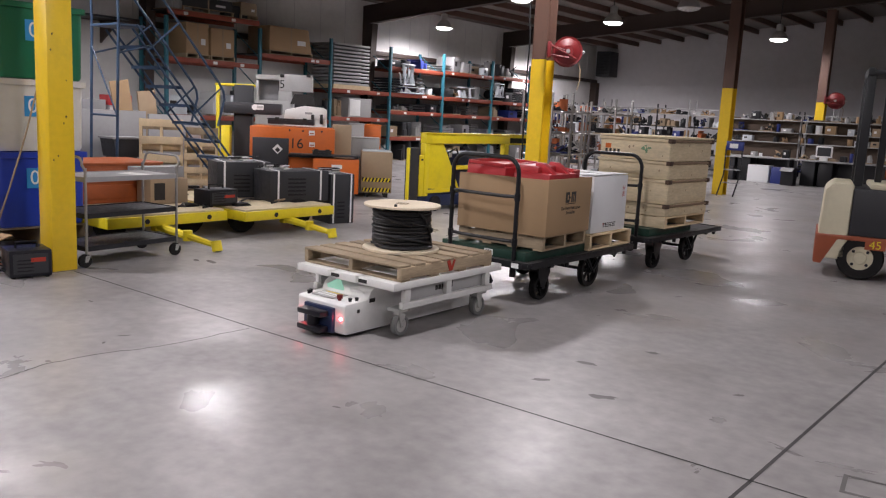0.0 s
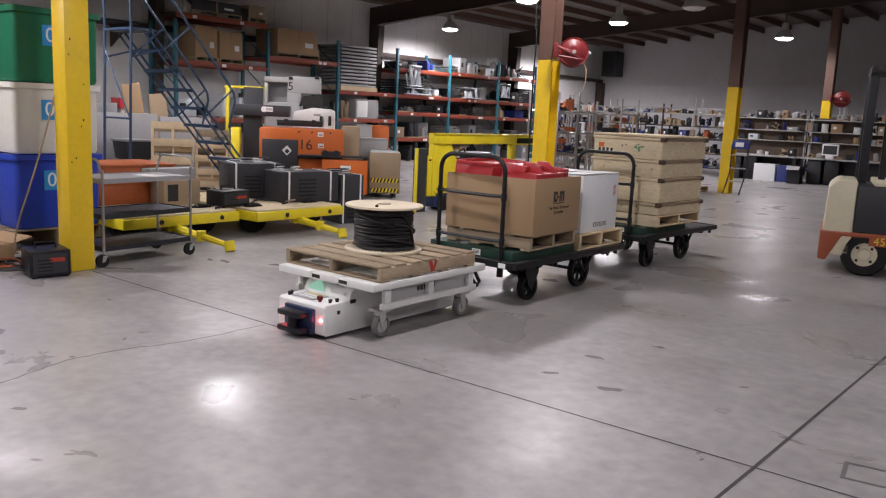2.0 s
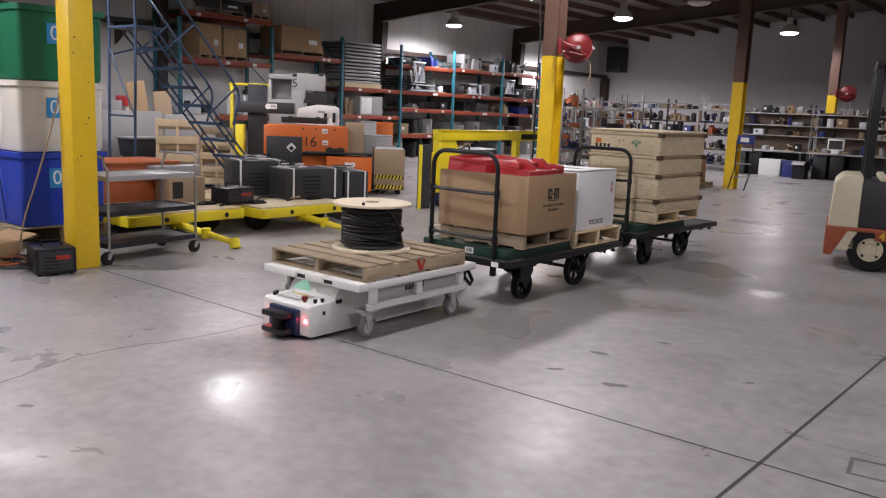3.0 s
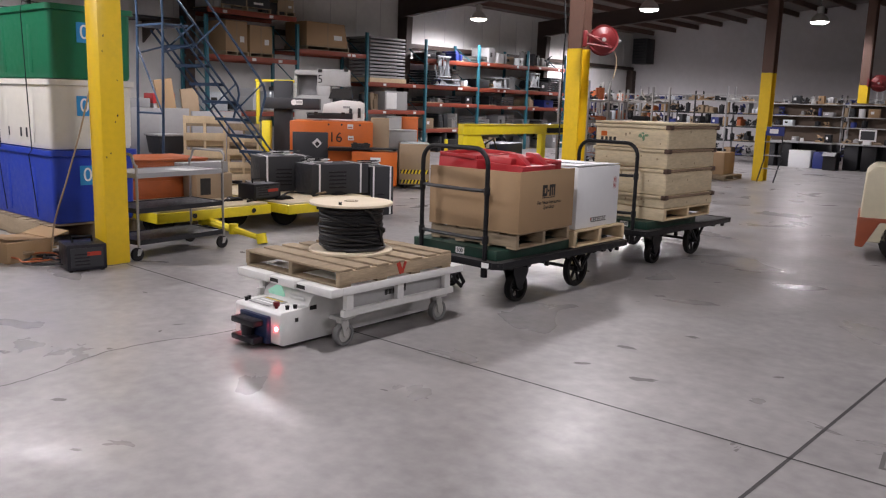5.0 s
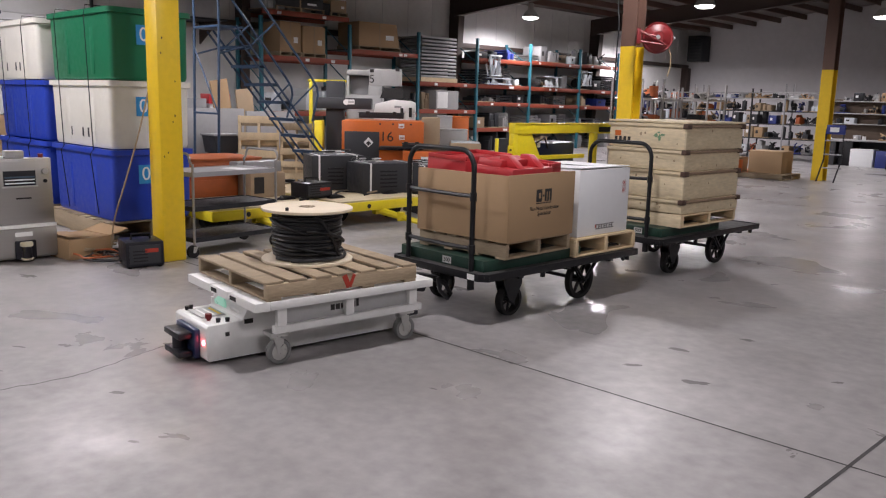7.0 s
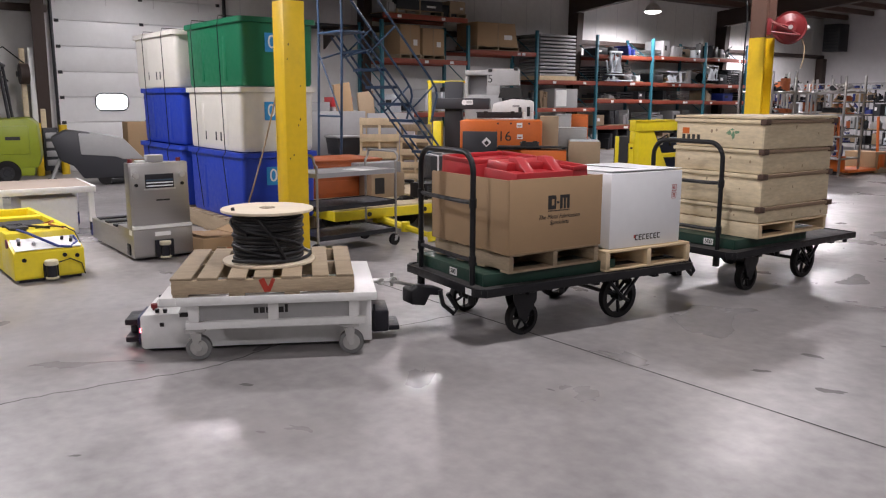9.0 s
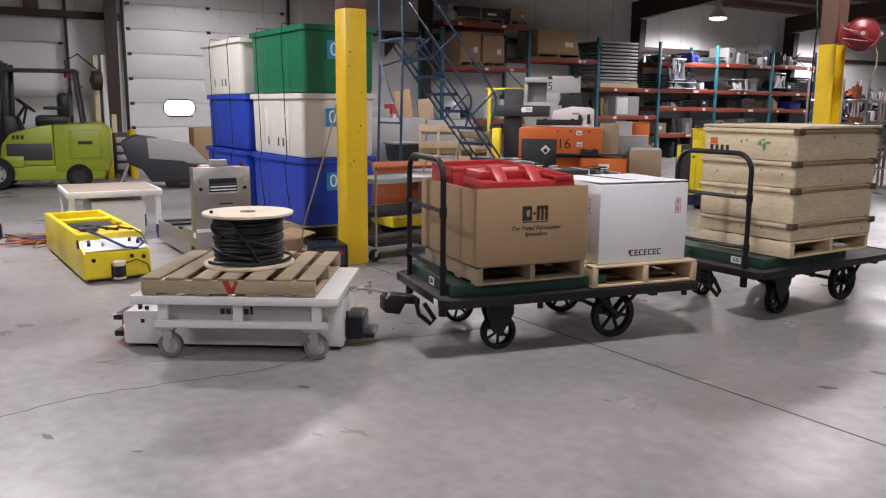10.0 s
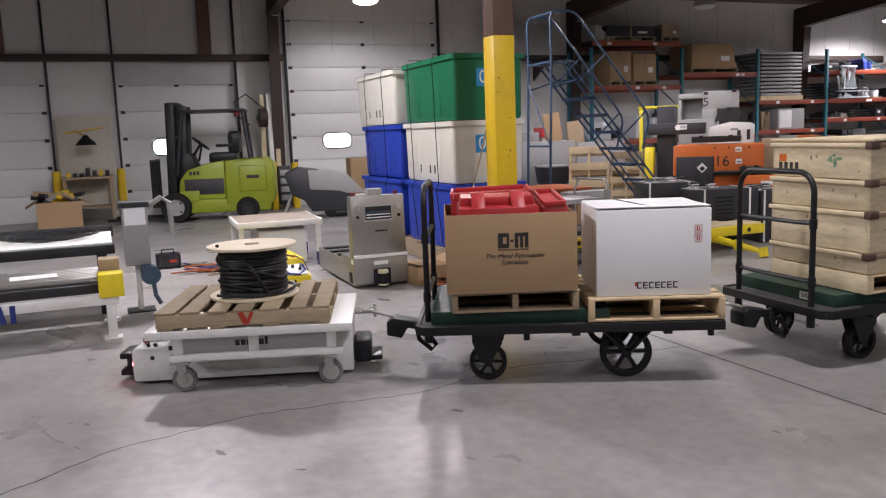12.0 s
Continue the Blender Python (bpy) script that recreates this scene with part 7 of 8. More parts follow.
def lime_truck():
    """Sit-down lift truck facing south (-y): local x runs from mast to tail."""
    f = thing("forklift", "lime green electric forklift with a black mast, parked by the dock", "forklift", pose(-17.15, 0.85, 0, 0, 0, 77))
    bm = bmesh.new()
    prism(bm, [(0.35, 0.16), (2.28, 0.16), (2.3, 0.3), (2.28, 0.42), (0.35, 0.42)], -0.5, 0.5, None, 0.02)
    part("chassis", bm, M["lime"], f)
    bm = bmesh.new()
    prism(bm, [(1.45, 0.3), (2.36, 0.3), (2.42, 0.5), (2.38, 1.08), (2.24, 1.19), (1.45, 1.16)], -0.52, 0.52, None, 0.04)
    part("counterweight", bm, M["lime"], f, "lime green cast counterweight")
    part("hatch", B(1.72, 2.24, -0.535, -0.52, 0.55, 1.05, 0.02), M["lime"], f, "rounded side hatch")
    part("logo", B(1.86, 2.1, -0.539, -0.535, 0.8, 0.86), M["ink"], f, "dark maker's mark")
    bm = bmesh.new()
    prism(bm, [(0.55, 0.42), (1.45, 0.42), (1.45, 1.16), (1.15, 1.12), (0.75, 1.0), (0.6, 0.8)], -0.5, 0.5, None, 0.03)
    part("battery_cover", bm, M["lime"], f)
    part("side_panel", B(0.68, 1.42, -0.515, -0.5, 0.52, 0.82, 0.01), M["dark_grey"], f, "dark vented side panel")
    bm = bmesh.new()
    for k in range(3):
        box(bm, 0.78 + 0.07 * k, 0.83 + 0.07 * k, -0.512, -0.5, 0.9, 0.97)
    part("fleet_number", bm, M["ink"], f)
    for y in (-0.42, 0.42):
        tyre(f, 0.5, y * 1.2, 0.29, 0.18, "light_grey")
        tyre(f, 1.85, y * 1.2, 0.22, 0.16, "dark_metal")
    bm = bmesh.new()
    for y in (-0.36, 0.28):
        box(bm, 0.02, 0.19, y, y + 0.1, 0.08, 2.3, 0.008)
        box(bm, 0.22, 0.4, y + 0.03, y + 0.12, 0.08, 2.25, 0.008)
    for z in (0.45, 1.0, 1.6, 2.24):
        box(bm, 0.07, 0.25, -0.34, 0.34, z, z + 0.07, 0.005)
    for y in (-0.12, 0.12):
        rod(bm, (0.2, y, 0.3), (0.2, y, 2.1), 0.035, 10)
    part("mast", bm, M["black"], f, "black lift mast", pose(0.3, 0, 0, 0, 2, 0))
    part("carriage", B(-0.16, 0.05, -0.45, 0.45, 0.3, 0.45), M["black"], f, "", pose(0.22, 0, 0))
    for k in range(6):
        part("backrest_bar", B(-0.03, 0.0, -0.48 + k * 0.19, -0.455 + k * 0.19, 0.3, 1.18), M["black"], f, "", pose(0.09, 0, 0))
    part("backrest_rail", B(-0.03, 0.0, -0.5, 0.5, 1.18, 1.22), M["black"], f, "", pose(0.09, 0, 0))
    part("dash_cowl", prism(bmesh.new(), [(0.6, 0.8), (0.95, 0.95), (0.82, 1.3), (0.62, 1.36)], -0.34, 0.34, None, 0.02), M["black"], f, "black dashboard cowl")
    part("side_step", B(0.62, 0.95, -0.53, -0.5, 0.4, 0.6, 0.02), M["lime"], f)
    for k in range(3):
        part("control_lever", rod(bmesh.new(), (0.9, 0.1 + 0.08 * k, 1.15), (0.98, 0.1 + 0.08 * k, 1.5), 0.012, 6), M["black"], f)
    for y in (-0.35, 0.25):
        part("fork", B(-1.05, 0.0, y, y + 0.1, 0.05, 0.1, 0.01), M["black"], f, "", pose(0.22, 0, 0))
    bm = bmesh.new()
    for y in (-0.45, 0.45):
        rod(bm, (0.55, y, 0.9), (0.72, y, 2.12), 0.028, 8)
        rod(bm, (1.95, y, 1.1), (1.85, y, 2.12), 0.028, 8)
    box(bm, 0.68, 1.9, -0.48, 0.48, 2.1, 2.15, 0.012)
    part("overhead_guard", bm, M["dark_grey"], f, "dark overhead guard")
    part("seat", B(1.15, 1.7, -0.32, 0.32, 1.1, 1.32, 0.06), M["black"], f)
    part("armrest", B(1.3, 1.62, -0.36, -0.3, 1.42, 1.48, 0.02), M["black"], f)
    part("seat_back", B(1.52, 1.76, -0.3, 0.3, 1.28, 1.72, 0.08), M["black"], f)
    bm = bmesh.new()
    pipe(bm, [(0.98 + 0.15 * math.cos(a), 0.19 * math.sin(a), 1.5 - 0.12 * math.cos(a)) for a in [k * math.pi / 8 for k in range(16)]], 0.016, 6, True)
    rod(bm, (0.98, 0, 1.5), (0.75, 0, 1.15), 0.025, 8)
    rod(bm, (0.98, -0.18, 1.5), (0.98, 0.18, 1.5), 0.012, 6)
    part("steering_wheel", bm, M["black"], f)
    part("beacon", rod(bmesh.new(), (1.75, -0.35, 2.0), (1.75, -0.35, 2.1), 0.06, 12), M["red"], f)
    return f


lime_truck()


def scrubber():
    s = thing("floor_scrubber", "charcoal floor scrubber with a light grey hood, parked", "floor scrubber", pose(-15.75, 3.95, 0, 0, 0, 78))
    bm = bmesh.new()
    prism(bm, [(-0.75, 0.85), (-0.5, 0.98), (-0.1, 0.92), (0.45, 0.55), (0.75, 0.12), (-0.25, 0.12), (-0.4, 0.35), (-0.62, 0.45)], -0.34, 0.34, None, 0.03)
    part("body", bm, M["dark_grey"], s)
    bm = bmesh.new()
    prism(bm, [(-0.3, 0.93), (0.1, 0.9), (0.45, 0.82), (0.78, 0.45), (0.42, 0.45), (0.3, 0.5), (-0.28, 0.55)], -0.352, 0.352, None, 0.02)
    part("hood", bm, M["light_grey"], s, "light grey tank hood")
    for y in (-0.3, 0.3):
        part("wheel", rod(bmesh.new(), (0.1, y - 0.03, 0.12), (0.1, y + 0.03, 0.12), 0.12, 18), M["rubber"], s)
    part("squeegee", B(-0.85, -0.7, -0.45, 0.45, 0.01, 0.08, 0.01), M["rubber"], s)
    for y in (-0.2, 0.2):
        part("strut", rod(bmesh.new(), (-0.6, y, 0.5), (-0.8, y, 0.05), 0.025, 6), M["light_grey"], s)
    part("brush_deck", B(0.2, 0.8, -0.38, 0.38, 0.02, 0.12, 0.02), M["black"], s)
    return s


scrubber()
for i, (y0, y1, h) in enumerate(((4.75, 5.65, 1.08), (5.5, 6.5, 1.0))):
    solid("flat_carton", B(-16.9 - 0.1 * i, -16.55 - 0.1 * i, y0, y1, 0, h, 0.01, pose(0, 0, 0)), M["cardboard"], "flattened brown cardboard carton standing on edge", "cardboard stack", "cardboard stacks")
rk = thing("dock_equipment", "dark hose and strap rack beside the dock door", "equipment rack", pose(-17.9, 3.45, 0))
part("post", B(-0.1, 0.1, -0.12, 0.0, 0, 1.05, 0.01), M["yellow"], rk, "yellow bollard post")
part("panel", B(-0.06, 0.1, 0.02, 0.3, 0.1, 0.95, 0.02), M["dark_grey"], rk)
for k in range(4):
    part("control", B(0.1, 0.13, 0.06, 0.26, 0.2 + 0.18 * k, 0.32 + 0.18 * k, 0.01), M["galv"], rk)
for i, y in enumerate((3.22, 3.38, 3.52)):
    solid("wall_plank", B(X_W + 0.33, X_W + 0.38, y, y + 0.1, 0, 2.5 + 0.02 * i, 0.005), M["plywood"] if i != 1 else M["white"], "long pale plank leaning by the door column", "plank", "leaning planks")
solid("yellow_bollard", rod(bmesh.new(), (-18.05, 3.9, 0), (-18.05, 3.9, 1.0), 0.08, 14), M["yellow"], "yellow bollard beside the dock door", "bollard", "bollards")
for y in (-0.9, 0.3):
    solid("yellow_bollard", rod(bmesh.new(), (-18.0, y, 0), (-18.0, y, 1.05), 0.08, 14), M["yellow"], "yellow bollard beside the dock door", "bollard", "bollards")
hr = thing("hose_reel", "dark hose reel on the dock column", "hose reel", pose(X_W + 0.55, 3.25, 2.0))
part("drum", rod(bmesh.new(), (0, -0.08, 0), (0, 0.08, 0), 0.2, 20), M["dark_brown"], hr)
part("bracket", B(-0.24, 0.0, -0.1, 0.1, -0.05, 0.05), M["dark_metal"], hr)
part("hose", pipe(bmesh.new(), [(0.1, 0, 0.2), (0.1, -0.35, 0.5), (0.1, -0.6, 0.35), (0.1, -0.55, 0.05), (0.1, -0.3, -0.15)], 0.015, 6), M["rubber"], hr)


def wall_bench():
    b = thing("workbench", "small tan workbench with tools under a bracket lamp", "workbench", pose(-17.9, -0.3, 0))
    part("worktop", B(-0.35, 0.35, -0.5, 0.45, 0.88, 0.93, 0.006), M["tan"], b)
    for x in (-0.3, 0.3):
        for y in (-0.45, 0.4):
            part("leg", B(x - 0.03, x + 0.03, y - 0.03, y + 0.03, 0, 0.88), M["tan"], b)
    part("back_board", B(-0.42, -0.38, -0.55, 0.5, 0.3, 2.15, 0.004), M["board"], b)
    part("lower_shelf", B(-0.33, 0.33, -0.45, 0.4, 0.3, 0.33), M["tan"], b)
    rr = random.Random(8)
    for k in range(7):
        y = -0.42 + k * 0.12
        part("tool", B(-0.2, 0.15, y, y + 0.08, 0.93, 0.93 + rr.uniform(0.05, 0.2), 0.01), M[rr.choice(["dark_metal", "black", "tan", "yellow"])], b)
    bm = bmesh.new()
    lathe(bm, [(0.2, 0), (0.17, 0.06), (0.08, 0.14), (0.04, 0.2)], 18, pose(0.1, 0.0, 1.55))
    part("lamp_shade", bm, M["black"], b, "black bracket lamp shade")
    part("bulb", rod(bmesh.new(), (0.1, 0, 1.54), (0.1, 0, 1.56), 0.1, 14), M["lamp_off"], b)
    bm = bmesh.new()
    rod(bm, (0.1, 0, 1.72), (-0.38, -0.2, 1.85), 0.015, 6)
    rod(bm, (-0.36, -0.4, 1.8), (-0.36, 0.35, 1.9), 0.015, 6)
    part("arm", bm, M["yellow"], b)
    return b


wall_bench()
carton("cardboard_box", "brown carton heaped with scrap before the workbench", -16.6, -0.85, 0, 0.8, 0.75, 0.55, 4, open_top=True)
for k in range(14):
    solid("scrap_piece", B(-0.22, 0.22, -0.05, 0.05, -0.03, 0.03, 0.006), M[("dark_metal", "tan", "black", "galv", "yellow", "tan", "dark_grey")[k % 7]], "dark scrap offcut heaped in the carton", "scrap", "scrap pieces",
          m=pose(-16.75 + 0.05 * (k % 6), -1.16 + 0.1 * (k % 7), 0.53 + 0.035 * (k % 3) + 0.07 * (k // 7), 15 * k, 20 - 9 * (k % 5), 31 * k))


# ---------------------------------------------------------------- vehicles waiting beyond the aisle
def yellow_agv():
    """Low yellow chassis: vertical nose, sloping white panel, stepped deck with two open wells."""
    v = thing("guided_vehicle", "yellow guided vehicle chassis with a white sloping panel and loose wiring", "guided vehicle", pose(-7.48, 1.43, 0, 0, 0, 1))
    w = 0.28
    bm = bmesh.new()
    prism(bm, [(-0.5, 0.03), (-0.01, 0.03), (0.0, 0.05), (0.0, 0.255), (-0.012, 0.266), (-0.24, 0.338), (-0.26, 0.395), (-0.5, 0.395)], -w, w, None, 0.004)
    part("nose", bm, M["bright_yellow"], v, "yellow folded sheet nose")
    for y0, y1 in ((-w, -w + 0.05), (w - 0.05, w)):
        part("side_wall", B(-2.06, -0.501, y0, y1, 0.03, 0.395, 0.004), M["bright_yellow"], v)
    for x0, x1 in ((-2.06, -1.98), (-1.45, -1.3), (-0.75, -0.502)):
        part("cross_deck", B(x0, x1, -w + 0.051, w - 0.051, 0.3, 0.393, 0.004), M["bright_yellow"], v)
    part("well_floor", B(-2.0, -0.51, -w + 0.051, w - 0.051, 0.035, 0.2), M["bright_yellow"], v)
    part("seat_box", B(-1.27, -0.8, -0.2, 0.2, 0.201, 0.37, 0.01), M["dark_grey"], v, "dark electronics in the open well")
    slope = pose(0, 0, 0.27, 0, 17.5, 0)
    part("control_panel", B(-0.235, -0.015, -w + 0.02, w - 0.02, 0, 0.008, 0.003), M["white"], v, "white sloping control panel", slope)
    for y, d, mt in ((-0.21, 0.12, "black"), (-0.2, 0.19, "galv"), (-0.1, 0.1, "galv"), (0.14, 0.16, "black"), (0.2, 0.11, "black"), (0.22, 0.17, "galv")):
        part("switch", rod(bmesh.new(), (-d, y, 0.008), (-d, y, 0.036), 0.014, 10), M[mt], v, "", slope)
    bm = bmesh.new()
    rod(bm, (0.045, 0, 0.045), (0.045, 0, 0.145), 0.042, 16)
    box(bm, 0.0, 0.03, -0.06, 0.06, 0.03, 0.16, 0.008)
    sc = part("laser_scanner", bm, M["black_plastic"], v, "black laser scanner")
    part("scanner_cap", lathe(bmesh.new(), [(0.052, 0), (0.055, 0.01), (0.055, 0.035), (0.045, 0.045)], 18, pose(0.045, 0, 0.146)), M["cream"], sc, "cream scanner cap")
    part("scanner_foot", lathe(bmesh.new(), [(0.05, 0), (0.055, 0.008), (0.05, 0.018)], 18, pose(0.045, 0, 0.026)), M["cream"], sc)
    loops = (([(-0.3, -0.18, 0.42), (-0.2, -0.12, 0.40), (-0.1, -0.02, 0.345), (-0.02, 0.08, 0.29), (-0.02, 0.18, 0.275), (-0.09, 0.25, 0.31), (-0.16, 0.24, 0.345)], 0.012, "blue_box"),
             ([(-0.45, 0.0, 0.40), (-0.3, 0.08, 0.43), (-0.26, 0.2, 0.42), (-0.2, 0.26, 0.38), (-0.06, 0.27, 0.3)], 0.006, "black"),
             ([(0.03, 0.06, 0.16), (0.02, 0.16, 0.18), (0.015, 0.25, 0.13), (0.012, 0.275, 0.03)], 0.005, "black"),
             ([(-0.7, -0.22, 0.40), (-0.55, -0.1, 0.43), (-0.42, -0.2, 0.41), (-0.35, -0.1, 0.405)], 0.012, "black"),
             ([(-0.75, -0.05, 0.40), (-0.6, -0.2, 0.42), (-0.5, -0.05, 0.42), (-0.38, 0.1, 0.405)], 0.012, "black"),
             ([(-0.9, 0.15, 0.37), (-0.7, 0.2, 0.42), (-0.5, 0.12, 0.42), (-0.3, 0.2, 0.405)], 0.008, "rust_orange"))
    for pts, r, mt in loops:
        part("wire", pipe(bmesh.new(), pts, r, 6), M[mt], v)
    part("cable_bundle", B(-0.7, -0.42, -0.22, -0.06, 0.397, 0.425, 0.012), M["dark_grey"], v, "dark taped wire bundle")
    part("red_light", lathe(bmesh.new(), [(0.012, 0.0), (0.04, 0.0), (0.04, 0.012), (0.02, 0.014)], 16, pose(-0.2, -w - 0.001, 0.32, 90)), M["red"], v, "red ring light")
    for y, z in ((-0.2, 0.2), (0.22, 0.2), (0.12, 0.215)):
        part("knob", rod(bmesh.new(), (0, y, z), (0.012, y, z), 0.018, 12), M["black"], v)
    part("skirt", B(-2.0, -0.02, -w + 0.03, w - 0.03, 0.008, 0.031), M["black_plastic"], v)
    for x in (-0.4, -1.7):
        for y in (-0.2, 0.2):
            part("wheel", rod(bmesh.new(), (x, y - 0.02, 0.06), (x, y + 0.02, 0.06), 0.06, 14), M["rubber"], v)
    return v


yellow_agv()


def white_table():
    t = thing("lift_table", "white lift table cart with a bare wooden top", "cart", pose(-10.25, 1.93, 0, 0, 0, -3))
    part("top", B(-0.52, 0.5, -0.5, 0.46, 0.55, 0.572, 0.003), M["hardboard"], t, "bare grey-brown hardboard top")
    bm = bmesh.new()
    for a in ((-0.55, 0.53, -0.53, -0.5), (-0.55, 0.53, 0.46, 0.49), (-0.55, -0.52, -0.5, 0.46), (0.5, 0.53, -0.5, 0.46)):
        box(bm, a[0], a[1], a[2], a[3], 0.5, 0.57, 0.004)
    part("frame", bm, M["white"], t)
    for x in (-0.5, 0.48):
        for y in (-0.48, 0.44):
            part("leg", B(x - 0.03, x + 0.03, y - 0.03, y + 0.03, 0.16, 0.5, 0.004), M["white"], t)
            part("caster", rod(bmesh.new(), (x, y - 0.02, 0.075), (x, y + 0.02, 0.075), 0.075, 16), M["blue_box"], t)
            part("caster_fork", B(x - 0.025, x + 0.025, y - 0.03, y + 0.03, 0.06, 0.16, 0.004), M["dark_metal"], t)
    part("vehicle_body", B(-0.48, 0.42, -0.27, 0.3, 0.03, 0.45, 0.012), M["white"], t, "white guided vehicle beneath the table")
    part("column", rod(bmesh.new(), (0.1, 0, 0.45), (0.1, 0, 0.55), 0.04, 10), M["zinc"], t)
    return t


white_table()


def steel_unit():
    """Stainless low chassis with a tall front cabinet over a pale bumper lip."""
    u = thing("guided_vehicle", "stainless steel guided vehicle with an upright cabinet", "guided vehicle", pose(-7.86, 2.53, 0))
    w = 0.285
    part("base", prism(bmesh.new(), [(-1.5, 0.04), (-0.02, 0.03), (0.0, 0.05), (0.0, 0.31), (-0.5, 0.31), (-0.52, 0.26), (-1.5, 0.26)], -w, w, None, 0.005), M["steel"], u, "brushed stainless base")
    part("tower", prism(bmesh.new(), [(-0.19, 0.31), (-0.03, 0.31), (-0.05, 0.94), (-0.17, 0.94)], -w, w, None, 0.008), M["steel"], u, "brushed stainless upright cabinet")
    tilt = pose(-0.03, 0, 0.31, 0, -1.8, 0)
    part("fascia", B(0.0, 0.006, -w + 0.02, w - 0.02, 0.05, 0.61, 0.002), M["steel"], u, "brushed fascia plate", tilt)
    s = part("display", B(0.004, 0.011, -0.135, 0.14, 0.385, 0.52, 0.003), M["black_plastic"], u, "dark recessed rack of cards", tilt)
    part("display_bezel", B(0.004, 0.014, -0.15, 0.155, 0.368, 0.384, 0.002), M["zinc"], s)
    for k in range(2):
        part("card_edge", B(0.0112, 0.015, -0.125, 0.13, 0.402 + 0.03 * k, 0.413 + 0.03 * k), M["screen"], s, "pale blue card edge")
    part("card_stack", B(0.0112, 0.014, -0.125, 0.13, 0.455, 0.47), M["motor"], s)
    part("mark", B(0.006, 0.009, -0.04, 0.09, 0.262, 0.276), M["ink"], u, "small dark nameplate", tilt)
    part("bumper_strip", B(-0.03, 0.015, -w, w, 0.312, 0.342, 0.004), M["white"], u, "white bumper lip")
    for y in (-0.22, 0.22):
        part("button", rod(bmesh.new(), (0.006, y, 0.51), (0.03, y, 0.51), 0.028, 14), M["zinc"], u, "", tilt)
        part("key_switch", rod(bmesh.new(), (0.006, y, 0.42), (0.02, y, 0.42), 0.017, 12), M["black"], u, "", tilt)
    for y in (-0.24, 0.22):
        part("stop_button", rod(bmesh.new(), (-0.12, y, 0.94), (-0.12, y, 0.975), 0.023, 12), M["red"], u, "red stop button")
    part("top_box", B(-0.15, -0.06, -0.1, 0.06, 0.941, 1.01, 0.008), M["light_grey"], u)
    part("top_tool", B(-0.14, -0.08, -0.2, -0.11, 0.941, 0.962, 0.006), M["white"], u)
    bm = bmesh.new()
    rod(bm, (0.04, 0, 0.045), (0.04, 0, 0.15), 0.042, 16)
    box(bm, 0.0, 0.03, -0.09, 0.09, 0.03, 0.2, 0.01)
    sc = part("laser_scanner", bm, M["black_plastic"], u, "black laser scanner")
    part("scanner_cap", lathe(bmesh.new(), [(0.05, 0), (0.055, 0.008), (0.055, 0.03), (0.045, 0.04)], 18, pose(0.04, 0, 0.151)), M["cream"], sc, "cream scanner cap")
    part("scanner_foot", lathe(bmesh.new(), [(0.05, 0), (0.055, 0.008), (0.05, 0.018)], 18, pose(0.04, 0, 0.026)), M["cream"], sc)
    part("label", B(0.0, 0.002, -0.08, 0.07, 0.235, 0.275), M["paper"], u, "pale maker's plate")
    part("side_scanner", B(-0.2, -0.1, -w - 0.012, -w, 0.05, 0.16, 0.008), M["black_plastic"], u)
    part("side_label", B(-0.12, -0.04, -w - 0.002, -w, 0.25, 0.3), M["white"], u)
    for x in (-1.3, -1.0, -0.7):
        part("tray_rib", B(x - 0.06, x + 0.06, -w + 0.02, w - 0.02, 0.261, 0.28, 0.004), M["dark_metal"], u, "dark deck rib")
    part("switch_rod", rod(bmesh.new(), (-0.7, -0.05, 0.28), (-0.72, -0.05, 0.38), 0.01, 6), M["ink"], u)
    for x in (-0.3, -1.2):
        for y in (-0.2, 0.2):
            part("wheel", rod(bmesh.new(), (x, y - 0.02, 0.045), (x, y + 0.02, 0.045), 0.045, 14), M["rubber"], u)
    return u


steel_unit()
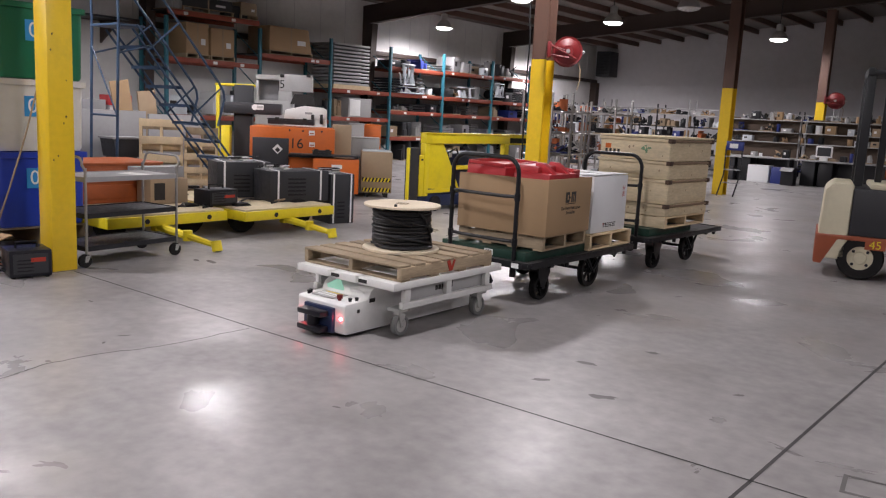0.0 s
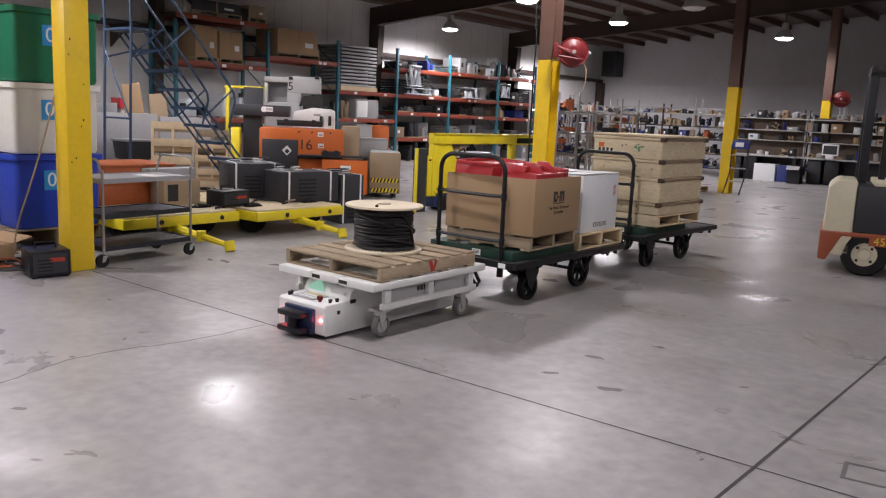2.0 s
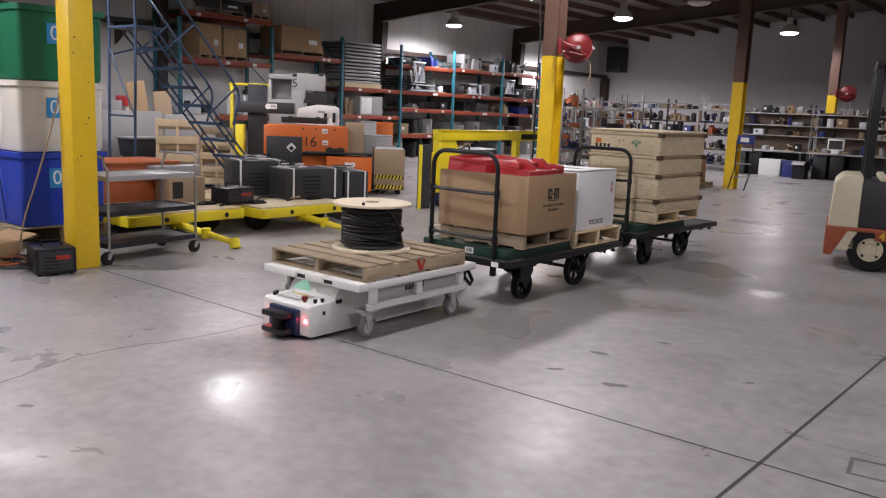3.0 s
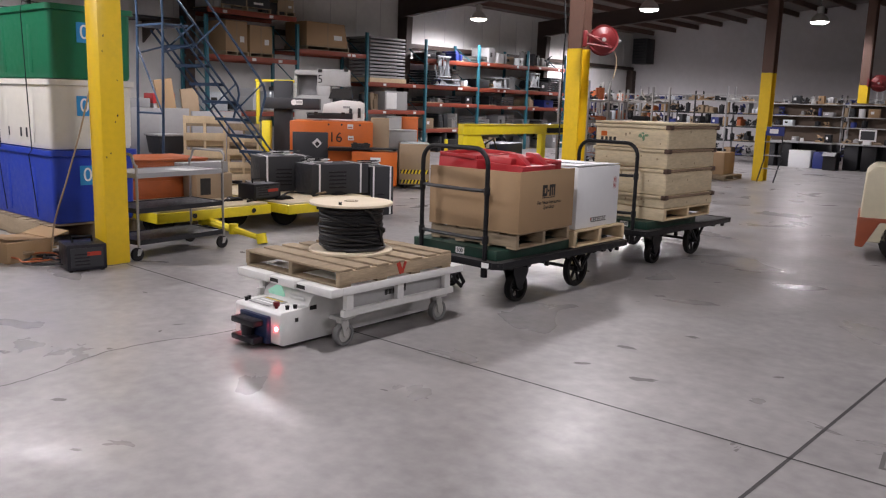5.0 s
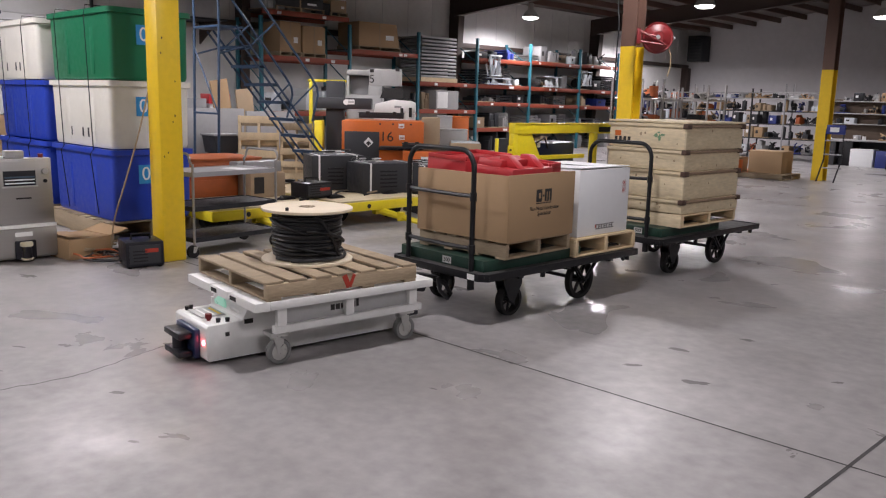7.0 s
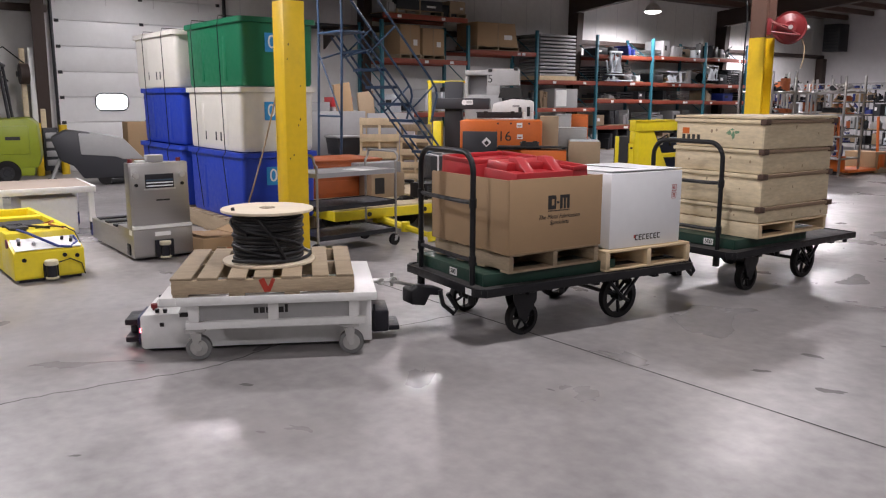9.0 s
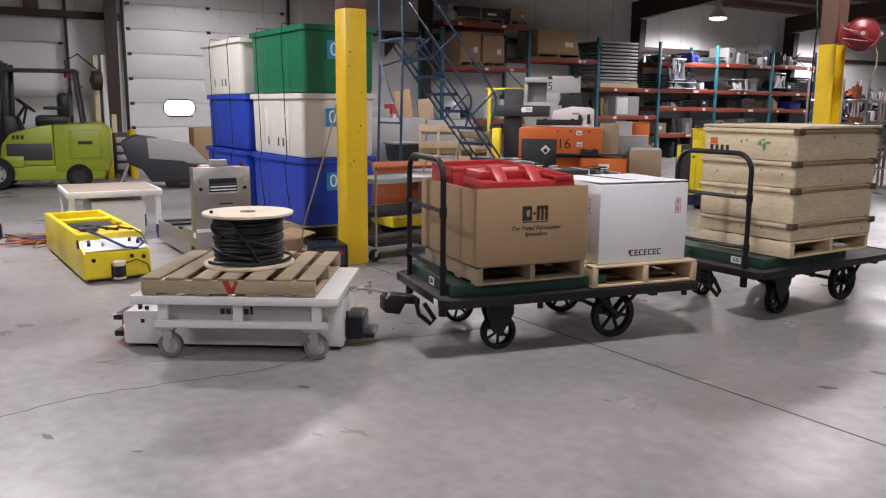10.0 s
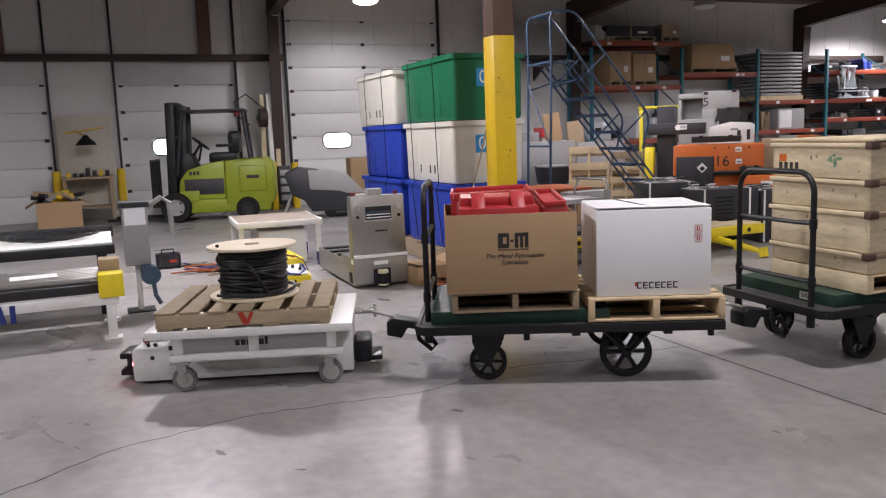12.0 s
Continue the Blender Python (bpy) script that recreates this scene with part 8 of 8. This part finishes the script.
# conveyor and welding tables at the south end
def roller_conveyor():
    c = thing("infeed_table", "steel bar-topped infeed table on white legs", "conveyor", pose(-7.0, 0, 0))
    x0, x1, y0, y1 = -0.75, 0.0, -3.2, 0.02
    bm = bmesh.new()
    for x in (x0, x1 - 0.05):
        box(bm, x, x + 0.05, y0, y1, 0.37, 0.445, 0.006)
    part("side_rail", bm, M["dark_metal"], c)
    for k in range(7):
        x = x0 + 0.1 + k * 0.092
        part("slide_bar", rod(bmesh.new(), (x, y0 + 0.03, 0.465), (x, y1 - 0.03, 0.465), 0.034, 12), M["steel"], c, "bright steel slide bar")
    part("front_beam", B(x1, x1 + 0.06, y0, y1, 0.28, 0.36, 0.006), M["white"], c)
    for y in (-0.05, -1.6, -3.1):
        for x in (x0 + 0.04, x1 + 0.02):
            part("leg", B(x - 0.035, x + 0.035, y - 0.035, y + 0.035, 0.012, 0.36, 0.004), M["white"], c, "white square leg")
            part("foot_plate", B(x - 0.07, x + 0.07, y - 0.07, y + 0.07, 0, 0.012), M["white"], c)
    part("end_guard", B(-0.14, 0.08, -0.13, 0.06, 0.34, 0.53, 0.01), M["bright_yellow"], c, "yellow end guard")
    part("junction_box", B(-0.35, -0.15, -0.12, 0.04, 0.48, 0.62, 0.008), M["tan"], c)
    for y, a in ((-0.98, 12), (-0.9, -14), (-0.83, 12), (-0.75, 0)):
        part("blue_mark", B(0.061, 0.066, -0.02, 0.02, -0.07, 0.07, 0, pose(0, y, 0.28, a)), M["blue_box"], c, "blue painted mark")
    part("paper", B(-0.5, -0.28, -0.75, -0.4, 0.5, 0.502, 0, pose(0, 0, 0, 0, 0, 6)), M["paper"], c, "white sheet on the bars")
    return c


roller_conveyor()
t = thing("cutting_table", "pale topped steel cutting table with coiled cables", "table", pose(-8.5, -1.5, 0))
part("top", B(-0.6, 0.45, -2.0, 1.5, 0.62, 0.66, 0.006), M["white"], t)
part("front_rail", B(0.45, 0.53, -2.0, 1.52, 0.56, 0.645, 0.006), M["dark_metal"], t, "dark steel edge rail")
part("back_rail", B(-0.68, -0.6, -2.0, 1.52, 0.6, 0.72, 0.006), M["dark_metal"], t)
for y in (-1.8, 0, 1.4):
    for x in (-0.55, 0.45):
        part("leg", B(x - 0.04, x + 0.04, y - 0.04, y + 0.04, 0, 0.62, 0.004), M["dark_metal"], t)
for k in range(4):
    rr = random.Random(k + 40)
    part("coiled_cable", pipe(bmesh.new(), [(-0.1 + (0.12 + 0.06 * k + 0.05 * rr.random()) * math.cos(a), 0.95 + (0.18 + 0.07 * k + 0.07 * rr.random()) * math.sin(a), 0.672 + 0.012 * k) for a in [j * 0.35 for j in range(19)]], 0.013, 6), M["black"], t)
p = thing("control_post", "grey control pedestal with a lit sheet and motor", "control post", pose(-7.95, 0.2, 0))
part("pedestal", B(-0.12, 0.12, -0.1, 0.12, 0.45, 0.98, 0.012), M["galv"], p)
part("stem", B(-0.1, -0.05, -0.02, 0.03, 0.012, 0.449, 0.004), M["white"], p, "slim white stem")
part("foot_plate", B(-0.2, 0.05, -0.12, 0.13, 0, 0.012, 0.003), M["dark_metal"], p)
part("motor_bracket", B(-0.06, 0.14, 0.03, 0.12, 0.3, 0.449, 0.01), M["motor"], p)
part("crank", pipe(bmesh.new(), [(0.2, 0.12, 0.3), (0.22, 0.13, 0.18), (0.22, 0.17, 0.1)], 0.02, 8), M["motor"], p, "bent blue-grey lever")
part("sheet", B(0.12, 0.124, -0.08, 0.1, 0.82, 1.0), M["screen"], p, "white instruction sheet")
part("hood", B(-0.14, 0.14, -0.12, 0.14, 0.98, 1.03, 0.01), M["dark_grey"], p)
bm = bmesh.new()
rod(bm, (0.1, 0.1, 0.38), (0.3, 0.1, 0.38), 0.075, 16)
rod(bm, (0.3, 0.1, 0.38), (0.32, 0.1, 0.38), 0.085, 16)
part("motor", bm, M["motor"], p, "blue-grey electric motor")
part("arm", pipe(bmesh.new(), [(0, 0.1, 0.95), (0, 0.25, 1.05), (0, 0.32, 1.0), (0, 0.33, 0.7)], 0.025, 8), M["light_grey"], p)


# ---------------------------------------------------------------- motion
def motions():
    for ob, path, off in RIDERS:
        walk(ob, [(t, pose(x, y, 0, 0, 0, a) @ off) for t, x, y, a in PATHS[path]])
    for wh, path, wx, wy, r in ROLLERS:
        rows, turn, last = [], 0.0, None
        for t, x, y, a in PATHS[path]:
            c, s = math.cos(radians(a)), math.sin(radians(a))
            p = Vector((x + c * wx - s * wy, y + s * wx + c * wy))
            if last is not None:
                turn += math.degrees((p - last).dot(Vector((c, s))) / r)
            last = p
            rows.append((t, pose(wx, wy, r, 0, turn, 0)))
        walk(wh, rows)


motions()
